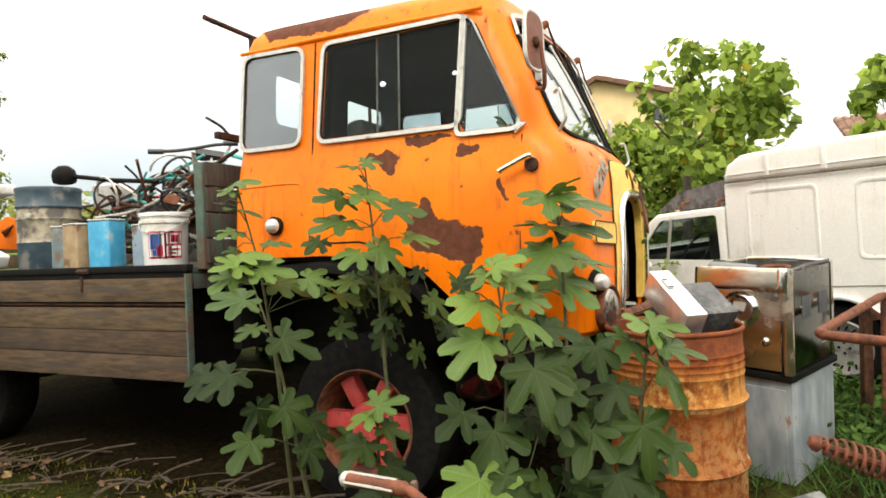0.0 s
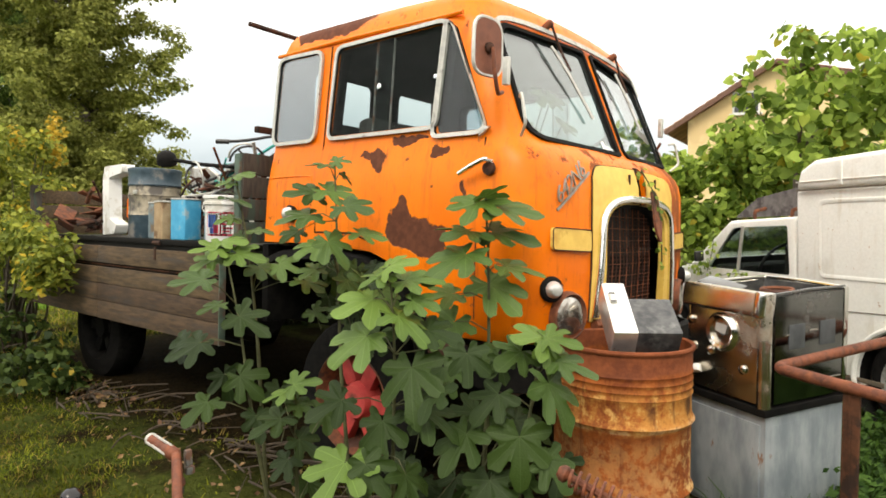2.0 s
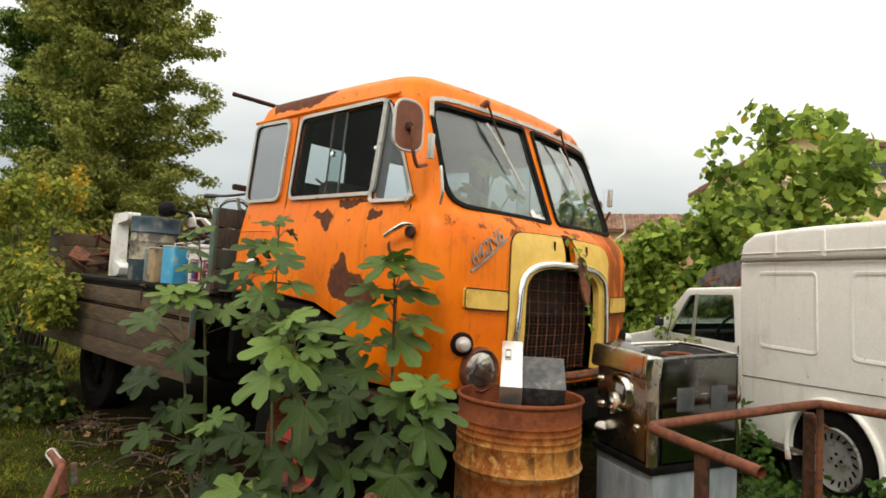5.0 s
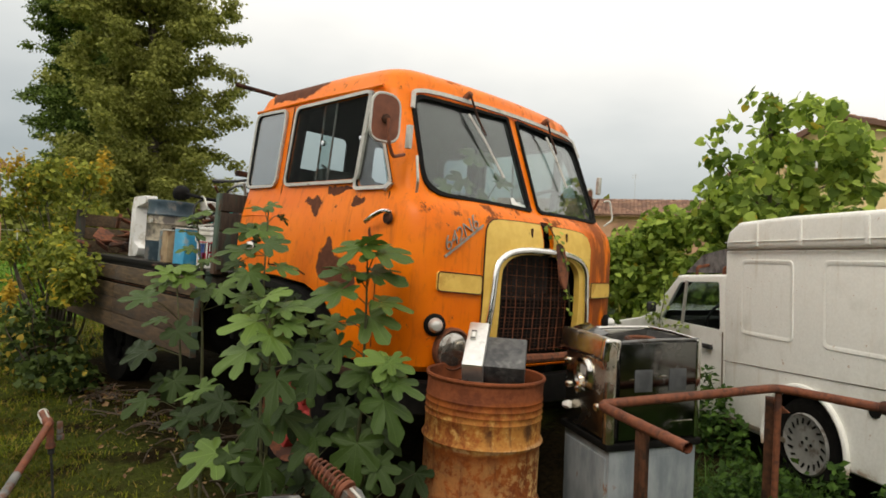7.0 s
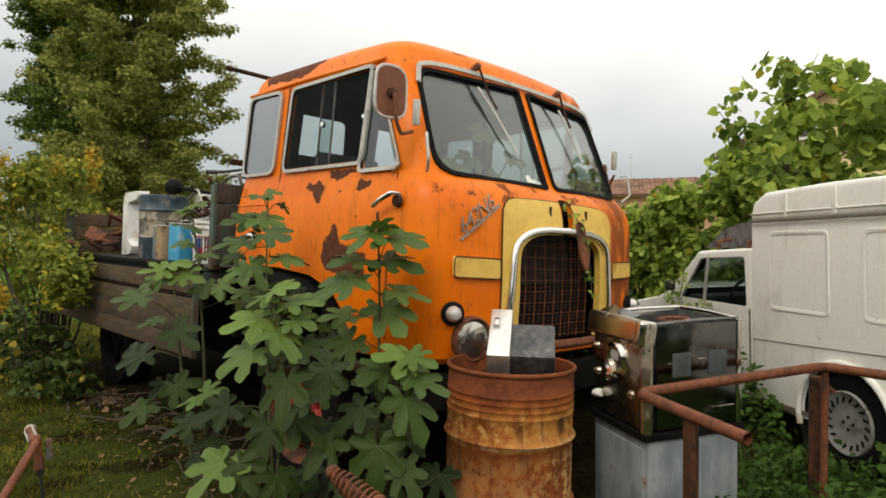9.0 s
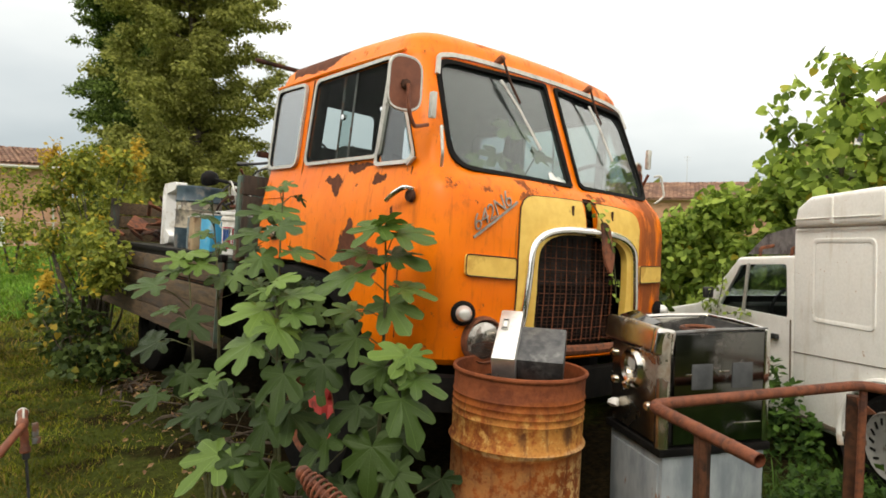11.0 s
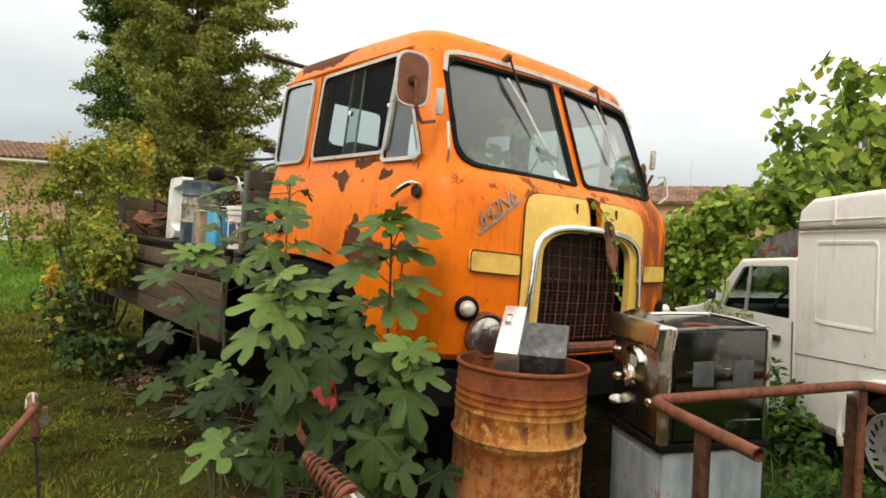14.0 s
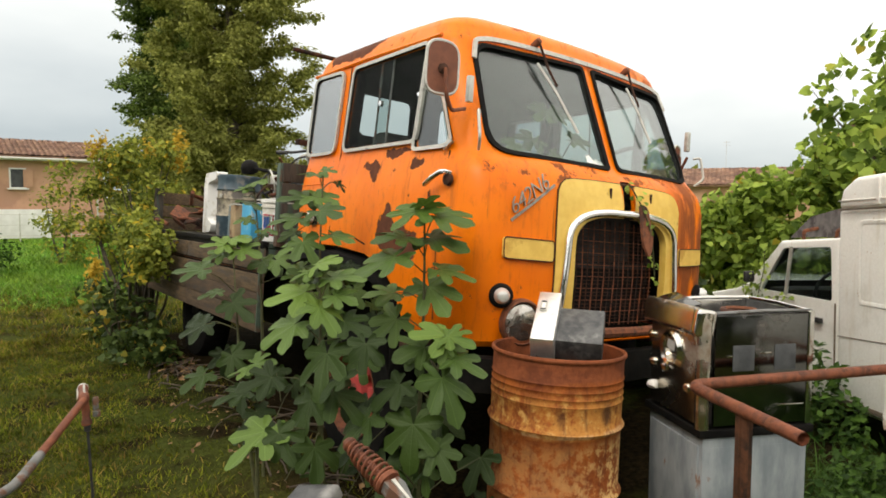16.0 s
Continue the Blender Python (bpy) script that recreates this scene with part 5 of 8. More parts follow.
def paint_bucket():
    c = Vector((-2.63, -0.84, 1.242))
    b = thing("paint_bucket", "white plastic paint bucket with a red and blue printed label", "bucket", c)
    m = Matrix.Translation(c)
    part("body", new_lathe([(0.0, 0.0), (0.118, 0.0), (0.122, 0.01), (0.132, 0.25), (0.142, 0.255), (0.142, 0.272), (0.134, 0.276), (0.135, 0.292), (0.145, 0.296), (0.145, 0.315), (0.137, 0.318), (0.130, 0.30), (0.115, 0.03), (0.0, 0.02)], m, 30), WHITE, b)

    def on_bucket(u, v):
        a = radians(-44) + u / 0.13
        r = 0.1235 + (v / 0.25) * 0.0095
        return c + Vector((r * math.cos(a), r * math.sin(a), v))

    def patch(u0, u1, v0, v1, off):
        k = 6
        bm = bmesh.new()
        rows = []
        for v in (v0, v1):
            rows.append([[bm.verts.new(c + (on_bucket(u0 + (u1 - u0) * i / k, v) - c) * 1 + Vector((math.cos(radians(-44) + (u0 + (u1 - u0) * i / k) / 0.13), math.sin(radians(-44) + (u0 + (u1 - u0) * i / k) / 0.13), 0)) * o) for i in range(k + 1)] for o in (off, off + 0.0015)])
        for i in range(k):
            bm.faces.new((rows[0][1][i], rows[0][1][i + 1], rows[1][1][i + 1], rows[1][1][i]))
            bm.faces.new((rows[0][0][i], rows[0][1][i], rows[1][1][i], rows[1][0][i]))
        return bm

    lab = part("label", patch(-0.10, 0.10, 0.045, 0.205, 0.001), LABEL_RED, b, "red-framed printed label")
    for u0, u1, v0, v1, mt in ((-0.092, -0.004, 0.055, 0.195, WHITE), (-0.085, -0.03, 0.10, 0.185, LABEL_BLUE), (-0.05, -0.012, 0.06, 0.12, LABEL_RED), (-0.07, -0.045, 0.06, 0.095, LABEL_BLUE), (0.008, 0.092, 0.13, 0.192, WHITE), (0.03, 0.07, 0.14, 0.182, LABEL_RED), (0.008, 0.092, 0.058, 0.118, WHITE), (0.016, 0.06, 0.07, 0.08, LABEL_RED), (0.016, 0.082, 0.092, 0.102, LABEL_RED)):
        part("print", patch(u0, u1, v0, v1, 0.0035 if (u1 - u0) > 0.075 else 0.006), mt, lab)
    part("bail", new_tube([c + Vector((0.145 * math.cos(a), 0.145 * math.sin(a), 0.29 - 0.10 * math.sin((a + 2.7) / 3.1 * math.pi))) for a in np.linspace(-2.7, 0.4, 14)], 0.0035, 6), ALU, b, "thin wire handle")
    b.matrix_basis = b.matrix_basis @ Matrix.Scale(1.04, 4)
    return leaned(b)


def bicycle(at, turn, frame_mat):
    """A small bicycle thrown on the heap."""
    bk = thing("bicycle", "old bicycle thrown on the scrap heap", "bicycle", at, "bicycles on the load bed")
    m = Matrix.Translation(at) @ turn

    def P(x, z, y=0.0):
        return m @ Vector((x, y, z))
    part("bike_frame", sweep(tube(tube(tube(new_tube([P(-0.10, 0.62), P(0.38, 0.68)], 0.016), [P(0.0, 0.28), P(0.40, 0.60)], 0.018), [P(-0.12, 0.70), P(0.0, 0.28)], 0.016), [P(-0.12, 0.62), P(-0.42, 0.30)], 0.010), [P(0.0, 0.28), P(-0.42, 0.30)], circle(0.010, 6)), frame_mat, bk, "painted tube frame")
    part("fork", tube(new_tube([P(0.36, 0.78), P(0.42, 0.55), P(0.52, 0.30, 0.05)], 0.013), [P(0.42, 0.55), P(0.52, 0.30, -0.05)], 0.012), ALU, bk)
    part("handlebar", new_tube(bend([P(0.30, 0.86, 0.28), P(0.36, 0.86, 0.12), P(0.36, 0.80, 0.0), P(0.36, 0.86, -0.12), P(0.30, 0.86, -0.28)], 0.05), 0.011), PLASTIC_BLACK, bk)
    part("saddle", slab(rounded([(-0.26, -0.07), (-0.26, 0.07), (0.0, 0.02), (0.0, -0.02)], 0.03), lambda x, y: P(x - 0.0, 0.73, y), m.to_3x3() @ Vector((0, 0, 0.05))), PLASTIC_BLACK, bk)
    part("seat_post", new_tube([P(-0.12, 0.66), P(-0.13, 0.735)], 0.012), ALU, bk)
    for x in (-0.42, 0.52):
        w = part("wheel", new_tube([P(x + 0.27 * math.cos(a), 0.30 + 0.27 * math.sin(a)) for a in np.linspace(0, 2 * math.pi, 28, endpoint=False)], 0.018, 6, True), RUBBER, bk, "thin black tyre")
        part("rim", new_tube([P(x + 0.248 * math.cos(a), 0.30 + 0.248 * math.sin(a)) for a in np.linspace(0, 2 * math.pi, 28, endpoint=False)], 0.008, 5, True), ALU, w)
        for k in range(8):
            a = math.pi * k / 8
            part("spoke", new_tube([P(x + 0.245 * math.cos(a), 0.30 + 0.245 * math.sin(a)), P(x - 0.245 * math.cos(a), 0.30 - 0.245 * math.sin(a))], 0.002, 4), ALU, w)
    return leaned(bk)


def scrap_heap():
    rng = random.Random(7)
    for k in range(34):
        x, y = rng.uniform(-5.2, -2.35), rng.uniform(-0.55, 0.75)
        h = 1.26 + max(0.0, 0.5 - abs(x + 2.9) * 0.22) * rng.random()
        a, l = rng.uniform(0, math.pi), rng.uniform(0.3, 0.9)
        t = rng.uniform(-0.35, 0.5)
        p, q = Vector((x, y, h)), Vector((x + l * math.cos(a), min(0.95, y + l * math.sin(a)), max(1.26, h + l * t)))
        q.x = min(-2.2, q.x)
        mt = rng.choice((RUST, RUST, RUST_TUBE, RUST_DARK, ALU, BLACK))
        if k % 3 == 2:
            r = Euler((rng.uniform(-0.8, 0.8), rng.uniform(-0.8, 0.8), a)).to_matrix()
            ob = single("scrap_plate", new_box((x, y, h + 0.1), (rng.uniform(0.15, 0.4), rng.uniform(0.1, 0.3), 0.012), r, 0.004), rng.choice((RUST, RUST, ALU, WHITE)), "bent sheet-metal scrap on the lorry bed", "scrap", "scrap on the load bed")
        else:
            mid = (p + q) / 2 + Vector((rng.uniform(-0.06, 0.06), rng.uniform(-0.06, 0.06), rng.uniform(0, 0.1)))
            ob = single("scrap_pipe", new_tube(bend([p, mid, q], 0.06), rng.uniform(0.01, 0.024)), mt, "rusty scrap pipe lying on the lorry bed", "scrap", "scrap on the load bed")
        leaned(ob)


def bike_heap():
    """Tangled bars, mudguards and handlebars heaped behind the cans."""
    rng = random.Random(31)
    for k in range(120):
        x = rng.uniform(-3.95, -2.5)
        y = rng.uniform(-0.62, -0.15)
        top = float(np.interp(x, [-3.95, -3.5, -3.0, -2.5], [1.60, 1.80, 1.95, 1.88]))
        z = 1.27 + (top - 1.27) * rng.random() ** 0.6
        p = Vector((x, y, z))
        kind = k % 6
        way = Vector((rng.uniform(-1, 1), rng.uniform(-0.5, 0.5), rng.uniform(-0.35, 0.5))).normalized()
        if kind == 0:
            r = Euler((rng.uniform(-1.2, 1.2), rng.uniform(-0.8, 0.8), rng.uniform(0, 3))).to_matrix()
            ob = single("scrap_plate", new_box(p, (rng.uniform(0.10, 0.26), rng.uniform(0.05, 0.13), 0.010), r, 0.004), rng.choice((WHITE, RUST_DARK, RUST, ALU)), "bent pale sheet scrap on the heap", "scrap", "scrap on the load bed")
        elif kind == 1:
            m = axis(p, way)
            ob = single("scrap_ring", new_tube([m @ Vector((0.13 * math.cos(a), 0.13 * math.sin(a), 0)) for a in np.linspace(0, 4.4, 16)], 0.009, 6), rng.choice((PLASTIC_BLACK, RUST_DARK, ALU)), "curved mudguard strip among the bicycles", "scrap", "scrap on the load bed")
        else:
            l = rng.uniform(0.12, 0.34)
            side = way.orthogonal().normalized() * rng.uniform(-0.06, 0.06)
            q = [p - way * l, p + side, p + way * l]
            for v in q:
                v.x, v.z = min(v.x, -2.3), max(v.z, 1.26)
            ob = single("scrap_bar", new_tube(bend(q, l * 0.4, 3), rng.uniform(0.007, 0.016), 7), rng.choice((RUST_DARK, PLASTIC_BLACK, RUST, RUST_DARK, ALU, PLASTIC_BLACK, RUST_DARK, RUST, TEAL)), "thin metal bar from a broken bicycle", "scrap", "scrap on the load bed")
        leaned(ob)
    for k in range(26):
        p = Vector((rng.uniform(-5.55, -4.55), rng.uniform(-1.02, -0.45), 1.26 + 0.34 * rng.random() ** 1.5))
        way = Vector((rng.uniform(-1, 1), rng.uniform(-0.6, 0.6), rng.uniform(-0.15, 0.45))).normalized()
        if k % 3:
            q = p + way * rng.uniform(0.2, 0.5)
            q.x, q.y, q.z = max(q.x, -5.6), max(q.y, -1.08), max(q.z, 1.26)
            ob = single("scrap_bar", new_tube([p, (p + q) / 2 + Vector((0, 0, 0.02)), q], rng.uniform(0.010, 0.022), 7), rng.choice((RUST, RUST_DARK, RUST_DARK)), "rusty bar lying at the tail of the bed", "scrap", "scrap on the load bed")
        else:
            r = Euler((rng.uniform(-0.7, 0.7), rng.uniform(-0.5, 0.5), rng.uniform(0, 3))).to_matrix()
            ob = single("scrap_plate", new_box(p + Vector((0, 0, 0.05)), (rng.uniform(0.18, 0.42), rng.uniform(0.10, 0.22), 0.012), r, 0.004), rng.choice((RUST, RUST_DARK, RUST)), "rusty sheet scrap at the tail of the bed", "scrap", "scrap on the load bed")
        leaned(ob)
    hb = thing("handlebar", "black bicycle handlebar sticking out of the heap", "handlebar", (-2.55, -0.62, 1.75))
    part("stem", new_tube([(-2.42, -0.50, 1.55), (-2.33, -0.62, 1.80), (-2.29, -0.68, 1.95)], 0.014), ALU, hb, "pale metal stem")
    part("bar", new_tube(bend([(-2.50, -0.85, 1.95), (-2.38, -0.75, 1.955), (-2.28, -0.70, 1.965), (-2.16, -0.62, 1.99), (-2.06, -0.52, 2.0)], 0.04), 0.011), PLASTIC_BLACK, hb)
    for x, y, z in ((-2.50, -0.85, 1.95), (-2.06, -0.52, 2.0)):
        part("grip", new_tube([(x, y, z), (x + (0.07 if x < -2.3 else -0.07), y + (0.06 if x < -2.3 else -0.06), z)], 0.017), PLASTIC_BLACK, hb)
    hb.matrix_basis = Matrix.Translation((-0.24, 0, 0.02)) @ hb.matrix_basis
    leaned(hb)


bed_barrel()
paint_bucket()
bike_heap()
tin("blue_can", "battered bright blue tin can on the lorry bed", (-3.13, -0.86, 1.242), (0.17, 0.15, 0.31), CYAN, 8)
tin("beige_can", "stained beige tin can beside a blue can", (-3.325, -0.90, 1.242), (0.16, 0.16, 0.29), BEIGE, -6)
tin("grey_can", "faded blue-grey tin can behind the paint bucket", (-2.92, -0.72, 1.242), (0.14, 0.14, 0.27), BLUE_GREY, 5)
tin("grimy_can", "grimy blue-grey can standing against the barrel", (-3.53, -0.86, 1.242), (0.14, 0.12, 0.285), GRIMY_BLUE, 12)
bicycle((-2.72, -0.2, 1.38), Euler((radians(16), radians(-8), radians(162))).to_matrix().to_4x4(), TEAL)
bicycle((-3.15, 0.05, 1.42), Euler((radians(-22), radians(6), radians(20))).to_matrix().to_4x4(), ALU)
bicycle((-4.3, 0.3, 1.32), Euler((radians(30), radians(4), radians(170))).to_matrix().to_4x4(), RED)
scrap_heap()
blk = thing("black_helmet", "round black helmet-like pot on the scrap heap", "pot", (-3.79, -0.70, 1.86))
part("dome", new_lathe([(0.078, -0.02), (0.082, 0.02), (0.072, 0.06), (0.04, 0.088), (0.0, 0.095)], axis((-3.76, -0.69, 1.89), (0.35, -0.3, 0.9)), 22), BLACK, blk)
part("handle", new_tube([(-3.74, -0.69, 1.91), (-3.4, -0.58, 1.86), (-3.05, -0.5, 1.83)], 0.016), BLACK, blk)
leaned(blk)
pan = single("white_bumper", slab(rounded([(-5.35, 1.30), (-5.05, 1.32), (-5.0, 1.42), (-5.2, 1.48), (-5.28, 1.92), (-4.95, 1.96), (-4.95, 2.05), (-5.42, 2.04), (-5.45, 1.9)], 0.03), lambda x, z: (-4.52 + (x + 5.2) * 0.74 + (z - 1.3) * 0.10, -0.84, 1.25 + (z - 1.3) * 0.84), (0.03, 0.10, 0.0)), WHITE, "bent white plastic bumper on the scrap", "bumper")
leaned(pan)
leaned(single("scrap_plate", slab(rounded([(-0.16, 0.0), (0.14, -0.02), (0.17, 0.20), (-0.02, 0.26), (-0.15, 0.18)], 0.03), lambda a, z: (-4.72 + a, -0.50 + 0.1 * a, 1.42 + z), (0.0, 0.01, 0.0)), ORANGE, "bent orange sheet-metal scrap on the lorry bed", "scrap", "scrap on the load bed"))
leaned(single("plastic_fairing", slab(rounded([(-0.30, 0.0), (0.24, -0.03), (0.30, 0.06), (0.10, 0.16), (-0.26, 0.17)], 0.04), lambda a, z: (-3.52 + a * 0.8, -0.46 - 0.25 * z, 1.68 + z), (0.0, 0.02, 0.01)), WHITE, "dirty white plastic fairing on the scrap heap", "fairing"))
washer = thing("dented_white_panel", "pale dented appliance panel leaning on the scrap", "panel", (-3.1, 0.35, 1.3))
part("sheet", new_box((-3.05, 0.40, 1.62), (0.62, 0.02, 0.5), Euler((radians(-24), radians(10), 0)).to_matrix(), 0.006), WHITE, washer)
part("flange", new_box((-3.05, 0.29, 1.85), (0.6, 0.05, 0.02), Euler((radians(-24), radians(10), 0)).to_matrix(), 0.004), ALU, washer)
leaned(washer)
kettle = thing("cooking_pot", "dark enamel pot lying behind the tin cans", "pot", (-3.0, -0.6, 1.5))
part("body", new_lathe([(0.0, 0.0), (0.14, 0.0), (0.15, 0.02), (0.155, 0.15), (0.165, 0.155), (0.165, 0.165), (0.15, 0.165), (0.14, 0.02), (0.0, 0.015)], axis((-2.98, -0.52, 1.46), (0.3, -0.35, 0.9)), 24), SOOT, kettle)
part("handle", new_tube(bend([(-2.83, -0.6, 1.58), (-2.76, -0.64, 1.60), (-2.74, -0.60, 1.53), (-2.82, -0.55, 1.50)], 0.02), 0.008), SOOT, kettle)
leaned(kettle)

truck.matrix_basis = LEVEL @ truck.matrix_basis


# ---- the rusty drum and the box that lies in it ----
def build_drum():
    c = Vector((0.37, -0.745, 0.075))
    d = thing("oil_drum", "rusted ochre steel oil drum with ribbed sides, open at the top", "drum", c)
    m = axis(c, (0.0, 0.055, 1))
    prof = [(0.0, 0.0), (0.285, 0.0), (0.294, 0.004), (0.294, 0.018), (0.287, 0.024), (0.287, 0.27), (0.294, 0.28), (0.301, 0.292), (0.294, 0.304), (0.287, 0.314), (0.287, 0.56), (0.294, 0.57), (0.301, 0.582), (0.294, 0.594), (0.287, 0.604)]
    for z in (0.685, 0.715, 0.745, 0.775):
        prof += [(0.287, z), (0.2915, z + 0.008), (0.287, z + 0.017)]
    prof += [(0.287, 0.868), (0.295, 0.872), (0.298, 0.880), (0.295, 0.888), (0.287, 0.890), (0.280, 0.884), (0.279, 0.86), (0.279, 0.74)]
    part("drum_body", new_lathe(prof, m, 72, 0.0012), DRUM, d)
    part("drum_fill", new_lathe([(0.282, 0.735), (0.2, 0.75), (0.1, 0.775), (0.0, 0.77)], m, 24, 0.004), RUST_DARK, d, "dark rusty debris inside")
    for k, (a, r) in enumerate(((0.3, 0.15), (0.7, 0.16), (1.2, 0.14), (-0.4, 0.15))):
        bm = bmesh.new()
        bmesh.ops.create_icosphere(bm, subdivisions=2, radius=0.055, matrix=Matrix.Translation(c + Vector((r * math.cos(a), r * math.sin(a), 0.80))))
        for v in bm.verts:
            v.co += Vector(noise.noise_vector(v.co * 22)) * 0.035
        part("rust_lump", bm, RUST, d, "", smooth=False)
    part("rod", new_tube([c + Vector((-0.23, -0.05, 0.80)), c + Vector((-0.10, -0.14, 0.845))], 0.008), ALU, d, "pale metal rod")


def build_tool_box():
    """A case lying tilted across the drum: a long steel end block and a shorter black body."""
    u, v = Vector((0.80, 0.60, -0.03)).normalized(), Vector((0.48, -0.73, -0.48)).normalized()
    v = (v - u * v.dot(u)).normalized()
    n = v.cross(u)
    if n.z < 0:
        n = -n
    R = Matrix((u, v, n)).transposed()
    if R.determinant() < 0:
        R = Matrix((u, -v, n)).transposed()
    top = Vector((0.406, -0.813, 1.127))
    black = Vector((0.505, -0.715, 1.085))
    b = thing("metal_case", "black metal case with a bright steel end, tilted in the drum", "box", top - n * 0.1)
    part("case_body", new_box(black - n * 0.055, (0.205, 0.225, 0.11), R, 0.008), SOOT, b)
    part("steel_end", new_box(top - n * 0.065, (0.098, 0.328, 0.13), R, 0.007), CASE_STEEL, b, "bright steel end block")
    c = top - u * 0.018 - v * 0.055
    part("catch", new_box(c + n * 0.003, (0.030, 0.066, 0.008), R, 0.003), ALU, b, "worn steel catch")
    part("catch_slot", new_box(c + n * 0.0075, (0.014, 0.034, 0.003), R, 0.001), WHITE, b)
    for q in (-0.027, 0.027):
        part("catch_bolt", new_box(c + n * 0.0085 + v * q, (0.024, 0.006, 0.004), R, 0.001), SOOT, b)


build_drum()
build_tool_box()


# ---- the steel oven on its galvanised cabinet ----
def build_oven():
    near, a, b = Vector((0.858, -0.345, 0)), Vector((-0.405, 0.205, 0)), Vector((0.165, 0.505, 0))
    a = a.normalized() * 0.45
    b = Vector((-a.y, a.x, 0)).normalized() * -0.52
    R = Matrix((a.normalized(), b.normalized() * 1, Vector((0, 0, 1)))).transposed()
    if R.determinant() < 0:
        R = Matrix((-a.normalized(), b.normalized(), Vector((0, 0, 1)))).transposed()
    ux, uy = a.normalized(), b.normalized()

    def P(i, j, z):
        return near + a * i + b * j + Vector((0, 0, z))

    cab = thing("metal_cabinet", "dented grey galvanised cabinet standing in the grass under an oven", "cabinet", P(0.5, 0.5, 0.1))
    part("body", new_box(P(0.5, 0.5, 0.35), (0.45, 0.50, 0.53), R, 0.008), GALV, cab)
    part("top_lip", new_box(P(0.5, 0.5, 0.63), (0.475, 0.545, 0.035), R, 0.006), BLACK, cab, "black edge strip")
    part("door_panel", new_box(P(0.5, 0.01, 0.34), (0.40, 0.012, 0.46), R, 0.006), GALV, cab)
    part("side_panel", new_box(P(0.01, 0.5, 0.34), (0.012, 0.44, 0.46), R, 0.006), GALV, cab, "pale blue-grey sheet")
    ov = thing("steel_oven", "gutted stainless-steel oven with a round dial hole, stained brown", "oven", P(0.5, 0.5, 0.65))
    z0, z1 = 0.65, 1.145
    part("front_panel", new_box(P(0.5, 0.012, (z0 + z1) / 2 - 0.02), (0.40, 0.022, z1 - z0 - 0.06), R, 0.006), STEEL_BROWN, ov, "brown-stained steel front")
    part("side_sheet", new_box(P(0.012, 0.53, (z0 + z1) / 2), (0.016, 0.44, z1 - z0 - 0.02), R, 0.004), DARK_MIRROR, ov, "dark polished side sheet")
    part("far_sheet", new_box(P(0.985, 0.5, (z0 + z1) / 2), (0.016, 0.50, z1 - z0 - 0.02), R, 0.004), STEEL, ov)
    part("back_sheet", new_box(P(0.5, 0.985, (z0 + z1) / 2), (0.42, 0.016, z1 - z0 - 0.02), R, 0.004), SOOT, ov)
    part("base_sheet", new_box(P(0.5, 0.5, z0 + 0.012), (0.43, 0.50, 0.02), R, 0.004), BLACK, ov)
    part("corner_post", sweep(bmesh.new(), [P(0.03, 0.02, z0), P(0.03, 0.02, z1 - 0.05), P(0.04, 0.04, z1)], [(x * 0.03, y * 0.03) for x, y in circle(1.0, 12)]), STEEL_BROWN, ov, "rounded steel corner")
    part("corner_post", new_box(P(0.02, 0.975, (z0 + z1) / 2), (0.03, 0.03, z1 - z0), R, 0.006), STEEL, ov)
    part("top_brow", new_box(P(0.5, 0.02, z1 - 0.045), (0.46, 0.085, 0.115), R @ Euler((radians(-8), 0, 0)).to_matrix(), 0.022, 3), STEEL_BROWN, ov, "bevelled brown-stained top edge")
    part("brow_cap", new_box(P(0.04, 0.02, z1 - 0.045), (0.05, 0.09, 0.118), R @ Euler((radians(-8), 0, 0)).to_matrix(), 0.018, 3), STEEL, ov)
    for j0, j1, i0, i1 in ((0.10, 0.99, 0.03, 0.03), (0.99, 0.99, 0.03, 0.97), (0.10, 0.99, 0.97, 0.97)):
        part("top_rail", new_tube([P(i0, j0, z1 - 0.005), P((i0 + i1) / 2, (j0 + j1) / 2, z1 + 0.002), P(i1, j1, z1 - 0.002)], 0.009), DARK_MIRROR if i1 < 0.1 else STEEL, ov, "bent steel edge")
    m = axis(P(0.50, 0.0, z0 + 0.30), -uy)
    dial = part("dial", new_lathe([(0.088, -0.01), (0.092, 0.012), (0.075, 0.03), (0.062, 0.022), (0.060, -0.005)], m, 28), STEEL, ov, "bright steel ring")
    part("dial_glass", new_lathe([(0.06, 0.002), (0.0, 0.006)], m, 24), WINDOW_DARK, dial, "broken dark dial glass")
    part("dial_shard", slab([(-0.03, -0.05), (0.035, -0.045), (0.02, 0.0), (-0.035, -0.012)], lambda u, v: m @ Vector((u, -v - 0.07 + 0.06, 0.012)), m.to_3x3() @ Vector((0, 0, 0.004))), LENS, dial, "grey glass shard")
    for i, z in ((0.92, 0.33), (0.90, 0.20), (0.24, 0.15), (0.66, 0.20)):
        part("knob_stub", new_lathe([(0.022, 0), (0.022, 0.012), (0.012, 0.02), (0.0, 0.024)], axis(P(i, -0.002, z0 + z), -uy), 12), STEEL, ov)
    part("wad", finish_rock(P(0.80, -0.05, z0 + 0.10), 0.024), WHITE, ov, "scrap of white stuffing")
    for j, w in ((0.36, 0.10), (0.74, 0.10)):
        part("tape_patch", new_box(P(-0.008, j, z0 + 0.30), (0.006, w, 0.11), R, 0.002), TAPE, ov, "dull grey tape patch")
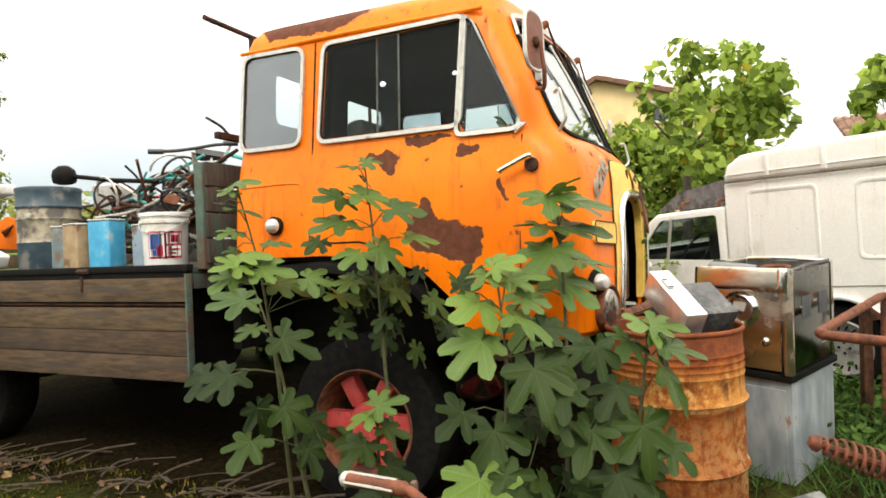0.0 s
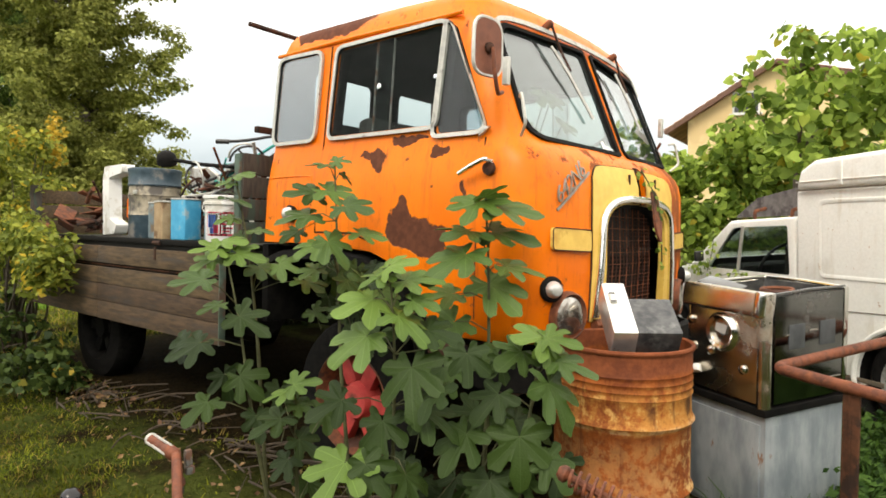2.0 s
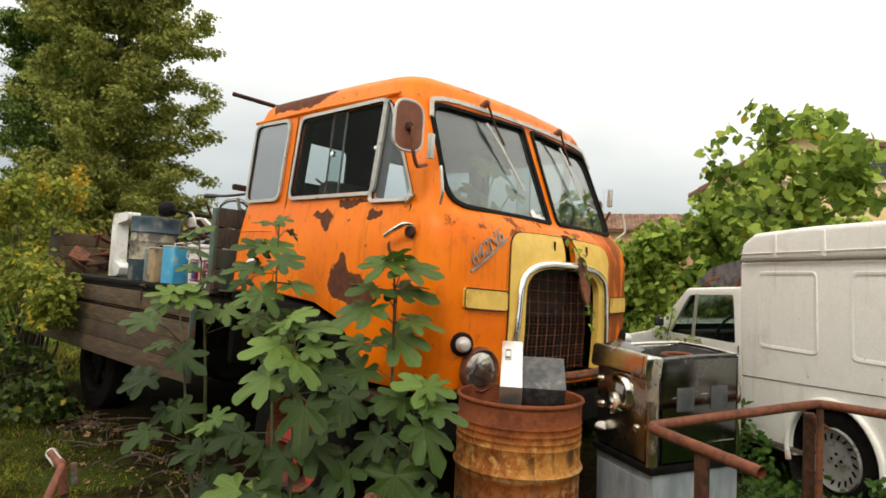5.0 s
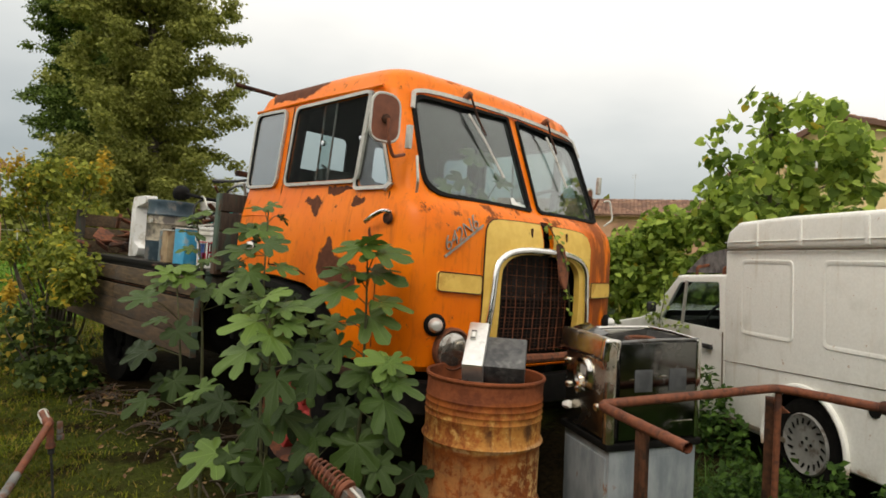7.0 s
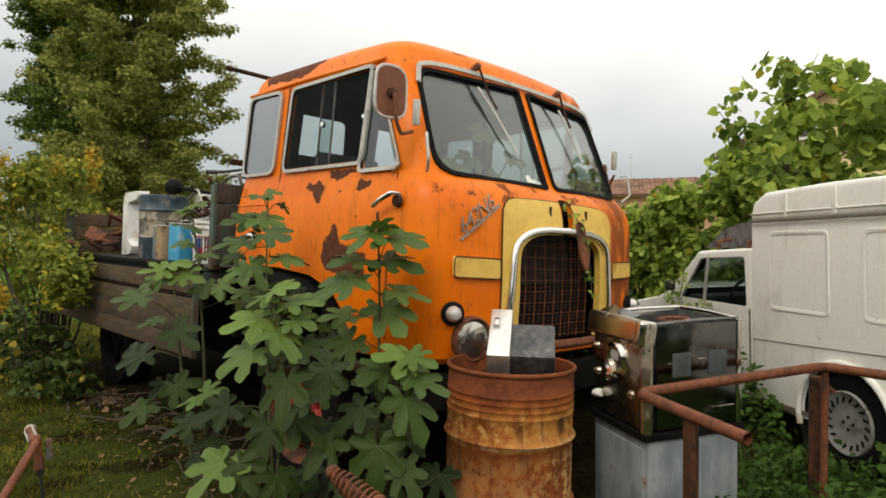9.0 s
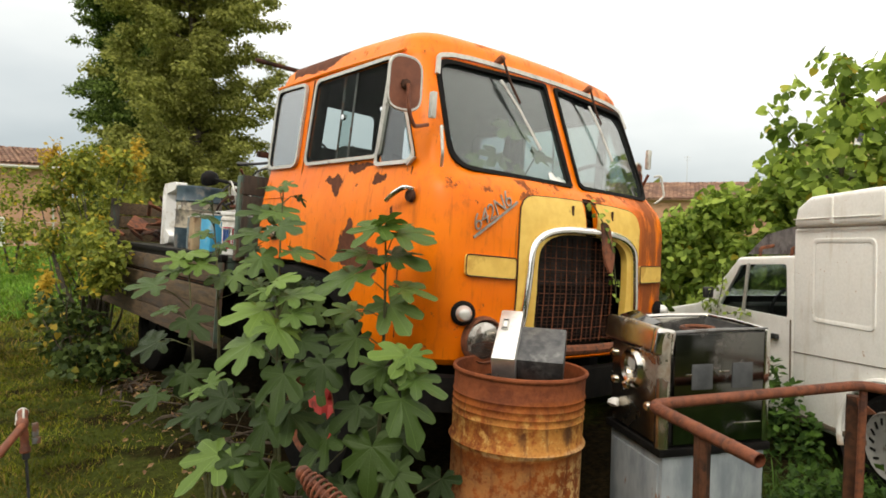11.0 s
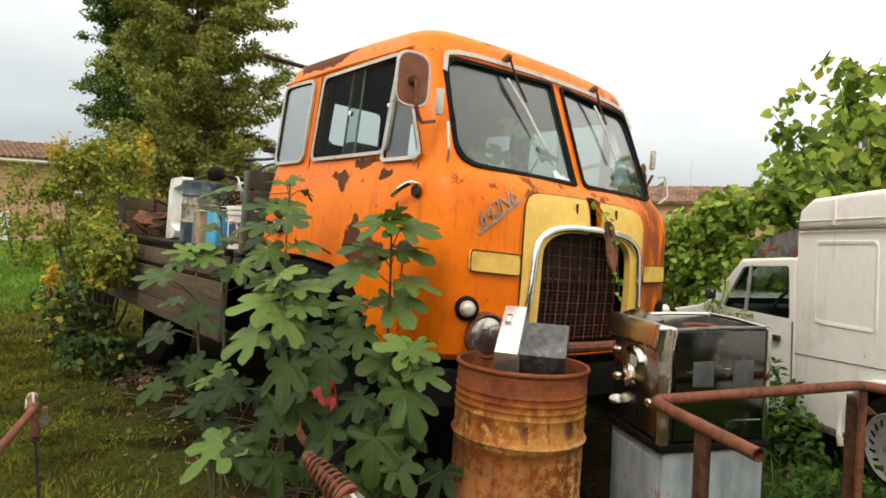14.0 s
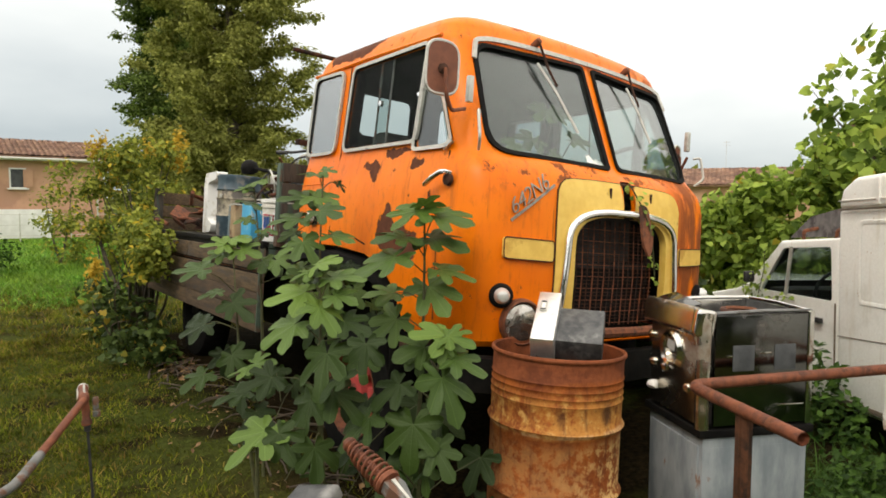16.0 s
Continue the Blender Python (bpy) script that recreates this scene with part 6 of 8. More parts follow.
    for j, l, z in ((0.26, 0.055, 0.31), (0.56, 0.055, 0.32), (0.80, 0.13, 0.09)):
        part("slot", new_box(P(-0.006, j, z0 + z), (0.006, l, 0.008), R, 0.002), STEEL, ov)
    part("inner_coil", new_tube([P(0.4 + 0.14 * math.cos(t), 0.55 + 0.14 * math.sin(t), z1 - 0.02) for t in np.linspace(0, 6.28, 22, endpoint=False)], 0.010, 6, True), RUST, ov, "rusty ring inside")
    part("loose_flap", new_box(P(0.66, 0.12, z1 + 0.012), (0.22, 0.09, 0.006), R @ Euler((radians(14), radians(7), 0)).to_matrix(), 0.002), DARK_MIRROR, ov, "bent sheet on top")


def finish_rock(at, r):
    bm = bmesh.new()
    bmesh.ops.create_icosphere(bm, subdivisions=2, radius=r, matrix=Matrix.Translation(at))
    for v in bm.verts:
        v.co += Vector(noise.noise_vector(v.co * 30)) * r * 0.7
    return bm


build_oven()


# ---- rusty tube rail, bent pipe and strut near the path ----
def build_rail():
    r = thing("tube_rail", "rusted bent tube rail on flat iron posts", "railing", (1.36, 0.40, 0.1))
    line = bend([(1.47, -0.82, 0.895), (0.945, -0.575, 0.90), (1.36, 0.42, 0.905), (2.9, 0.05, 0.97)], 0.06, 6)
    bm = bmesh.new()
    sweep(bm, line, circle(0.0225, 12), cap=False)
    sweep(bm, line[:2], circle(0.0185, 12), cap=False)
    part("rail_tube", bm, RUST_TUBE, r)
    part("flat_post", new_box((1.22, -0.70, 0.49), (0.06, 0.012, 0.80), Euler((0, 0, radians(-25))).to_matrix(), 0.003), POST_RUST, r, "rusty flat iron post")
    part("flat_post", new_box((1.225, -0.685, 0.49), (0.012, 0.05, 0.80), Euler((0, 0, radians(-25))).to_matrix(), 0.003), POST_RUST, r, "rusty flat iron post")
    part("round_post", new_tube([(1.37, 0.42, 0.90), (1.37, 0.42, 0.1)], 0.017), RUST, r, "thin rusty tube post")
    part("angle_post", new_box((1.30, 0.52, 0.46), (0.05, 0.05, 0.74), Euler((0, 0, radians(20))).to_matrix(), 0.004), POST_RUST, r, "rusty angle post")
    part("bracket", slab([(-0.01, 0.0), (0.07, -0.06), (0.0, -0.08)], lambda u, v: (1.33 + u, 0.50, 0.83 + v), (0, 0.01, 0)), RUST, r)
    part("knuckle", new_lathe([(0.03, -0.025), (0.033, 0.0), (0.03, 0.025)], axis((1.86, 0.30, 0.928), (1.5, -0.36, 0.06)), 12), RUST_DARK, r)
    for t in (0.22, 0.5, 0.74):
        p = Vector((1.47, -0.82, 0.895)).lerp(Vector((0.945, -0.575, 0.90)), t)
        part("weld", new_lathe([(0.0228, -0.012), (0.0242, 0.0), (0.0228, 0.012)], axis(p, (-0.525, 0.245, 0)), 12), RUST, r)


def build_left_pipe():
    g = thing("bent_pipe", "bent rusty grey pipe with a clamp and hanging cable", "pipe", (0.52, -3.05, 0.05))
    cap, knee, end = Vector((-0.225, -2.486, 0.945)), Vector((-0.055, -2.508, 0.950)), Vector((0.24, -2.66, 0.89))
    w = (knee - cap).normalized()
    part("pipe", new_tube(bend([knee - w * 0.02, knee + w * 0.012, end], 0.012, 4), 0.0118, 10), RUST_TUBE, g)
    part("grey_pipe", new_tube(bend([end - (end - knee).normalized() * 0.004, (0.40, -2.742, 0.862), (0.50, -2.84, 0.895), (0.545, -2.98, 0.86), (0.52, -3.05, 0.04)], 0.07), 0.0128, 10), GREY_PIPE, g, "scratched grey bent pipe")
    sleeve = part("clamp", new_lathe([(0.0, -0.004), (0.014, -0.002), (0.0165, 0.006), (0.0165, 0.05), (0.0148, 0.056), (0.0148, 0.12), (0.0172, 0.126), (0.0172, 0.172), (0.012, 0.180), (0.0, 0.180)], axis(cap, w), 16), RUST_TUBE, g, "rusty sleeve clamp")
    part("clamp_cap", new_lathe([(0.0, -0.010), (0.012, -0.008), (0.0178, -0.001), (0.0178, 0.010), (0.0168, 0.013)], axis(cap, w), 16), ALU, sleeve, "pale rounded cap")
    for a in (0.6, 2.4, 4.6):
        q = w.orthogonal().normalized()
        q.rotate(Matrix.Rotation(a, 3, w))
        part("clamp_bar", new_tube([cap + w * 0.01 + q * 0.0165, cap + w * 0.15 + q * 0.0165], 0.0036, 6), ALU, sleeve, "pale metal bar")
    part("clamp_bolt", new_box(knee + Vector((0.006, 0.034, -0.018)), (0.013, 0.018, 0.044), None, 0.004), GREY_PIPE, sleeve, "grey bolt")
    part("bolt_head", new_lathe([(0.0, -0.012), (0.013, -0.011), (0.013, 0.006), (0.0, 0.008)], axis(knee + Vector((0.006, 0.036, -0.05)), (0, 0, 1)), 6), GREY_PIPE, sleeve)
    part("clamp_leg", new_lathe([(0.011, 0.0), (0.013, 0.02), (0.012, 0.055), (0.016, 0.062), (0.016, 0.075), (0.008, 0.08), (0.0, 0.08)], axis(knee + Vector((0, 0.004, -0.010)), (0.02, 0.04, -1)), 12), RUST_TUBE, g, "short rusty leg")
    foot = knee + Vector((0.001, 0.008, -0.088))
    part("leg_foot", new_lathe([(0.0, 0.0), (0.011, 0.0), (0.011, 0.018), (0.006, 0.022)], axis(foot, (0.02, 0.04, -1)), 10), PLASTIC_BLACK, g)
    part("cable", new_tube([foot, foot + Vector((0.012, 0.008, -0.25)), foot + Vector((0.06, 0.02, -0.55)), foot + Vector((0.12, 0.04, -0.85))], 0.0042, 6), PLASTIC_BLACK, g, "thin black cable")


def build_levers():
    """Two control levers with ball knobs on a rusty bracket and post."""
    c = thing("control_levers", "two rusty control levers with shiny black ball knobs", "levers", (0.24, -2.90, 0.0))
    foot = Vector((0.245, -2.90, 0.95))
    part("post", new_box((0.245, -2.90, 0.46), (0.045, 0.045, 0.94), None, 0.005), POST_RUST, c, "rusty upright iron post")
    part("bracket", new_box(foot + Vector((0, 0, -0.015)), (0.045, 0.05, 0.06), Euler((0, 0, radians(35))).to_matrix(), 0.012, 3), RUST_TUBE, c, "rusty bracket")
    for top in (Vector((0.294, -2.880, 1.078)), Vector((0.229, -2.902, 1.042))):
        w = (top - foot).normalized()
        lever = part("lever", new_tube([foot, foot.lerp(top, 0.5), top], 0.009, 8, taper=[1.3, 1.0, 0.8]), RUST, c, "rusty lever rod")
        part("knob", new_lathe([(0.009, -0.058), (0.010, -0.048), (0.0105, -0.032), (0.0155, -0.015), (0.0195, 0.0), (0.0178, 0.0095), (0.012, 0.0162), (0.005, 0.0190), (0.0, 0.0195)], axis(top, w), 22), KNOB, lever, "shiny black ball knob")


def build_strut():
    s = thing("coil_strut", "rusty coil-spring strut leaning in the weeds", "spring", (1.10, -1.95, 0.02))
    a, b = Vector((0.80, -1.985, 0.935)), Vector((1.22, -1.925, 0.785))
    w = (b - a).normalized()
    m = axis(a, w)
    part("rod", new_tube([a - w * 0.015, a + w * 0.17], 0.010), RUST_TUBE, s, "rusty damper rod")
    turns = np.linspace(0, 2 * math.pi * 8, 170)
    part("spring", new_tube([m @ Vector((r * math.cos(t), r * math.sin(t), 0.0195 * t / 6.283 + 0.006)) for t, r in zip(turns, np.interp(turns, [0, 14, 50], [0.016, 0.027, 0.033]))], 0.0042, 6), RUST_TUBE, s, "rusty coil widening downwards")
    part("spring_cap", new_lathe([(0.0, -0.022), (0.012, -0.020), (0.020, -0.010), (0.021, 0.0), (0.015, 0.006), (0.0, 0.008)], m, 14), RUST_TUBE, s)
    part("spring_seat", new_lathe([(0.0, 0.158), (0.035, 0.158), (0.037, 0.164), (0.034, 0.172), (0.0, 0.174)], m, 16), RUST_TUBE, s, "rusty spring seat")
    part("clevis", sweep(bmesh.new(), [a + w * 0.165, a + w * 0.20, a + w * 0.262], [(-0.026, -0.018), (0.026, -0.018), (0.026, 0.018), (-0.026, 0.018)], taper=[0.9, 1.0, 0.35]), GREY_PIPE, s, "pointed scuffed grey end fitting")
    part("clevis_rib", sweep(bmesh.new(), [a + w * 0.18, a + w * 0.265], [(-0.006, -0.022), (0.006, -0.022), (0.006, 0.022), (-0.006, 0.022)], taper=[1.0, 0.5]), ALU, s, "pale worn rib")
    foot = a + w * 0.262
    part("strut_leg", new_tube([foot - w * 0.01, foot + w * 0.02 + Vector((0, 0, -0.03)), Vector((foot.x + 0.05, foot.y, 0.0))], 0.012), POST_RUST, s, "rusty supporting leg")
    k = single("plastic_cover", new_box((0.76, -2.09, 0.785), (0.15, 0.12, 0.045), Euler((radians(18), radians(-12), radians(25))).to_matrix(), 0.015, 3), SOOT, "grey plastic cover lying by the strut", "cover")
    single("support_crate", new_box((0.76, -2.09, 0.375), (0.10, 0.09, 0.76), Euler((0, 0, radians(25))).to_matrix(), 0.01), WOOD_DARK, "dark timber block hidden in the weeds", "block")


build_rail()
build_left_pipe()
build_levers()
build_strut()

# ---- the white van ----
VAN = Matrix(((-0.831, 0.556, 0, 1.287), (0.556, 0.831, 0, 1.175), (0, 0, 1, 0.0), (0, 0, 0, 1)))
VAN = VAN @ Matrix.Rotation(radians(2.4), 4, "Y")
VAN_SHIFT = Vector((0.058, -0.039, 0.012))


def V(s, n, z):
    """A place on the van: metres ahead of the hind wheel, in from the near side, and up."""
    return VAN @ Vector((s, n, z))


def van_hull(profile, n0, n1, bev=0.03):
    bm = bmesh.new()
    a = [bm.verts.new(V(s, n0, z)) for s, z in profile]
    b = [bm.verts.new(V(s, n1, z)) for s, z in profile]
    bm.faces.new(a)
    bm.faces.new(b[::-1])
    k = len(a)
    for i in range(k):
        bm.faces.new((a[i], b[i], b[(i + 1) % k], a[(i + 1) % k]))
    bmesh.ops.recalc_face_normals(bm, faces=bm.faces[:])
    if bev:
        bmesh.ops.bevel(bm, geom=[e for e in bm.edges if len(e.link_faces) == 2 and e.calc_face_angle(0) > 0.3], offset=bev, segments=3, affect="EDGES", profile=0.6)
    return bm


def hollow(bm, thick):
    me = bpy.data.meshes.new("hull")
    bmesh.ops.recalc_face_normals(bm, faces=bm.faces[:])
    bm.to_mesh(me)
    bm.free()
    me.materials.append(WHITE_VAN)
    me.materials.append(INNER)
    ob = new("hull", me)
    mod = ob.modifiers.new("wall", "SOLIDIFY")
    mod.thickness, mod.offset, mod.material_offset, mod.material_offset_rim = thick, -1, 1, 0
    dg = bpy.context.evaluated_depsgraph_get()
    dg.update()
    out = bpy.data.meshes.new_from_object(ob.evaluated_get(dg))
    bpy.data.objects.remove(ob)
    return out


def build_van():
    v = thing("white_van", "dusty white panel van with flat load on its cab roof", "van", V(0.5, 0.75, 0.1))
    W = 1.5
    wheel_hole = slab([(0.07 + 0.33 * math.cos(a), 0.42 + 0.33 * math.sin(a)) for a in np.linspace(0, 2 * math.pi, 40, endpoint=False)], lambda s, z: V(s, -0.3, z), VAN.to_3x3() @ Vector((0, 0.62, 0)))
    cargo = van_hull([(0.86, 0.36), (0.86, 1.60), (-1.75, 1.60), (-1.75, 0.36)], 0, W, 0.03)
    part("cargo_body", sharpen(cut(hollow(cargo, 0.018), [wheel_hole])), WHITE_VAN, v)
    roof = van_hull([(0.855, 1.605), (0.82, 1.73), (0.70, 1.795), (0.2, 1.81), (-1.75, 1.80), (-1.75, 1.605)], -0.012, W + 0.012, 0.035)
    part("high_roof", roof, WHITE_VAN, v, "raised white moulded roof")
    for z, h in ((1.600, 0.012), (1.655, 0.006)):
        part("roof_seam", new_box(V(-0.45, -0.014, z), (2.58, 0.012, h), VAN.to_3x3(), 0.002), SEAM if h > 0.01 else WHITE_VAN, v, "dirty roof seam")
    for s in (0.5, 0.1, -0.4, -0.9):
        part("roof_rib", new_box(V(s, -0.012, 1.70), (0.035, 0.02, 0.16), VAN.to_3x3(), 0.008), WHITE_VAN, v)
    for s0, s1 in ((0.68, 0.16), (-0.07, -0.66), (-0.88, -1.5)):
        o = rounded([(s0, 1.015), (s1, 1.015), (s1, 1.535), (s0, 1.535)], 0.05, 5)
        i = rounded([(s0 - 0.022, 1.037), (s1 + 0.022, 1.037), (s1 + 0.022, 1.513), (s0 - 0.022, 1.513)], 0.04, 5)
        c = Vector(((s0 + s1) / 2, 1.27))
        bm = bmesh.new()
        rows = [[bm.verts.new(V(p[0], n, p[1])) for p in ln] for ln, n in ((o, 0.0015), ([(c.x + (p[0] - c.x) * 0.978, c.y + (p[1] - c.y) * 0.978) for p in o], -0.0055), (i, -0.0055), ([(c.x + (p[0] - c.x) * 0.97, c.y + (p[1] - c.y) * 0.97) for p in i], -0.002))]
        for r1, r2 in zip(rows, rows[1:]):
            for k in range(len(o)):
                j = (k + 1) % len(o)
                bm.faces.new((r1[k], r1[j], r2[j], r2[k]))
        part("side_panel_frame", bm, WHITE_VAN, v, "pressed panel outline")
    part("body_seam", new_tube([V(s, -0.002, z) for s, z in ((0.855, 0.80), (0.2, 0.83), (-0.6, 0.87), (-1.75, 0.9))], 0.003, 5), SEAM, v, "rusty body seam")
    part("sill_rust", new_box(V(0.52, -0.003, 0.40), (0.60, 0.008, 0.03), VAN.to_3x3(), 0.002), SEAM, v)
    part("arch_lip", new_tube([V(0.07 + 0.345 * math.cos(a), -0.012, 0.42 + 0.345 * math.sin(a)) for a in np.linspace(-0.25, math.pi + 0.25, 26)], 0.018, 8), WHITE_VAN, v, "flared wheel-arch lip")
    part("fuel_cap", new_lathe([(0.035, 0.0), (0.035, 0.012), (0.0, 0.014)], axis(V(-0.45, 0.0, 0.74), VAN.to_3x3() @ Vector((0, -1, 0))), 16), BLACK, v)
    cab = van_hull([(0.875, 0.36), (2.98, 0.34), (3.03, 0.60), (2.98, 0.86), (2.15, 1.00), (1.97, 1.06), (1.52, 1.40), (0.875, 1.425)], 0.015, W - 0.015, 0.03)
    door = slab(rounded([(1.78, 1.02), (1.48, 1.345), (0.95, 1.365), (0.935, 1.01)], 0.03), lambda s, z: V(s, -0.3, z), VAN.to_3x3() @ Vector((0, W + 0.6, 0)))
    screen = slab(rounded([(0.12, 1.08), (W - 0.12, 1.08), (W - 0.18, 1.365), (0.18, 1.365)], 0.04), lambda n, z: V(1.2, n, z), VAN.to_3x3() @ Vector((0.9, 0, 0)))
    front_hole = slab([(2.25 + 0.31 * math.cos(a), 0.42 + 0.31 * math.sin(a)) for a in np.linspace(0, 2 * math.pi, 40, endpoint=False)], lambda s, z: V(s, -0.3, z), VAN.to_3x3() @ Vector((0, 0.62, 0)))
    part("cab_body", sharpen(cut(hollow(cab, 0.025), [door, screen, front_hole])), WHITE_VAN, v)
    part("window_post", new_tube([V(1.42, 0.0, 1.01), V(1.36, 0.002, 1.36)], 0.013, 6), ALU, v, "quarter-light post")
    part("side_pane", slab(rounded([(1.78, 1.02), (1.48, 1.345), (0.95, 1.365), (0.935, 1.01)], 0.03), lambda s, z: V(s, 0.025, z), VAN.to_3x3() @ Vector((0, 0.004, 0))), DOOR_PANE, v).visible_shadow = False
    part("screen_pane", slab(rounded([(0.1, 1.07), (W - 0.1, 1.07), (W - 0.17, 1.37), (0.17, 1.37)], 0.04), lambda n, z: V(1.97 - (z - 1.06) * 1.32 - 0.01, n, z), VAN.to_3x3() @ Vector((0.004, 0, 0))), PANE, v).visible_shadow = False
    part("door_gap", new_tube([V(0.90, 0.012, 0.42), V(0.90, 0.012, 1.0)], 0.006, 5), SEAM, v)
    part("door_handle", new_box(V(1.07, -0.008, 0.875), (0.13, 0.03, 0.035), VAN.to_3x3(), 0.01), PLASTIC_BLACK, v, "black door handle")
    part("wing_mirror", new_box(V(1.74, -0.10, 1.12), (0.035, 0.08, 0.085), VAN.to_3x3(), 0.016, 3), PLASTIC_BLACK, v, "grey wing mirror")
    part("dash", new_box(V(1.66, W / 2, 0.98), (0.3, W - 0.2, 0.12), VAN.to_3x3(), 0.03), INNER, v)
    part("van_seat", new_box(V(1.08, 0.4, 0.98), (0.16, 0.45, 0.5), VAN.to_3x3(), 0.05, 3), SEAT, v)
    part("van_steering_wheel", new_tube([V(1.42 - 0.1 * math.sin(a), 0.4 + 0.17 * math.cos(a), 1.06 + 0.15 * math.sin(a)) for a in np.linspace(0, 6.283, 22, endpoint=False)], 0.012, 6, True), PLASTIC_BLACK, v)
    # wheels with ventilated covers
    for s in (0.07, 2.25):
        m = VAN @ Matrix.Translation((s, 0.10, 0.42)) @ Matrix.Rotation(radians(90), 4, "X")
        t = part("wheel", new_lathe([(0.17, -0.08), (0.24, -0.085), (0.275, -0.06), (0.28, 0.0), (0.275, 0.06), (0.24, 0.085), (0.185, 0.08)], m, 40), RUBBER, v, "worn car tyre")
        hub = part("hubcap", new_lathe([(0.0, 0.075), (0.06, 0.074), (0.11, 0.072), (0.155, 0.082), (0.178, 0.095), (0.186, 0.085), (0.186, 0.05)], m, 40), HUB, t, "grey ventilated wheel cover")
        for k in range(18):
            q = m @ Matrix.Rotation(2 * math.pi * k / 18, 4, "Z") @ Matrix.Translation((0.138, 0, 0.0815))
            part("vent_slot", new_box(q.translation, (0.038, 0.013, 0.006), (q @ Matrix.Rotation(radians(25), 4, "Z")).to_3x3(), 0.002), RUBBER, hub)
        for k in range(4):
            q = m @ Matrix.Rotation(2 * math.pi * k / 4, 4, "Z") @ Matrix.Translation((0.035, 0, 0.074))
            part("bolt_hole", new_lathe([(0.010, 0.0), (0.010, 0.004), (0.0, 0.004)], q, 10), RUBBER, hub)
        part("wheel_well", new_lathe([(0.34, 0.12), (0.34, -0.16), (0.0, -0.16)], m, 24), BLACK, v)
    # slatted grey load on the cab roof
    load = thing("roof_load", "grey weathered slatted panel lying on the van's cab roof", "panel", V(1.1, 0.7, 1.45))
    for k in range(6):
        part("slat", new_box(V(0.95 + 0.098 * k, W / 2, 1.60 - 0.020 * k), (0.085, 1.1, 0.025), VAN.to_3x3() @ Euler((0, radians(14), 0)).to_matrix(), 0.005), RACK, load)
    part("side_board", slab(rounded([(0.89, 1.43), (1.60, 1.42), (1.36, 1.57), (0.90, 1.64)], 0.02), lambda s, z: V(s, 0.14, z), VAN.to_3x3() @ Vector((0, 0.03, 0))), RACK, load)
    for s in (1.28, 0.93):
        part("clamp", new_tube(bend([V(s, 0.04, 1.41), V(s, 0.04, 1.47), V(s, 0.16, 1.49)], 0.02), 0.013), RUST, load, "rusty roof clamp")
    for ob in (v, load):
        ob.matrix_basis = Matrix.Translation(VAN_SHIFT) @ ob.matrix_basis


build_van()


# ---- the fig bush in front of the lorry ----
def fig_leaf_mesh(seed):
    """A fig leaf of five rounded lobes joined over half their length, its stalk at the origin, its length along x, creased along the veins and drooping."""
    rng = random.Random(seed)
    droop, cup = rng.uniform(0.03, 0.20), rng.uniform(-0.05, 0.08)
    lobes = [(a + rng.uniform(-0.10, 0.10), n * rng.uniform(0.88, 1.08), w * rng.uniform(0.92, 1.1)) for a, n, w in ((-2.42, 0.44, 1.0), (-1.70, 0.66, 1.0), (-0.84, 0.84, 1.0), (0.0, 1.04, 1.0), (0.84, 0.84, 1.0), (1.70, 0.66, 1.0), (2.42, 0.44, 1.0))]
    web = rng.uniform(0.42, 0.51)
    wave = rng.uniform(0, 6)

    def reach(t):
        """How far the blade goes at an angle, and how far off the nearest vein that is."""
        mid = min((p[0] for p in lobes), key=lambda p: abs(p - t))
        far = web * (0.72 + 0.28 * math.cos(t * 0.62))
        for p, length, fat in lobes:
            d = t - p
            if abs(d) < 1.2:
                for r in np.arange(far, 1.12, 0.012):
                    s, h = r * math.cos(d) / length, abs(r * math.sin(d))
                    if s < 1 and h < fat * length * float(np.interp(s, [0, 0.3, 0.45, 0.60, 0.74, 0.86, 0.94, 1.0], [0.12, 0.142, 0.155, 0.190, 0.212, 0.186, 0.130, 0.03])) * (1 + 0.11 * math.sin(17 * s + wave + p * 3)):
                        far = max(far, r)
        far *= 1 + 0.016 * math.sin(23 * t + wave)
        return far, min(1.0, abs(t - mid) / 0.42)

    bm = bmesh.new()
    rings = []
    for t in np.linspace(-2.75, 2.75, 117):
        r, q = reach(t)
        row = []
        for f in (0.02, 0.22, 0.42, 0.60, 0.76, 0.90, 1.0):
            x, y = r * f * math.cos(t), r * f * math.sin(t)
            r2 = x * x + y * y
            z = -droop * r2 + cup * math.sqrt(r2) + 0.035 * q * (0.3 + 0.7 * f) * min(1.0, r * f * 2.2) + 0.035 * math.sin(t * 5 + f * 4 + seed) * f * f
            row.append(bm.verts.new((x, y, z)))
        rings.append(row)
    for r1, r2 in zip(rings, rings[1:]):
        for k in range(6):
            bm.faces.new((r1[k], r1[k + 1], r2[k + 1], r2[k]))
    me = bpy.data.meshes.new("fig_leaf")
    for f in bm.faces:
        f.smooth = True
    bm.to_mesh(me)
    bm.free()
    return me


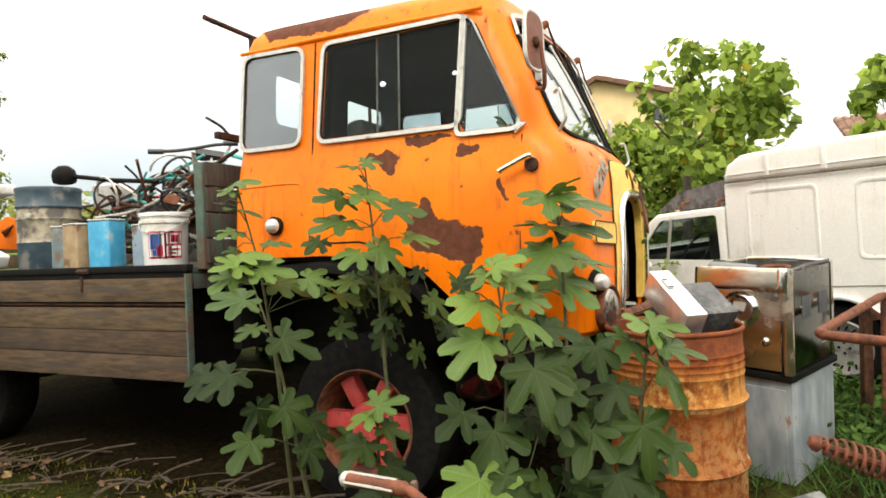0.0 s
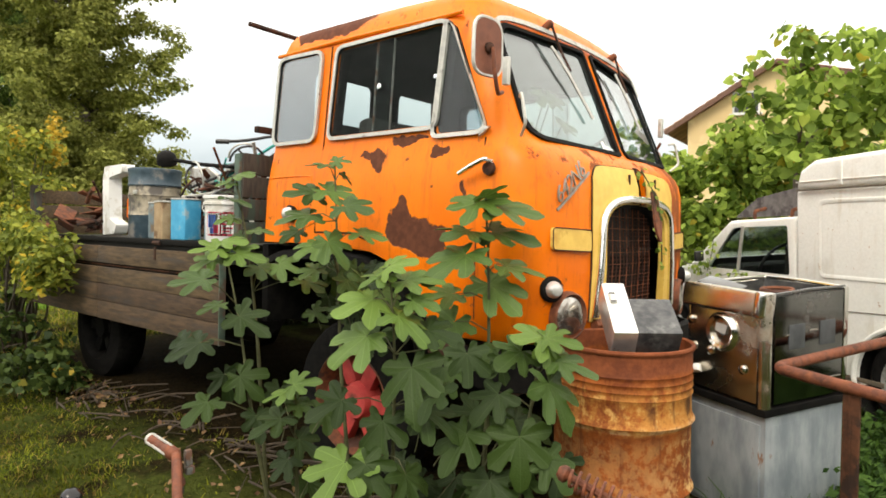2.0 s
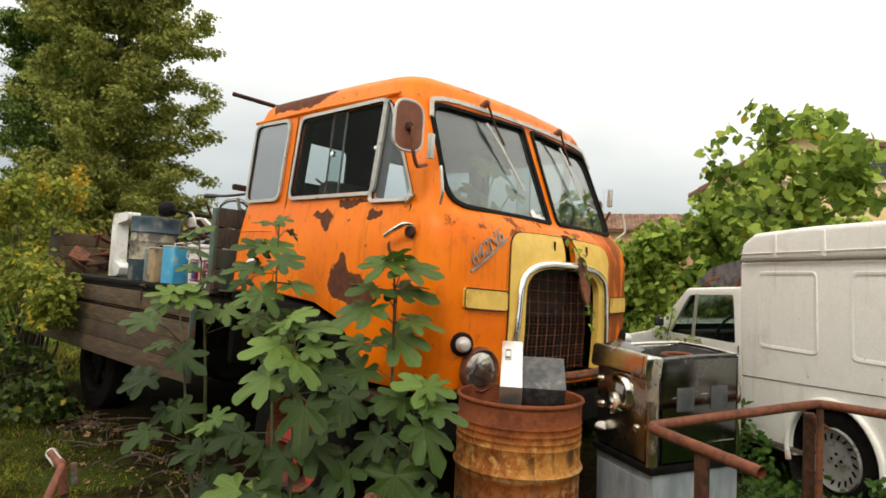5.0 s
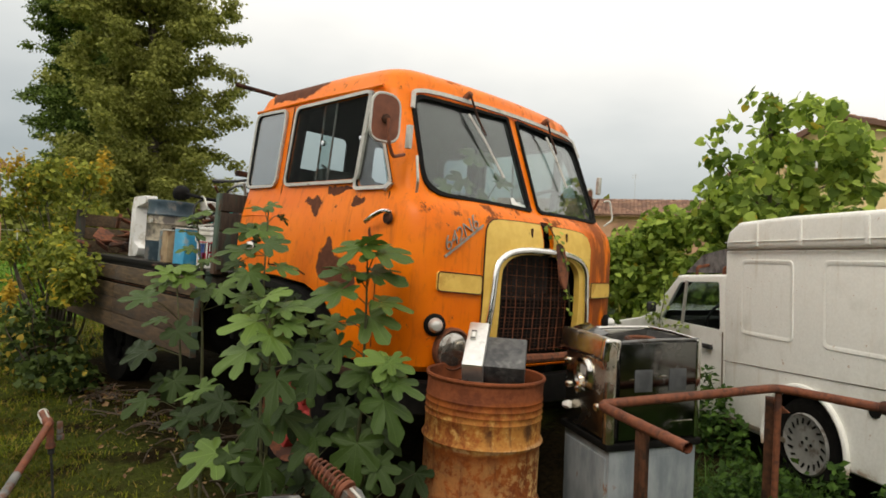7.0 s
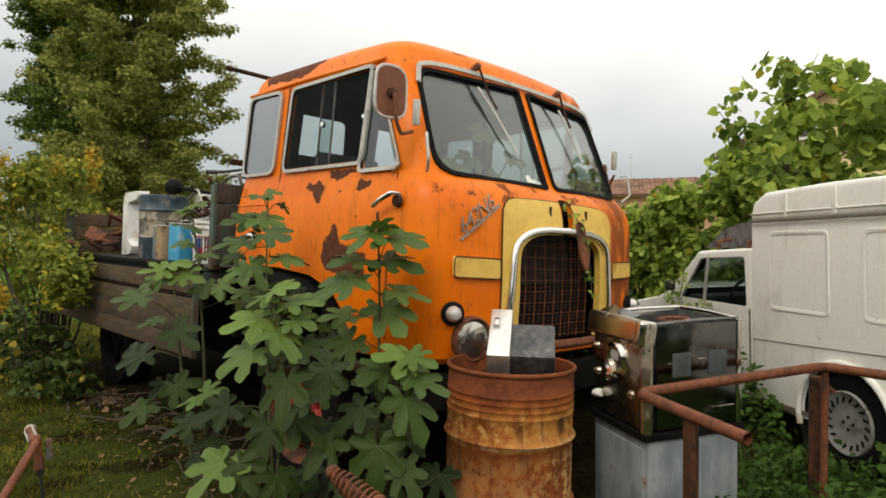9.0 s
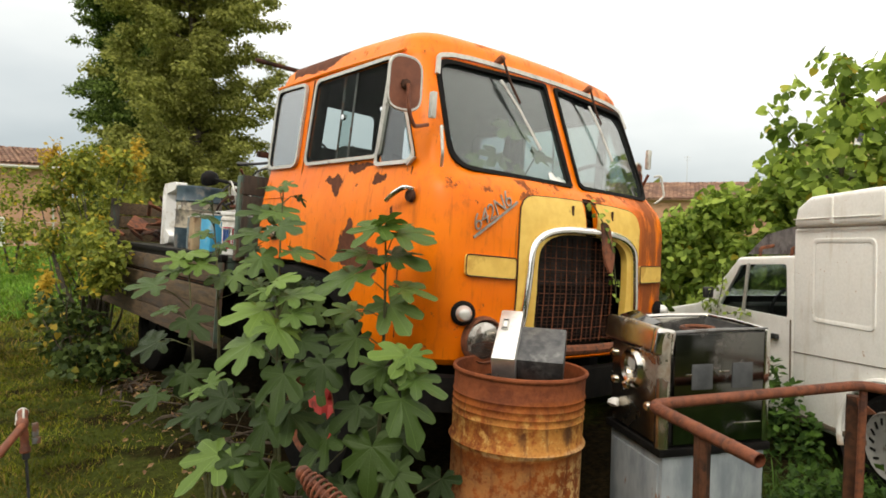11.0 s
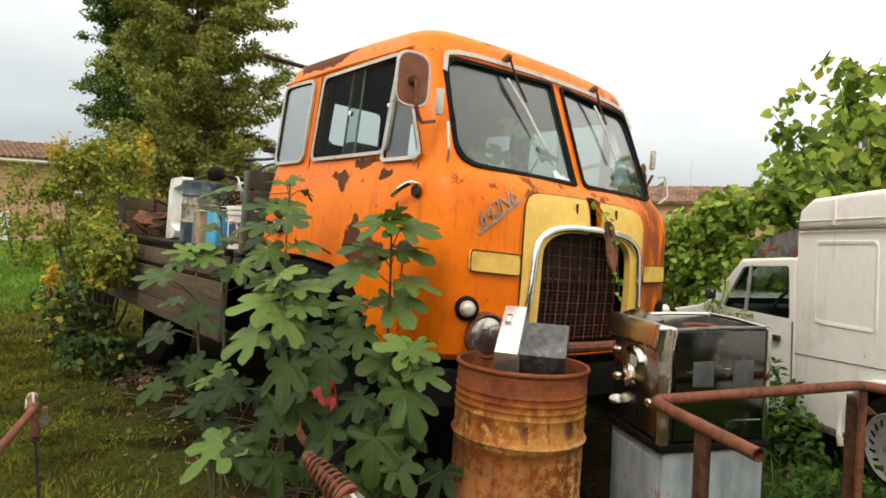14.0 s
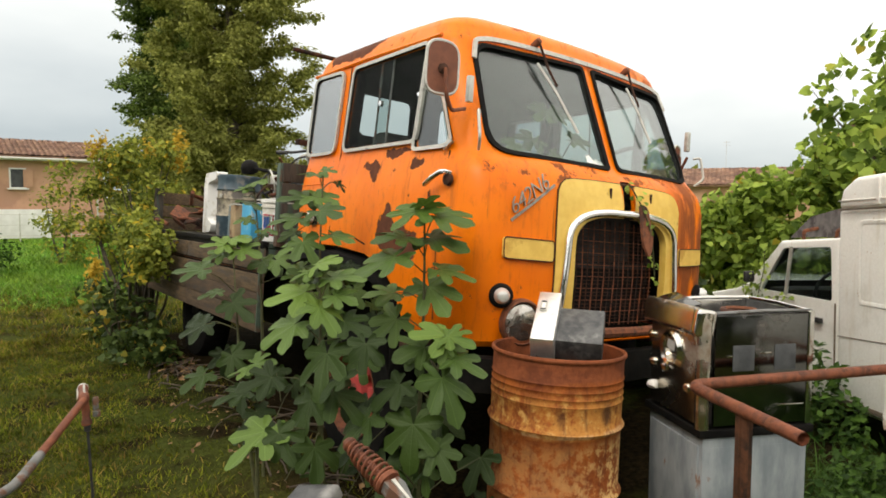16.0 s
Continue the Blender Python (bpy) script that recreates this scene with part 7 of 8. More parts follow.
def build_fig():
    rng = random.Random(11)
    fig = thing("fig_bush", "leafy green fig bush growing before the lorry", "fig tree", LEVEL @ Vector((-0.35, -1.5, 0)))
    # old holds the shaded tone, grown the lit one; only young is leaf age.
    old, grown, young = [], [], []
    for k in range(8):
        me = fig_leaf_mesh(k)
        me.materials.append(FIG_SHADED)
        old.append(me)
    for k in range(6):
        me = fig_leaf_mesh(60 + k)
        me.materials.append(FIG_LIT)
        grown.append(me)
    for k in range(3):
        me = fig_leaf_mesh(20 + k)
        me.materials.append(FIG_YOUNG)
        young.append(me)
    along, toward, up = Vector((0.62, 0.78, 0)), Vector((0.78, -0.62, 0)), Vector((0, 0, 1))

    def add_leaf(hub, size, leaf_tone, foot, turn, flat=0.0):
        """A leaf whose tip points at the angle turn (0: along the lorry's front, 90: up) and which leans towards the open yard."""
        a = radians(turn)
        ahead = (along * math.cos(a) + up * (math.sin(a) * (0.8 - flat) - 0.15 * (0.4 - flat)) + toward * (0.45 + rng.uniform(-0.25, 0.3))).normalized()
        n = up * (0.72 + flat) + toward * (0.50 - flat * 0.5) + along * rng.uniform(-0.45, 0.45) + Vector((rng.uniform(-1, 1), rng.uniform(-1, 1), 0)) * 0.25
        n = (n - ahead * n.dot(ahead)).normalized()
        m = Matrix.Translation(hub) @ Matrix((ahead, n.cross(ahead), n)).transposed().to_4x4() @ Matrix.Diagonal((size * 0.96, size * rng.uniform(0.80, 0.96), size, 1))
        ob = new("leaf", rng.choice((old, young, grown)[leaf_tone]))
        ob.parent = fig
        ob.matrix_parent_inverse = world_of(fig).inverted()
        ob.matrix_basis = m
        mid = (foot + hub) / 2 + Vector((0, 0, 0.02))
        part("petiole", new_tube([foot, mid, hub], 0.0027, 5, taper=[1.2, 1.0, 0.8]), STEM, fig)

    # each stem: its line, then its leaves as hub, length, way of the tip, young
    stems = (
        ([(-0.98, -1.58, 0.0), (-1.03, -1.68, 0.5), (-1.10, -1.70, 0.9), (-1.26, -1.69, 1.27)],
         [(-1.28, -1.69, 1.28, 0.15, 20, 1), (-1.26, -1.72, 1.25, 0.17, 185, 1), (-1.20, -1.66, 1.23, 0.17, -10, 1), (-1.08, -1.90, 1.12, 0.17, 190, 0), (-1.30, -1.72, 1.20, 0.15, 215, 0), (-1.03, -1.75, 0.95, 0.20, -35, 0), (-1.12, -1.80, 1.00, 0.13, 185, 0),
          (-1.24, -1.82, 0.81, 0.20, 215, 0), (-1.05, -1.73, 0.67, 0.18, -40, 0), (-1.12, -1.85, 0.56, 0.16, 230, 0), (-0.96, -1.70, 0.50, 0.15, -70, 0)]),
        ([(-0.74, -1.30, 0.0), (-0.78, -1.36, 0.7), (-0.80, -1.38, 1.3), (-0.85, -1.36, 1.68)],
         [(-0.85, -1.36, 1.68, 0.11, 10, 0), (-0.88, -1.38, 1.66, 0.12, 170, 0), (-0.86, -1.40, 1.54, 0.16, -20, 0), (-0.95, -1.40, 1.53, 0.18, 175, 0), (-0.66, -1.46, 1.46, 0.17, -25, 0), (-0.92, -1.45, 1.42, 0.18, 195, 0), (-0.69, -1.53, 1.30, 0.20, -70, 0),
          (-0.62, -1.40, 1.34, 0.17, -30, 0), (-0.82, -1.48, 1.28, 0.15, 215, 0), (-0.70, -1.40, 1.12, 0.16, -80, 0), (-0.90, -1.42, 1.16, 0.13, 200, 0)]),
        ([(-1.22, -1.45, 0.0), (-1.28, -1.48, 0.8), (-1.34, -1.50, 1.25), (-1.44, -1.52, 1.62)],
         [(-1.44, -1.52, 1.62, 0.13, 15, 1), (-1.44, -1.54, 1.58, 0.13, 190, 0), (-1.42, -1.56, 1.50, 0.14, -20, 0), (-1.46, -1.52, 1.40, 0.13, 205, 0), (-1.28, -1.50, 1.34, 0.15, -15, 0), (-1.22, -1.52, 1.16, 0.16, -30, 0), (-1.08, -1.50, 1.18, 0.15, -25, 0), (-0.98, -1.42, 1.10, 0.16, -40, 0)]),
        ([(-0.16, -1.62, 0.0), (-0.14, -1.66, 0.5), (-0.10, -1.70, 0.9), (-0.13, -1.71, 1.23)],
         [(-0.13, -1.72, 1.22, 0.13, 35, 1), (-0.15, -1.72, 1.19, 0.15, 190, 1), (-0.10, -1.66, 1.17, 0.18, 5, 0), (-0.18, -1.74, 1.10, 0.17, 195, 1), (-0.04, -1.68, 1.10, 0.14, -20, 0), (-0.05, -1.74, 1.05, 0.17, -35, 1), (-0.16, -1.79, 0.97, 0.20, 205, 0), (0.02, -1.66, 1.00, 0.16, -25, 0),
          (0.0, -1.72, 0.87, 0.215, -85, 0), (-0.21, -1.86, 0.74, 0.17, 205, 0), (0.04, -1.70, 0.72, 0.18, -40, 0), (-0.16, -1.70, 0.64, 0.19, -100, 0), (-0.14, -1.90, 0.54, 0.20, 235, 1), (-0.06, -1.88, 0.55, 0.14, -60, 0), (0.02, -1.76, 0.50, 0.16, -70, 0), (0.20, -1.66, 0.94, 0.16, -100, 0), (0.10, -1.70, 0.80, 0.17, 215, 0), (0.05, -1.60, 0.86, 0.14, -60, 0)]),
        ([(-0.04, -1.24, 0.0), (0.0, -1.24, 0.7), (0.0, -1.26, 1.2), (-0.02, -1.27, 1.50)],
         [(-0.02, -1.27, 1.50, 0.12, 60, 1), (-0.04, -1.29, 1.48, 0.16, 245, 1), (0.02, -1.23, 1.46, 0.18, -20, 0), (0.0, -1.24, 1.36, 0.20, -5, 0), (-0.03, -1.36, 1.36, 0.14, 185, 0), (0.0, -1.42, 1.27, 0.205, 205, 0), (0.05, -1.21, 1.22, 0.15, -15, 0), (-0.03, -1.21, 1.14, 0.19, -75, 0), (-0.12, -1.34, 1.10, 0.16, 190, 0), (-0.14, -1.30, 0.98, 0.16, 220, 0)]),
        ([(0.22, -1.40, 0.0), (0.28, -1.42, 0.5), (0.32, -1.41, 0.8), (0.34, -1.39, 0.97)],
         [(0.33, -1.38, 0.98, 0.15, 150, 1), (0.35, -1.38, 0.98, 0.17, -5, 1), (0.36, -1.40, 0.95, 0.13, -60, 1), (0.28, -1.44, 0.93, 0.16, 200, 0), (0.40, -1.38, 0.90, 0.14, -30, 0), (0.39, -1.43, 0.83, 0.215, -80, 0), (0.24, -1.52, 0.78, 0.19, 215, 0), (0.32, -1.50, 0.64, 0.20, -95, 0), (0.16, -1.60, 0.64, 0.19, 225, 0), (0.40, -1.44, 0.56, 0.17, -60, 0), (0.24, -1.56, 0.48, 0.18, -85, 0)]),
        ([(-0.62, -1.72, 0.0), (-0.61, -1.74, 0.3), (-0.60, -1.76, 0.55), (-0.58, -1.78, 0.71)],
         [(-0.58, -1.79, 0.72, 0.12, 25, 1), (-0.60, -1.80, 0.69, 0.13, 190, 1), (-0.56, -1.78, 0.64, 0.12, -30, 0), (-0.62, -1.82, 0.58, 0.15, 205, 0), (-0.55, -1.78, 0.50, 0.15, -50, 0), (-0.62, -1.78, 0.40, 0.14, 220, 0)]),
    )
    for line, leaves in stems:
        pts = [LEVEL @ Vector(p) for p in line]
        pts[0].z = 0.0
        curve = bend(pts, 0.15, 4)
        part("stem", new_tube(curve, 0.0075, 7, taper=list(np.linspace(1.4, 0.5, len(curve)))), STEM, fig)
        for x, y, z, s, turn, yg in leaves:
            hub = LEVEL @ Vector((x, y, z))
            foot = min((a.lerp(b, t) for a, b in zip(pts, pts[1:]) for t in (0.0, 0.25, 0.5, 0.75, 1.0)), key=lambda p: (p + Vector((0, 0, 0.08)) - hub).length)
            # Height picks the lit or the shaded tone.
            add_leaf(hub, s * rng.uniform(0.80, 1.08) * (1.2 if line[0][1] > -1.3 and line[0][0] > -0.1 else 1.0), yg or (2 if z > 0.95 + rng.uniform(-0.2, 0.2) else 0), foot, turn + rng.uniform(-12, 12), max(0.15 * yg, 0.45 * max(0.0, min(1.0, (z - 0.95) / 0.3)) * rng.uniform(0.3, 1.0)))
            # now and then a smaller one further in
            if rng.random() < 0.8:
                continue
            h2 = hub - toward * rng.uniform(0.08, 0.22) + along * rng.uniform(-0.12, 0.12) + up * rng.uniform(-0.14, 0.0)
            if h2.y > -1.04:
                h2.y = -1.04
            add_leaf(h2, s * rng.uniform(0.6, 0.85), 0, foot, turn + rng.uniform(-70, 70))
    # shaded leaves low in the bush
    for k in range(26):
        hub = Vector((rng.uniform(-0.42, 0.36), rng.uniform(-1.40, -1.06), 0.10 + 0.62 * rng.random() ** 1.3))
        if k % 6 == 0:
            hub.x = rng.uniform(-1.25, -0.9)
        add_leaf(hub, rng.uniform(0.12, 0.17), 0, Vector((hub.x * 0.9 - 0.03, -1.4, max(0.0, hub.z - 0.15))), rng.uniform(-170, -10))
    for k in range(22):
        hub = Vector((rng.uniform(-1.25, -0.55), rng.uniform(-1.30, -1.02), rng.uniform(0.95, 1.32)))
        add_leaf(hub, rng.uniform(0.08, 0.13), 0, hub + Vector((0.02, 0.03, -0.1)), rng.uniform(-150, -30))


build_fig()


def build_cab_plant():
    """A self-sown plant that has grown up inside the cab, behind the windscreen."""
    rng = random.Random(8)
    p = thing("cab_plant", "pale green plant growing inside the lorry's cab", "plant", LEVEL @ Vector((-0.6, 0.05, 1.28)))
    root = LEVEL @ Vector((-0.62, 0.05, 1.28))
    me = [fig_leaf_mesh(40 + k) for k in range(2)]
    for m in me:
        m.materials.append(PALE_LEAF)
    for x, y, z, size, way in ((-0.44, -0.12, 2.17, 0.15, 190), (-0.46, -0.02, 2.16, 0.13, 20), (-0.60, -0.06, 2.02, 0.17, 200), (-0.50, 0.20, 2.04, 0.15, 10), (-0.55, 0.08, 1.92, 0.14, -40), (-0.52, -0.28, 1.95, 0.12, 185)):
        hub = LEVEL @ Vector((x, y, z))
        a = radians(way)
        ahead = Vector((0.35, 0.9 * math.cos(a), 0.5 * math.sin(a) - 0.35)).normalized()
        n = Vector((0.75, rng.uniform(-0.3, 0.3), 0.6))
        n = (n - ahead * n.dot(ahead)).normalized()
        ob = new("leaf", rng.choice(me))
        ob.parent = p
        ob.matrix_parent_inverse = world_of(p).inverted()
        ob.matrix_basis = Matrix.Translation(hub) @ Matrix((ahead, n.cross(ahead), n)).transposed().to_4x4() @ Matrix.Diagonal((size, size, size, 1))
        part("stem", new_tube(bend([root, root.lerp(hub, 0.6) + Vector((-0.06, 0, 0.05)), hub], 0.15, 3), 0.005, 6), STEM, p)


build_cab_plant()


# ---- leafy masses ----
def clump_points(rng, centre, radii, count, shell=0.55):
    d = rng.normal(size=(count, 3))
    d /= np.linalg.norm(d, axis=1, keepdims=True)
    r = shell + (1 - shell) * rng.random((count, 1)) ** 0.7
    return np.array(centre) + d * r * np.array(radii), d


def foliage(name, clumps, per, size, template, faces, material, seed, up=0.5, shell=0.5):
    """Leaves on the shells of many overlapping clumps, as one mesh."""
    rng = np.random.default_rng(seed)
    P, N = [], []
    for c, r in clumps:
        p, d = clump_points(rng, c, r, max(4, int(per * np.mean(r) ** 2)), shell)
        P.append(p)
        N.append(d * 0.7 + np.array([0, 0, up]) + rng.normal(size=d.shape) * 0.5)
    P, N = np.concatenate(P), np.concatenate(N)
    keep = P[:, 2] > gz(P[:, 0], P[:, 1]) + 0.02
    P, N = P[keep], N[keep]
    s = size * rng.uniform(0.6, 1.25, len(P))
    np.random.seed(seed)
    return scatter(name, P, N, s, template, faces, None, material)


def stems_up(bm, root, tips, r, rng, sag=0.15):
    root = Vector(root)
    for t in tips:
        t = Vector(t)
        mid = root.lerp(t, 0.5) + Vector((rng.uniform(-1, 1), rng.uniform(-1, 1), rng.uniform(0, 1))) * sag
        tube(bm, bend([root, mid, t], (t - root).length * 0.25, 4), r, 6, taper=[1.0] + list(np.linspace(0.9, 0.3, 5)) + [0.2])
    return bm


def build_big_tree(base, seed, label, leaf, wide):
    rng = random.Random(seed)
    base = Vector(base)
    t = thing("tree", label, "tree", base, "tall trees behind the lorry")
    spine = [base, base + Vector((0.1, 0.05, 2.0)), base + Vector((-0.05, 0.1, 4.5)), base + Vector((0.1, 0.0, 7.5)), base + Vector((0, 0.1, 10.2))]
    part("trunk", new_tube(bend(spine, 0.6, 4), 0.17, 10, taper=list(np.linspace(1.25, 0.25, len(bend(spine, 0.6, 4))))), BARK, t)
    clumps = []
    for k in range(96):
        # a limb and the flat sprays of leaves along it
        z = 0.9 + 9.6 * (k + rng.random()) / 96
        w = wide * float(np.interp(z, [1.2, 2.5, 4.5, 6.5, 8.5, 10.6], [1.85, 2.05, 2.05, 1.95, 1.75, 0.8])) * rng.uniform(0.76, 1.07)
        a = k * 2.4 + rng.uniform(-0.5, 0.5)
        foot = base + Vector((0, 0.05, max(0.8, z - 0.7)))
        end = base + Vector((w * math.cos(a), w * math.sin(a), z + rng.uniform(-0.1, 0.35)))
        if k % 2 == 0:
            part("limb", new_tube(bend([foot, foot.lerp(end, 0.36) + Vector((0, 0, 0.10)), foot.lerp(end, 0.72) + Vector((0, 0, 0.05))], 0.3, 3), 0.034, 6, taper=[1, 0.9, 0.8, 0.7, 0.6, 0.25]), BARK, t)
        for f in (0.22, 0.42, 0.60, 0.74, 0.88, 1.0):
            c = foot.lerp(end, f) + Vector((rng.gauss(0, 0.16), rng.gauss(0, 0.16), rng.gauss(0.02, 0.13)))
            q = rng.uniform(0.26, 0.46) * (1.15 - 0.45 * f)
            clumps.append((tuple(c), (q * 1.25, q * 1.25, q * 0.62)))
    for k in range(70):
        a, r = rng.uniform(0, 2 * math.pi), 1.9 * wide * math.sqrt(rng.random())
        clumps.append((tuple(base + Vector((r * math.cos(a), r * math.sin(a), rng.uniform(0.3, 2.8)))), (0.5, 0.5, 0.36)))
    me = foliage("crown", clumps, 2350, 0.105, LEAF4, LEAF4_F, leaf, seed + 2, 0.6, 0.1)
    tagged(part("crown", me, leaf, t, "airy crown of small olive leaves"), kind="stuff")


def build_bush():
    rng = random.Random(4)
    base = Vector((-6.3, -1.0, 0.0))
    b = thing("yellowing_bush", "tall bush with green and yellow autumn leaves", "bush", base)
    clumps, tips = [], []
    for k in range(84):
        z = rng.uniform(0.7, 2.35)
        w = float(np.interp(z, [0.3, 1.0, 1.8, 2.5], [0.30, 0.55, 0.62, 0.40]))
        a = rng.uniform(0, 2 * math.pi)
        c = base + Vector((w * math.cos(a) * rng.random() ** 0.5, w * math.sin(a) * rng.random() ** 0.5, z))
        clumps.append((tuple(c), (0.19, 0.19, 0.16)))
        if k % 3 == 0:
            tips.append(c)
    # sprays reaching along the side board
    for k in range(30):
        x = rng.uniform(-5.0, -4.1)
        c = Vector((x, -1.22 - rng.uniform(0.0, 0.22), rng.uniform(1.0, 1.5) - (x + 5.0) * 0.25))
        clumps.append((tuple(c), (0.19, 0.13, 0.14)))
        if k % 3 == 0:
            tips.append(c)
    for tip in tips:
        part("branch", stems_up(bmesh.new(), base + Vector((rng.uniform(-0.1, 0.1), rng.uniform(-0.1, 0.1), 0)), [tip], 0.02, rng), BARK, b)
    me = foliage("foliage", clumps, 2700, 0.070, LEAF4, LEAF4_F, BUSH_LEAF, 6, 0.5, 0.0)
    tagged(part("foliage", me, BUSH_LEAF, b, "green and yellow small leaves"), kind="stuff")
    tips = [((base.x + dx, base.y + dy, z), (0.10, 0.10, 0.16)) for dx, dy, z in ((-0.3, -0.45, 2.25), (-0.2, -0.36, 2.36), (0.3, 0.42, 2.42), (0.26, 0.36, 2.25), (0.1, 0.1, 2.30), (0.74, -0.62, 0.84), (0.80, -0.66, 0.72), (0.70, -0.60, 0.95), (-0.35, -0.2, 1.9), (-0.30, -0.30, 2.05), (0.32, 0.40, 2.10), (0.0, -0.1, 2.15))]
    me = foliage("yellow_foliage", tips, 5200, 0.062, LEAF4, LEAF4_F, YELLOW_LEAF, 7, 0.5, 0.0)
    tagged(part("yellow_foliage", me, YELLOW_LEAF, b, "bright yellow autumn shoots"), kind="stuff")
    # dark brambles at its foot, against the lorry's tail
    br = thing("bramble", "dark green bramble thicket at the lorry's tail", "bramble", (-5.2, -1.35, 0))
    clumps = []
    for k in range(74):
        x = rng.uniform(-6.2, -4.1)
        q = rng.uniform(0.08, 0.22)
        clumps.append(((x, -1.40 + rng.uniform(-0.28, 0.20), rng.uniform(0.1, float(np.interp(x, [-6.2, -5.6, -4.9, -4.1], [0.60, 0.85, 0.72, 0.20])))), (q, q, q * 0.7)))
    me = foliage("foliage", clumps, 1150, 0.062, HEART, HEART_F, BRAMBLE_LEAF, 8, 0.5, 0.0)
    tagged(part("foliage", me, BRAMBLE_LEAF, br), kind="stuff")
    part("cane", stems_up(bmesh.new(), (-5.0, -1.45, 0.0), [(-5.5, -1.6, 0.8), (-4.9, -1.5, 0.85), (-4.3, -1.55, 0.5), (-5.2, -1.72, 0.62), (-4.6, -1.68, 0.66), (-5.8, -1.6, 0.55)], 0.008, rng, 0.3), TWIG, br)


def build_vine():
    rng = random.Random(5)
    v = thing("climber", "large-leaved green climber overgrowing a thin tree", "climber", (0.15, 3.85, 0.1))
    trunk = [(0.15, 3.85, 0.05), (0.20, 3.75, 1.3), (0.22, 3.5, 2.0), (0.30, 3.25, 2.7)]
    part("trunk", new_tube(bend(trunk, 0.3, 4), 0.05, 8, taper=list(np.linspace(1.2, 0.4, len(bend(trunk, 0.3, 4))))), BARK, v, "thin dark trunk")
    clumps = []
    # crown
    for k in range(40):
        a, r = rng.uniform(0, 2 * math.pi), math.sqrt(rng.random())
        x, z = 0.50 + 0.57 * r * math.cos(a), 2.30 + 0.55 * r * math.sin(a)
        clumps.append(((x, 3.15 + rng.uniform(-0.35, 0.45), z), (0.20, 0.20, 0.17)))
    for x, y, z in ((-0.10, 3.0, 2.60), (-0.12, 3.0, 2.42), (0.22, 3.1, 2.93), (0.35, 3.1, 2.93), (0.82, 3.2, 2.82), (1.08, 3.2, 2.36), (1.16, 3.2, 2.1), (0.0, 3.05, 2.75), (0.62, 3.15, 2.88)):
        clumps.append(((x, y, z), (0.13, 0.13, 0.10)))
    me = foliage("foliage", clumps, 980, 0.092, HEART, HEART_F, VINE, 15, 0.35, 0.2)
    tagged(part("foliage", me, VINE, v, "broad heart-shaped leaves"), kind="stuff")
    for x, y, z in ((-0.2, 3.0, 2.58), (0.25, 3.1, 2.9), (0.85, 3.2, 2.8), (1.1, 3.2, 2.3), (0.5, 3.2, 2.6)):
        part("branch", stems_up(bmesh.new(), (0.21, 3.55, 1.9), [(x, y, z)], 0.014, rng), BARK, v)
    h = thing("overgrown_hedge", "dense hedge of broad-leaved climber behind the van", "hedge", (-1.4, 4.2, 0.05))
    clumps = []
    for k in range(260):
        x = rng.uniform(-3.6, 1.5)
        top = float(np.interp(x, [-3.6, -1.9, -1.45, -0.9, -0.55, -0.1, 0.8, 1.5], [1.35, 1.53, 1.76, 2.05, 2.28, 2.30, 1.95, 1.5]))
        z = top * math.sqrt(rng.random()) * 0.97
        clumps.append(((x, 4.3 + 0.12 * x + rng.uniform(-0.3, 0.35), z), (0.26, 0.24, 0.20)))
    me = foliage("foliage", clumps, 1700, 0.086, HEART, HEART_F, VINE, 16, 0.35, 0.2)
    tagged(part("foliage", me, VINE, h, "overlapping broad leaves"), kind="stuff")
    for x in (-3.0, -2.2, -1.4, -0.7, 0.8):
        part("stem", stems_up(bmesh.new(), (x, 4.5, 0.0), [(x + 0.3, 4.4, 1.2), (x - 0.3, 4.4, 1.3)], 0.02, rng), BARK, h)
    # tendrils over the grille and the van's door
    g = thing("grille_vine", "thin ivy tendril hanging over the lorry's grille", "ivy", LEVEL @ Vector((0.13, 0.05, 1.6)))
    pts = [LEVEL @ Vector(p) for p in ((0.10, 0.02, 1.72), (0.15, 0.06, 1.62), (0.17, 0.13, 1.50), (0.16, 0.20, 1.33), (0.15, 0.24, 1.20))]
    part("tendril", new_tube(bend(pts, 0.04, 3), 0.004, 5), STEM, g)
    P = np.array([list(pts[min(4, int(q))].lerp(pts[min(4, int(q) + 1)], q - int(q))) for q in np.linspace(0, 4, 30)]) + np.random.default_rng(3).normal(0, 0.018, (30, 3))
    part("leaves", scatter("leaves", P, np.tile([[0.8, -0.4, 0.5]], (30, 1)) + np.random.default_rng(4).normal(0, 0.4, (30, 3)), np.full(30, 0.028), HEART, HEART_F, None, VINE), VINE, g)
    t = thing("van_ivy", "thin climber trailing over the van's door window", "ivy", V(1.45, -0.02, 0.9))
    rg = np.random.default_rng(6)
    for s0, z0, s1, z1, k in ((1.66, 1.0, 1.58, 1.34, 34), (1.95, 1.05, 1.62, 1.02, 40), (1.5, 0.98, 1.2, 0.99, 16)):
        q = rg.random((k, 1))
        a, b = np.array(V(s0, -0.03, z0)), np.array(V(s1, -0.03, z1))
        P = a + (b - a) * q + rg.normal(0, 0.03, (k, 3))
        part("leaves", scatter("leaves", P, np.tile([list(VAN.to_3x3() @ Vector((0, -1, 0.4)))], (k, 1)) + rg.normal(0, 0.4, (k, 3)), rg.uniform(0.022, 0.042, k), HEART, HEART_F, None, VINE), VINE, t)
        part("tendril", new_tube([tuple(a), tuple((a + b) / 2 + np.array([0.02, 0, 0.02])), tuple(b)], 0.003, 5), STEM, t)


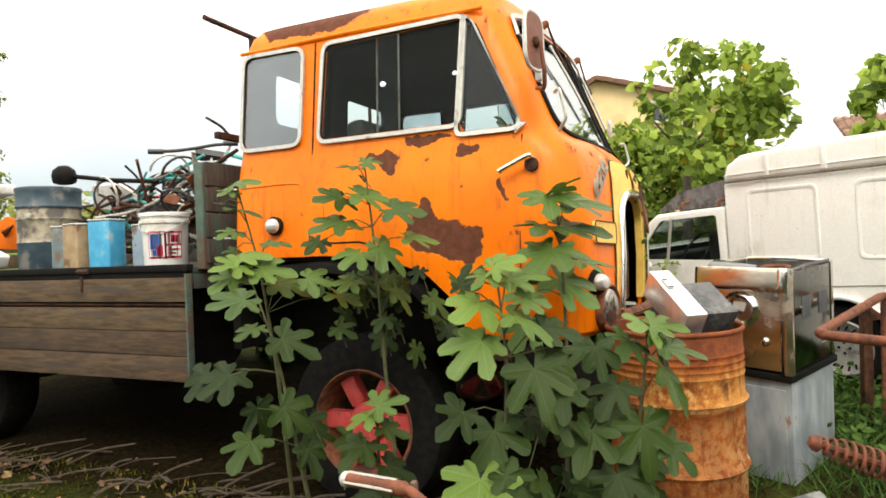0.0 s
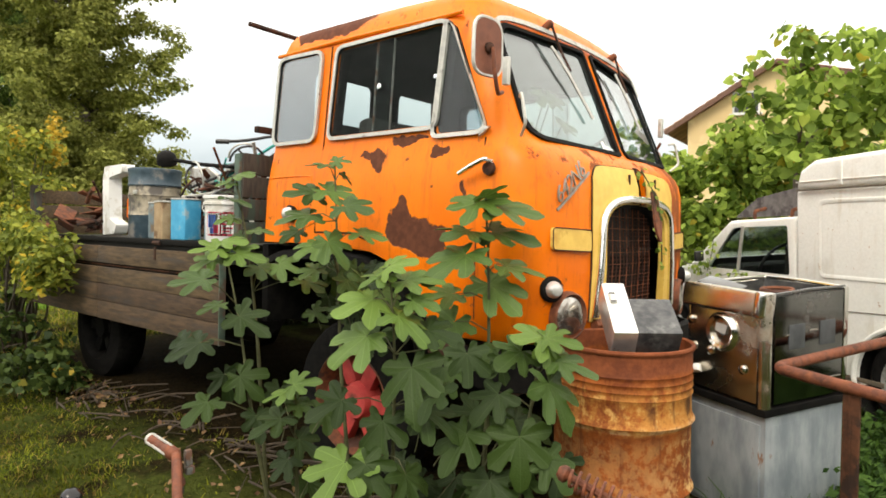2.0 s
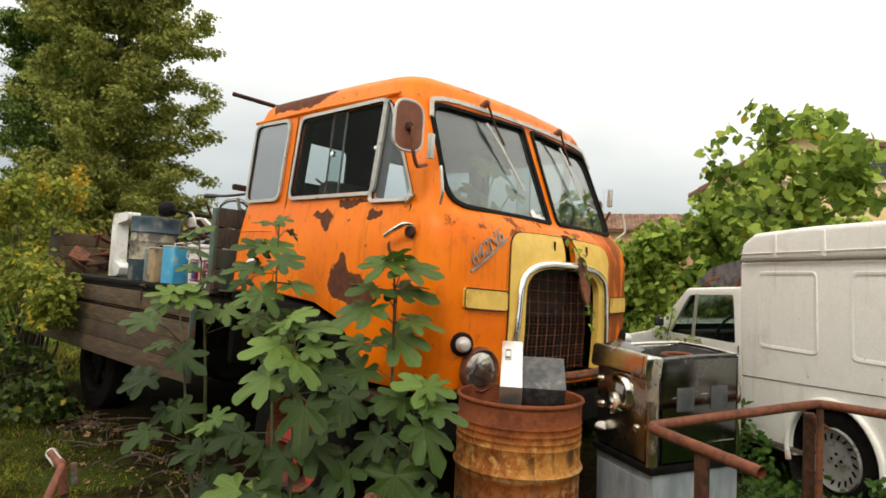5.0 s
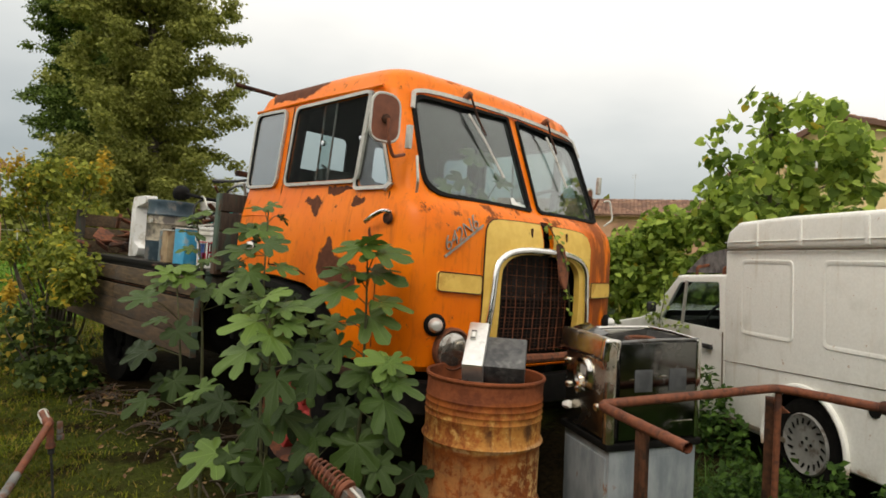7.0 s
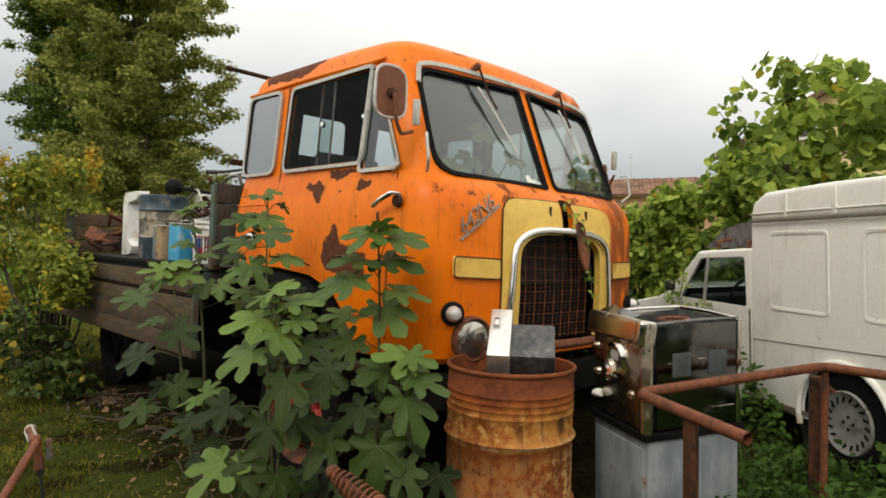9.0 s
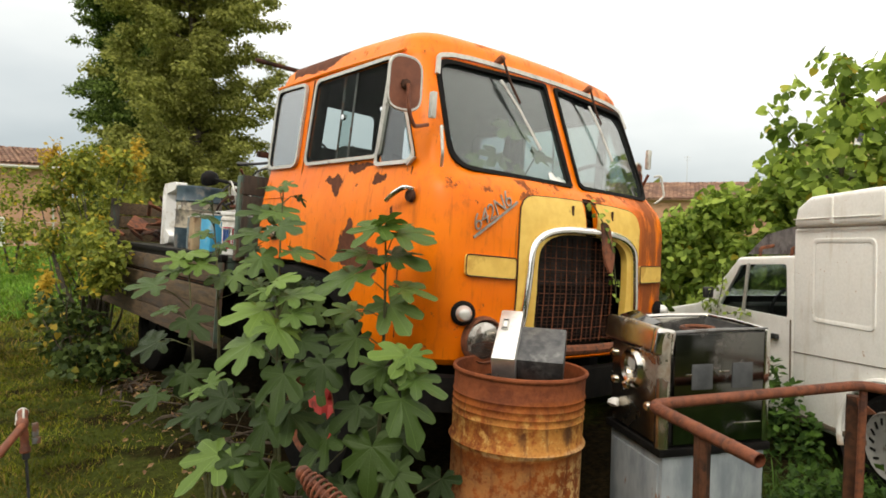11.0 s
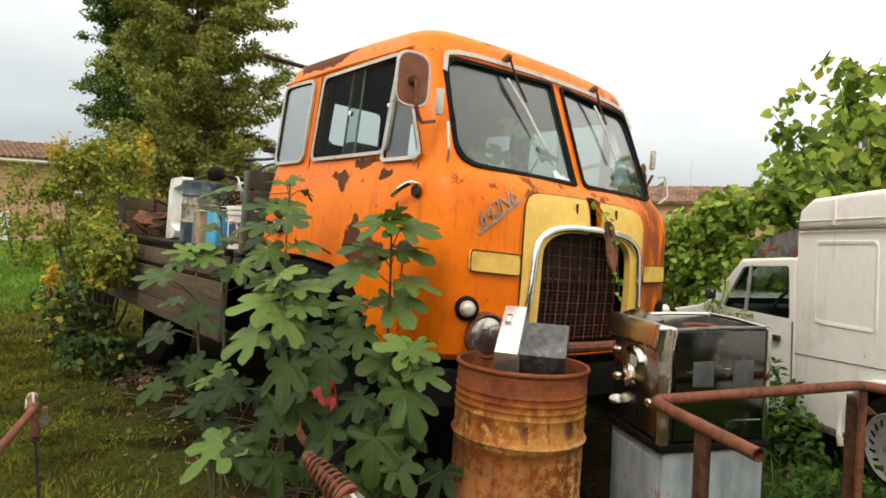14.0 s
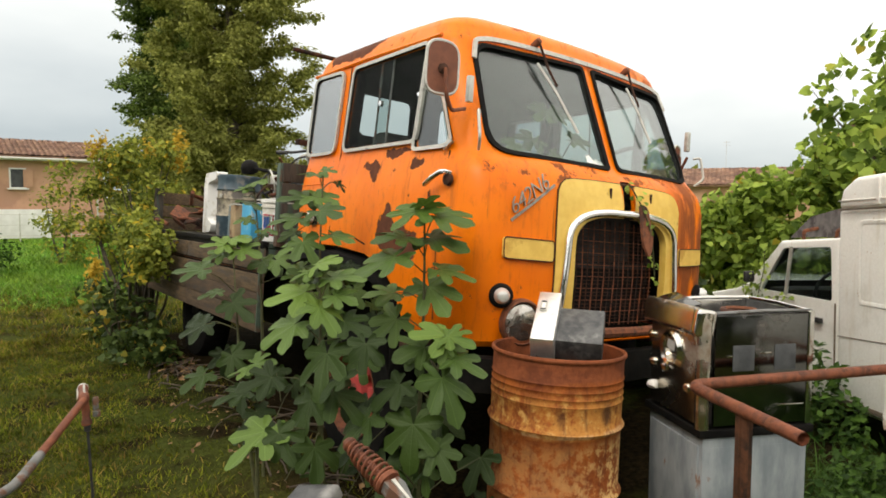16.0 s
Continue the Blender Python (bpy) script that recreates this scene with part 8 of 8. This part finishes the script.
def build_light_blocking_thicket():
    """Unseen dark thicket added along the lorry's far side to block light under it."""
    rng = random.Random(19)
    u = thing("light_blocking_thicket", "added unseen thicket that keeps light from under the lorry", "thicket", (-3.2, 1.7, 0))
    clumps = []
    for k in range(240):
        x = rng.uniform(-6.2, -0.4)
        clumps.append(((x, 1.75 + rng.uniform(-0.3, 0.3), rng.uniform(0.05, 1.15)), (0.24, 0.2, 0.2)))
    tagged(part("foliage", foliage("foliage", clumps, 800, 0.13, LEAF4, LEAF4_F, SHRUB_LEAF, 27, 0.5, 0.2), SHRUB_LEAF, u), kind="stuff")
    for k in range(7):
        x = -5.8 + 0.85 * k
        part("stem", stems_up(bmesh.new(), (x, 1.75, 0.0), [(x + 0.25, 1.7, 0.95), (x - 0.25, 1.8, 0.9)], 0.012, rng), TWIG, u)


def build_side_tree():
    rng = random.Random(9)
    base = Vector((2.62, 6.0, 0.1))
    t = thing("young_tree", "young green tree standing past the van", "tree", base)
    part("trunk", new_tube([base, base + Vector((0.05, 0, 1.6)), base + Vector((0, 0.05, 3.0))], 0.05, 8, taper=[1.2, 0.9, 0.3]), BARK, t)
    clumps = [(tuple(base + Vector((rng.uniform(-0.4, 0.5), rng.gauss(0, 0.3), rng.uniform(1.9, 3.0)))), (0.19, 0.19, 0.15)) for _ in range(22)]
    me = foliage("crown", clumps, 620, 0.15, HEART, HEART_F, VINE, 21, 0.4, 0.2)
    tagged(part("crown", me, VINE, t), kind="stuff")


def build_far_green():
    rng = random.Random(12)
    for nm, label, at, w, h, mt, seed in (("sapling", "small yellow-green sapling on the lawn", (-17.5, -0.6, 0), 1.1, 2.6, BUSH_LEAF, 31), ("shrub", "low green shrub on the lawn", (-15.5, -2.9, 0), 1.2, 1.0, WEED, 32)):
        t = thing(nm, label, "shrub", at)
        clumps = [((at[0] + rng.gauss(0, w * 0.35), at[1] + rng.gauss(0, w * 0.4), rng.uniform(0.15, h)), (0.32, 0.32, 0.28)) for _ in range(34)]
        tagged(part("foliage", foliage("foliage", clumps, 520, 0.12, LEAF4, LEAF4_F, mt, seed, 0.5, 0.3), mt, t), kind="stuff")
        part("stem", stems_up(bmesh.new(), at, [(at[0], at[1] + 0.3, h * 0.8), (at[0], at[1] - 0.3, h * 0.7)], 0.03, rng), BARK, t)
    clumps = []
    for k in range(150):
        a = rng.uniform(radians(60), radians(330))
        d = rng.uniform(52, 60)
        clumps.append(((-5 + d * math.cos(a), d * math.sin(a), rng.uniform(0.5, 3.2)), (2.6, 2.6, 1.6)))
    me = foliage("distant_trees", clumps, 22, 0.9, LEAF4, LEAF4_F, TREE_LEAF, 41, 0.5, 0.5)
    tagged(new("distant_trees", me), "far line of trees round the field", "trees", kind="stuff")


build_big_tree((-13.35, 2.55, 0), 3, "tall olive-green broadleaf tree behind the lorry", TREE_LEAF, 1.0)
build_big_tree((-17.5, 2.6, 0), 13, "taller darker broadleaf tree further back", DARK_TREE_LEAF, 0.76)
build_bush()
build_vine()
def build_light_cutting_hedge():
    """Unseen tall hedge, added behind the path to close the yard and cut light."""
    rng = random.Random(29)
    h = thing("light_cutting_hedge", "added unseen hedge closing the yard and cutting low light", "hedge", (2, -9.5, 0))
    clumps = []
    for k in range(420):
        t = rng.random()
        x, y = (-9 + 20 * t * 1.7, -9.5) if t < 0.588 else (11.0, -9.5 + 17 * (t - 0.588) / 0.412)
        clumps.append(((x + rng.uniform(-0.6, 0.6), y + rng.uniform(-0.6, 0.6), 3.0 * math.sqrt(rng.random())), (0.8, 0.8, 0.6)))
    tagged(part("foliage", foliage("foliage", clumps, 130, 0.34, LEAF4, LEAF4_F, SHRUB_LEAF, 28, 0.4, 0.2), SHRUB_LEAF, h), kind="stuff")
    for k in range(12):
        part("stem", new_tube([(-8.5 + 1.7 * k, -9.5, 0), (-8.4 + 1.7 * k, -9.4, 2.6)], 0.06, 6), BARK, h)


build_light_blocking_thicket()
build_light_cutting_hedge()
build_side_tree()
build_far_green()


# ---- houses ----
def tiled_roof(house, a, b, c, d, rows, cols, name="roof"):
    """A roof slope on four corners: a slab with rows of rounded clay tiles, joined."""
    a, b, c, d = (Vector(p) for p in (a, b, c, d))
    n = (b - a).cross(d - a).normalized()
    if n.z < 0:
        n = -n
    bm = bmesh.new()
    vs = [bm.verts.new(p + n * o) for o in (0.0, -0.12) for p in (a, b, c, d)]
    for f in ((0, 1, 2, 3), (7, 6, 5, 4), (0, 4, 5, 1), (1, 5, 6, 2), (2, 6, 7, 3), (3, 7, 4, 0)):
        bm.faces.new([vs[i] for i in f])
    r = part(name, bm, ROOF_TILE, house, "clay tile roof slope", smooth=False)
    verts, faces = [], []
    for i in range(rows):
        for j in range(cols):
            u0, u1 = j / cols, (j + 0.93) / cols
            v0, v1 = i / rows, (i + 1.12) / rows
            k = len(verts)
            for v, h in ((v0, 0.05), (min(1, v1), 0.02)):
                for q, lift in ((0.0, 0.0), (0.3, 0.05), (0.7, 0.05), (1.0, 0.0)):
                    u = u0 + (u1 - u0) * q
                    p = a.lerp(b, u).lerp(d.lerp(c, u), v) + n * (h + lift)
                    verts.append(tuple(p))
            for q in range(3):
                faces.append((k + q, k + q + 1, k + 5 + q, k + 4 + q))
    me = bpy.data.meshes.new("tiles")
    me.from_pydata(verts, [], faces)
    me.materials.append(ROOF_TILE)
    tagged(part("tiles", me, ROOF_TILE, r), kind="stuff")


def house_window(house, c, w, h, face, shutter=None):
    """A recessed pane in a frame with a sill, on a wall whose outward way is face."""
    c, face = Vector(c), Vector(face).normalized()
    R = Matrix((Vector((0, 0, 1)).cross(face) * -1, face, Vector((0, 0, 1)))).transposed()
    if R.determinant() < 0:
        R = Matrix((Vector((0, 0, 1)).cross(face), face, Vector((0, 0, 1)))).transposed()
    f = part("window", new_box(c + face * 0.02, (w + 0.14, 0.08, h + 0.14), R, 0.01), STUCCO_WHITE, house, "pale window surround")
    part("pane", new_box(c + face * 0.045, (w, 0.05, h), R), WINDOW_DARK, f, "dark window pane")
    part("sill", new_box(c + face * 0.08 - Vector((0, 0, h / 2 + 0.08)), (w + 0.3, 0.16, 0.06), R, 0.01), STUCCO_WHITE, f)
    if shutter:
        part("shutter", new_box(c + face * 0.075 + (R @ Vector((-w * 0.75, 0, 0))), (w * 0.7, 0.04, h), R, 0.01), shutter, f, "pale window shutter")


def build_left_house():
    h = thing("pink_house", "salmon-pink two-storey house with a clay tile roof", "house", (-37, -4, 0))
    part("wall", new_box((-38.5, -7.2, 2.1), (8, 21, 4.3)), STUCCO_PINK, h)
    part("plinth_wall", new_box((-34.38, -6.5, 0.85), (0.16, 15.0, 1.75), None, 0.02), STUCCO_WHITE, h, "white-painted lower wall")
    part("gutter", new_tube([(-34.0, -18.2, 4.12), (-34.0, 3.7, 4.12)], 0.09, 8), ALU, h, "pale eaves gutter")
    part("eave", new_box((-34.25, -7.2, 4.2), (0.6, 22, 0.10)), EAVE, h)
    tiled_roof(h, (-33.95, -18.2, 4.25), (-33.95, 3.8, 4.25), (-38.5, 3.8, 5.35), (-38.5, -18.2, 5.35), 13, 90)
    tiled_roof(h, (-43.0, 3.8, 4.25), (-43.0, -18.2, 4.25), (-38.5, -18.2, 5.35), (-38.5, 3.8, 5.35), 6, 30, "back_roof")
    for y in (-10.5, -5.4, -0.35):
        house_window(h, (-34.5, y, 3.2), 0.55, 0.85, (1, 0, 0), STUCCO_PINK)
    part("porch_panel", new_box((-34.47, 2.2, 3.05), (0.06, 0.9, 1.4), None, 0.01), STUCCO_PINK, h, "paler pink panel")
    part("downpipe", new_tube([(-34.42, 3.0, 4.1), (-34.42, 3.0, 0.1)], 0.05), ALU, h)
    h.matrix_basis = Matrix.Translation((0, 0, -0.32)) @ h.matrix_basis
    f = thing("mesh_fence", "thin wire fence at the end of the lawn", "fence", (-30, 0, 0))
    for k in range(10):
        part("post", new_tube([(-30.5, -12 + 1.9 * k, 0), (-30.5, -12 + 1.9 * k, 1.25)], 0.025, 6), ALU, f)
    for z in (0.3, 0.75, 1.2):
        part("wire", new_tube([(-30.5, -12, z), (-30.5, 5.1, z)], 0.008, 4), ALU, f)


def build_right_house():
    h = thing("yellow_house", "pale yellow house with a brown gabled tile roof", "house", (-4, 26, 0))
    ex, ey = Vector((0.975, 0.22, 0)), Vector((-0.22, 0.975, 0))
    o = Vector((-3.35, 20.6, 0))

    def P(a, b, z):
        return o + ex * a + ey * b + Vector((0, 0, z))
    L, R, top, ridge = -3.1, 4.4, -0.4, 5.73
    low = {"roof": (L - 0.75, 3.62), "far_roof": (R + 0.75, 4.18)}

    def under(a):
        """The height of the roof's underside over a place on the gable."""
        e, z = low["roof" if a < top else "far_roof"]
        return z + (ridge - z) * (a - e) / (top - e) - 0.12
    bm = bmesh.new()
    rows = []
    for b in (0.0, 9.0):
        rows.append([bm.verts.new(P(a, b, z)) for a, z in ((L, 0), (R, 0), (R, under(R)), (top, ridge - 0.12), (L, under(L)))])
    bm.faces.new(rows[0])
    bm.faces.new(rows[1][::-1])
    for i in range(5):
        bm.faces.new((rows[0][i], rows[1][i], rows[1][(i + 1) % 5], rows[0][(i + 1) % 5]))
    part("wall", bm, STUCCO_YELLOW, h, smooth=False)
    for nm, (e, z) in low.items():
        tiled_roof(h, P(e, -0.32, z), P(e, 9.5, z), P(top, 9.5, ridge), P(top, -0.32, ridge), 10, 22, nm)
        part("barge_board", sweep(bmesh.new(), [P(e, -0.34, z - 0.05), P(top, -0.34, ridge - 0.05)], [(-0.03, -0.07), (0.03, -0.07), (0.03, 0.06), (-0.03, 0.06)]), EAVE, h, "brown barge board")
    for a, z in ((-1.25, 4.45), (1.9, 4.3), (3.2, 2.2), (-1.25, 1.6)):
        house_window(h, P(a, 0, z), 0.72, 0.62, -ey)
    part("chimney", new_box(P(2.4, 2.2, 5.3), (0.5, 0.5, 1.1), None, 0.02), STUCCO_WHITE, h)
    s = thing("low_outhouse", "low red-tiled outhouse seen over the hedge", "house", (-24, 38, 0))
    part("wall", new_box((-24, 40, 1.6), (16, 6, 3.2), Euler((0, 0, radians(30))).to_matrix()), STUCCO_PINK, s)
    q = Euler((0, 0, radians(30))).to_matrix()
    c = Vector((-24, 40, 0))
    tiled_roof(s, c + q @ Vector((-8.4, -3.5, 3.1)), c + q @ Vector((8.4, -3.5, 3.1)), c + q @ Vector((8.4, 0, 4.35)), c + q @ Vector((-8.4, 0, 4.35)), 10, 60)
    tiled_roof(s, c + q @ Vector((8.4, 3.5, 3.1)), c + q @ Vector((-8.4, 3.5, 3.1)), c + q @ Vector((-8.4, 0, 4.35)), c + q @ Vector((8.4, 0, 4.35)), 5, 20, "back_roof")
    part("aerial", new_tube([c + q @ Vector((2.0, 0, 4.3)), c + q @ Vector((2.0, 0, 6.3))], 0.012, 6), ALU, s, "thin roof aerial")
    for z in (6.0, 6.2):
        part("aerial_arm", new_tube([c + q @ Vector((1.75, 0, z)), c + q @ Vector((2.25, 0, z))], 0.010, 5), ALU, s)
    g = thing("brown_roof_house", "low house with a brown tile roof beyond the van", "house", (7.1, 24, 0))
    part("wall", new_box((9.1, 26, 1.5), (8, 6, 3.0)), STUCCO_YELLOW, g)
    tiled_roof(g, (4.4, 22.6, 2.8), (13.8, 22.6, 2.8), (13.8, 26, 3.8), (4.4, 26, 3.8), 9, 34)
    part("chimney", new_box((6.6, 25.2, 4.0), (0.4, 0.4, 0.9), None, 0.02), STUCCO_WHITE, g)


build_left_house()
build_right_house()


# ---- grass, weeds and litter ----
def build_grass():
    rng = np.random.default_rng(17)

    def blades(count, x0, x1, y0, y1, h0, h1, wide, clump, keep=None):
        k = count // clump
        cx, cy = rng.uniform(x0, x1, k), rng.uniform(y0, y1, k)
        x = (cx[:, None] + rng.normal(0, 0.035, (k, clump))).ravel()
        y = (cy[:, None] + rng.normal(0, 0.035, (k, clump))).ravel()
        ok = ~((x > -6) & (x < 0.3) & (np.abs(y) < 0.95)) & ~((x - 0.37) ** 2 + (y + 0.745) ** 2 < 0.1)
        if keep is not None:
            ok &= keep(x, y)
        x, y = x[ok], y[ok]
        z = gz(x, y) - 0.005
        h = rng.uniform(h0, h1, len(x))
        a = rng.uniform(0, 2 * np.pi, len(x))
        lean = rng.uniform(0.2, 2.2, len(x)) * h
        b = a + np.pi / 2
        w = wide * rng.uniform(0.6, 1.3, len(x))
        v = np.stack([np.stack([x + np.cos(b) * w, y + np.sin(b) * w, z], -1), np.stack([x - np.cos(b) * w, y - np.sin(b) * w, z], -1),
                      np.stack([x + np.cos(a) * lean * 0.4 - np.cos(b) * w * 0.7, y + np.sin(a) * lean * 0.4 - np.sin(b) * w * 0.7, z + h * 0.6], -1),
                      np.stack([x + np.cos(a) * lean * 0.4 + np.cos(b) * w * 0.7, y + np.sin(a) * lean * 0.4 + np.sin(b) * w * 0.7, z + h * 0.6], -1),
                      np.stack([x + np.cos(a) * lean, y + np.sin(a) * lean, z + h], -1)], 1)
        i = np.arange(len(x)) * 5
        f4 = np.stack([i, i + 1, i + 2, i + 3], -1)
        f3 = np.stack([i + 3, i + 2, i + 4], -1)
        return v.reshape(-1, 3), f4, f3

    def make(name, label, parts, leaf=GRASS):
        V_, F = [], []
        off = 0
        for v, f4, f3 in parts:
            V_.append(v)
            F += (f4 + off).tolist() + (f3 + off).tolist()
            off += len(v)
        me = bpy.data.meshes.new(name)
        me.from_pydata(np.concatenate(V_).tolist(), [], F)
        me.materials.append(leaf)
        tagged(new(name, me), label, "grass", kind="stuff")

    worn = lambda x, y: rng.random(len(x)) < np.clip(np.abs(y + 1.25) * 1.3 - 0.55 * np.exp(-((x + 1.75) / 0.75) ** 2 - ((y + 1.75) / 0.42) ** 2) + 0.06, 0.04, 1.0)
    make("lawn_grass", "short mixed green and straw grass", [
        blades(95000, -6.5, 0.8, -4.6, -0.9, 0.012, 0.042, 0.0034, 6, worn),
        blades(36000, -11, -5.5, -6.5, 3.0, 0.025, 0.08, 0.0055, 6),
    ])
    make("weedy_grass", "rank dark green grass round the cabinet and van", [blades(21000, 0.4, 3.4, -1.8, 2.2, 0.05, 0.16, 0.0042, 6, lambda x, y: rng.random(len(x)) < 1.5 - 1.35 * np.hypot((x - 1.75) / 1.25, (y - 0.35) / 1.55))], WEED)
    make("far_lawn", "fresh green lawn further off", [
        blades(30000, -18, -9, -8, 4.0, 0.05, 0.14, 0.008, 6),
        blades(30000, -32, -16, -13, 6, 0.06, 0.16, 0.016, 5),
    ], LAWN)
    # weeds between the cabinet and the van
    rg = np.random.default_rng(23)
    k = 210
    px, py = rg.uniform(0.95, 2.4, k), rg.uniform(-0.35, 1.0, k)
    ok = ((px - 1.287) * -0.556 + (py - 1.175) * -0.831 > 0.04) & ~((px < 1.12) & (py < 0.22))
    px, py = px[ok], py[ok]
    P, N, S = [], [], []
    for x, y in zip(px, py):
        h = rg.uniform(0.06, 0.26)
        m = int(8 + h * 60)
        q = rg.random(m)
        P.append(np.stack([x + rg.normal(0, 0.05, m), y + rg.normal(0, 0.05, m), gz(x, y) + q * h], -1))
        N.append(rg.normal(0, 0.5, (m, 3)) + [0, -0.2, 0.9])
        S.append(rg.uniform(0.03, 0.07, m))
    for s, hh in ((0.78, 0.62), (0.62, 0.50), (0.95, 0.42), (1.3, 0.46), (-0.4, 0.34), (-0.75, 0.38), (0.70, 0.44), (0.52, 0.34), (0.86, 0.56), (1.06, 0.40), (1.18, 0.36), (0.46, 0.26), (1.45, 0.40)):
        base = V(s, -0.07 - 0.12 * rg.random(), 0.0)
        m = 80
        q = rg.random(m)
        P.append(np.stack([base.x + rg.normal(0, 0.05, m) * (1.2 - q), base.y + rg.normal(0, 0.05, m) * (1.2 - q), 0.12 + q * hh], -1))
        N.append(rg.normal(0, 0.5, (m, 3)) + [0, -0.4, 0.8])
        S.append(rg.uniform(0.03, 0.075, m))
    np.random.seed(3)
    me = scatter("weeds", np.concatenate(P), np.concatenate(N), np.concatenate(S), LEAF4, LEAF4_F, None, WEED)
    tagged(new("weeds", me), "low nettle-like weeds round the cabinet and van", "weeds", kind="stuff")
    # dead leaves and sticks along the lorry
    k = 330
    x, y = rg.uniform(-5.6, -0.6, k), -1.30 + rg.normal(0, 0.2, k)
    x[:110], y[:110] = rg.normal(-4.15, 0.38, 110), rg.normal(-1.16, 0.10, 110)
    P = np.stack([x, y, gz(x, y) + rg.uniform(0.005, 0.03, k)], -1)
    me = scatter("dead_leaves", P, rg.normal(0, 0.45, (k, 3)) + [0, 0, 1], np.where(np.arange(k) < 110, 1.45, 0.8) * rg.uniform(0.03, 0.075, k), LEAF4, LEAF4_F, None, LITTER)
    tagged(new("dead_leaves", me), "dry brown leaves lying along the lorry", "leaf litter", kind="stuff")
    rr = random.Random(6)
    for k in range(84):
        x, y = rr.uniform(-4.2, -0.7), -1.22 + rr.gauss(0, 0.14)
        a, l = rr.uniform(-0.9, 1.2), rr.uniform(0.15, 0.6)
        p = Vector((x, y, float(gz(x, y)) + rr.uniform(0.01, 0.05)))
        q = p + Vector((l * math.cos(a), l * math.sin(a) * 0.7, rr.uniform(-0.02, 0.12)))
        single("stick", new_tube(bend([p, (p + q) / 2 + Vector((0, 0, rr.uniform(0, 0.05))), q], 0.06, 3), rr.uniform(0.003, 0.008), 6), TWIG, "dry grey stick lying on the soil", "stick", "sticks along the lorry")


build_grass()
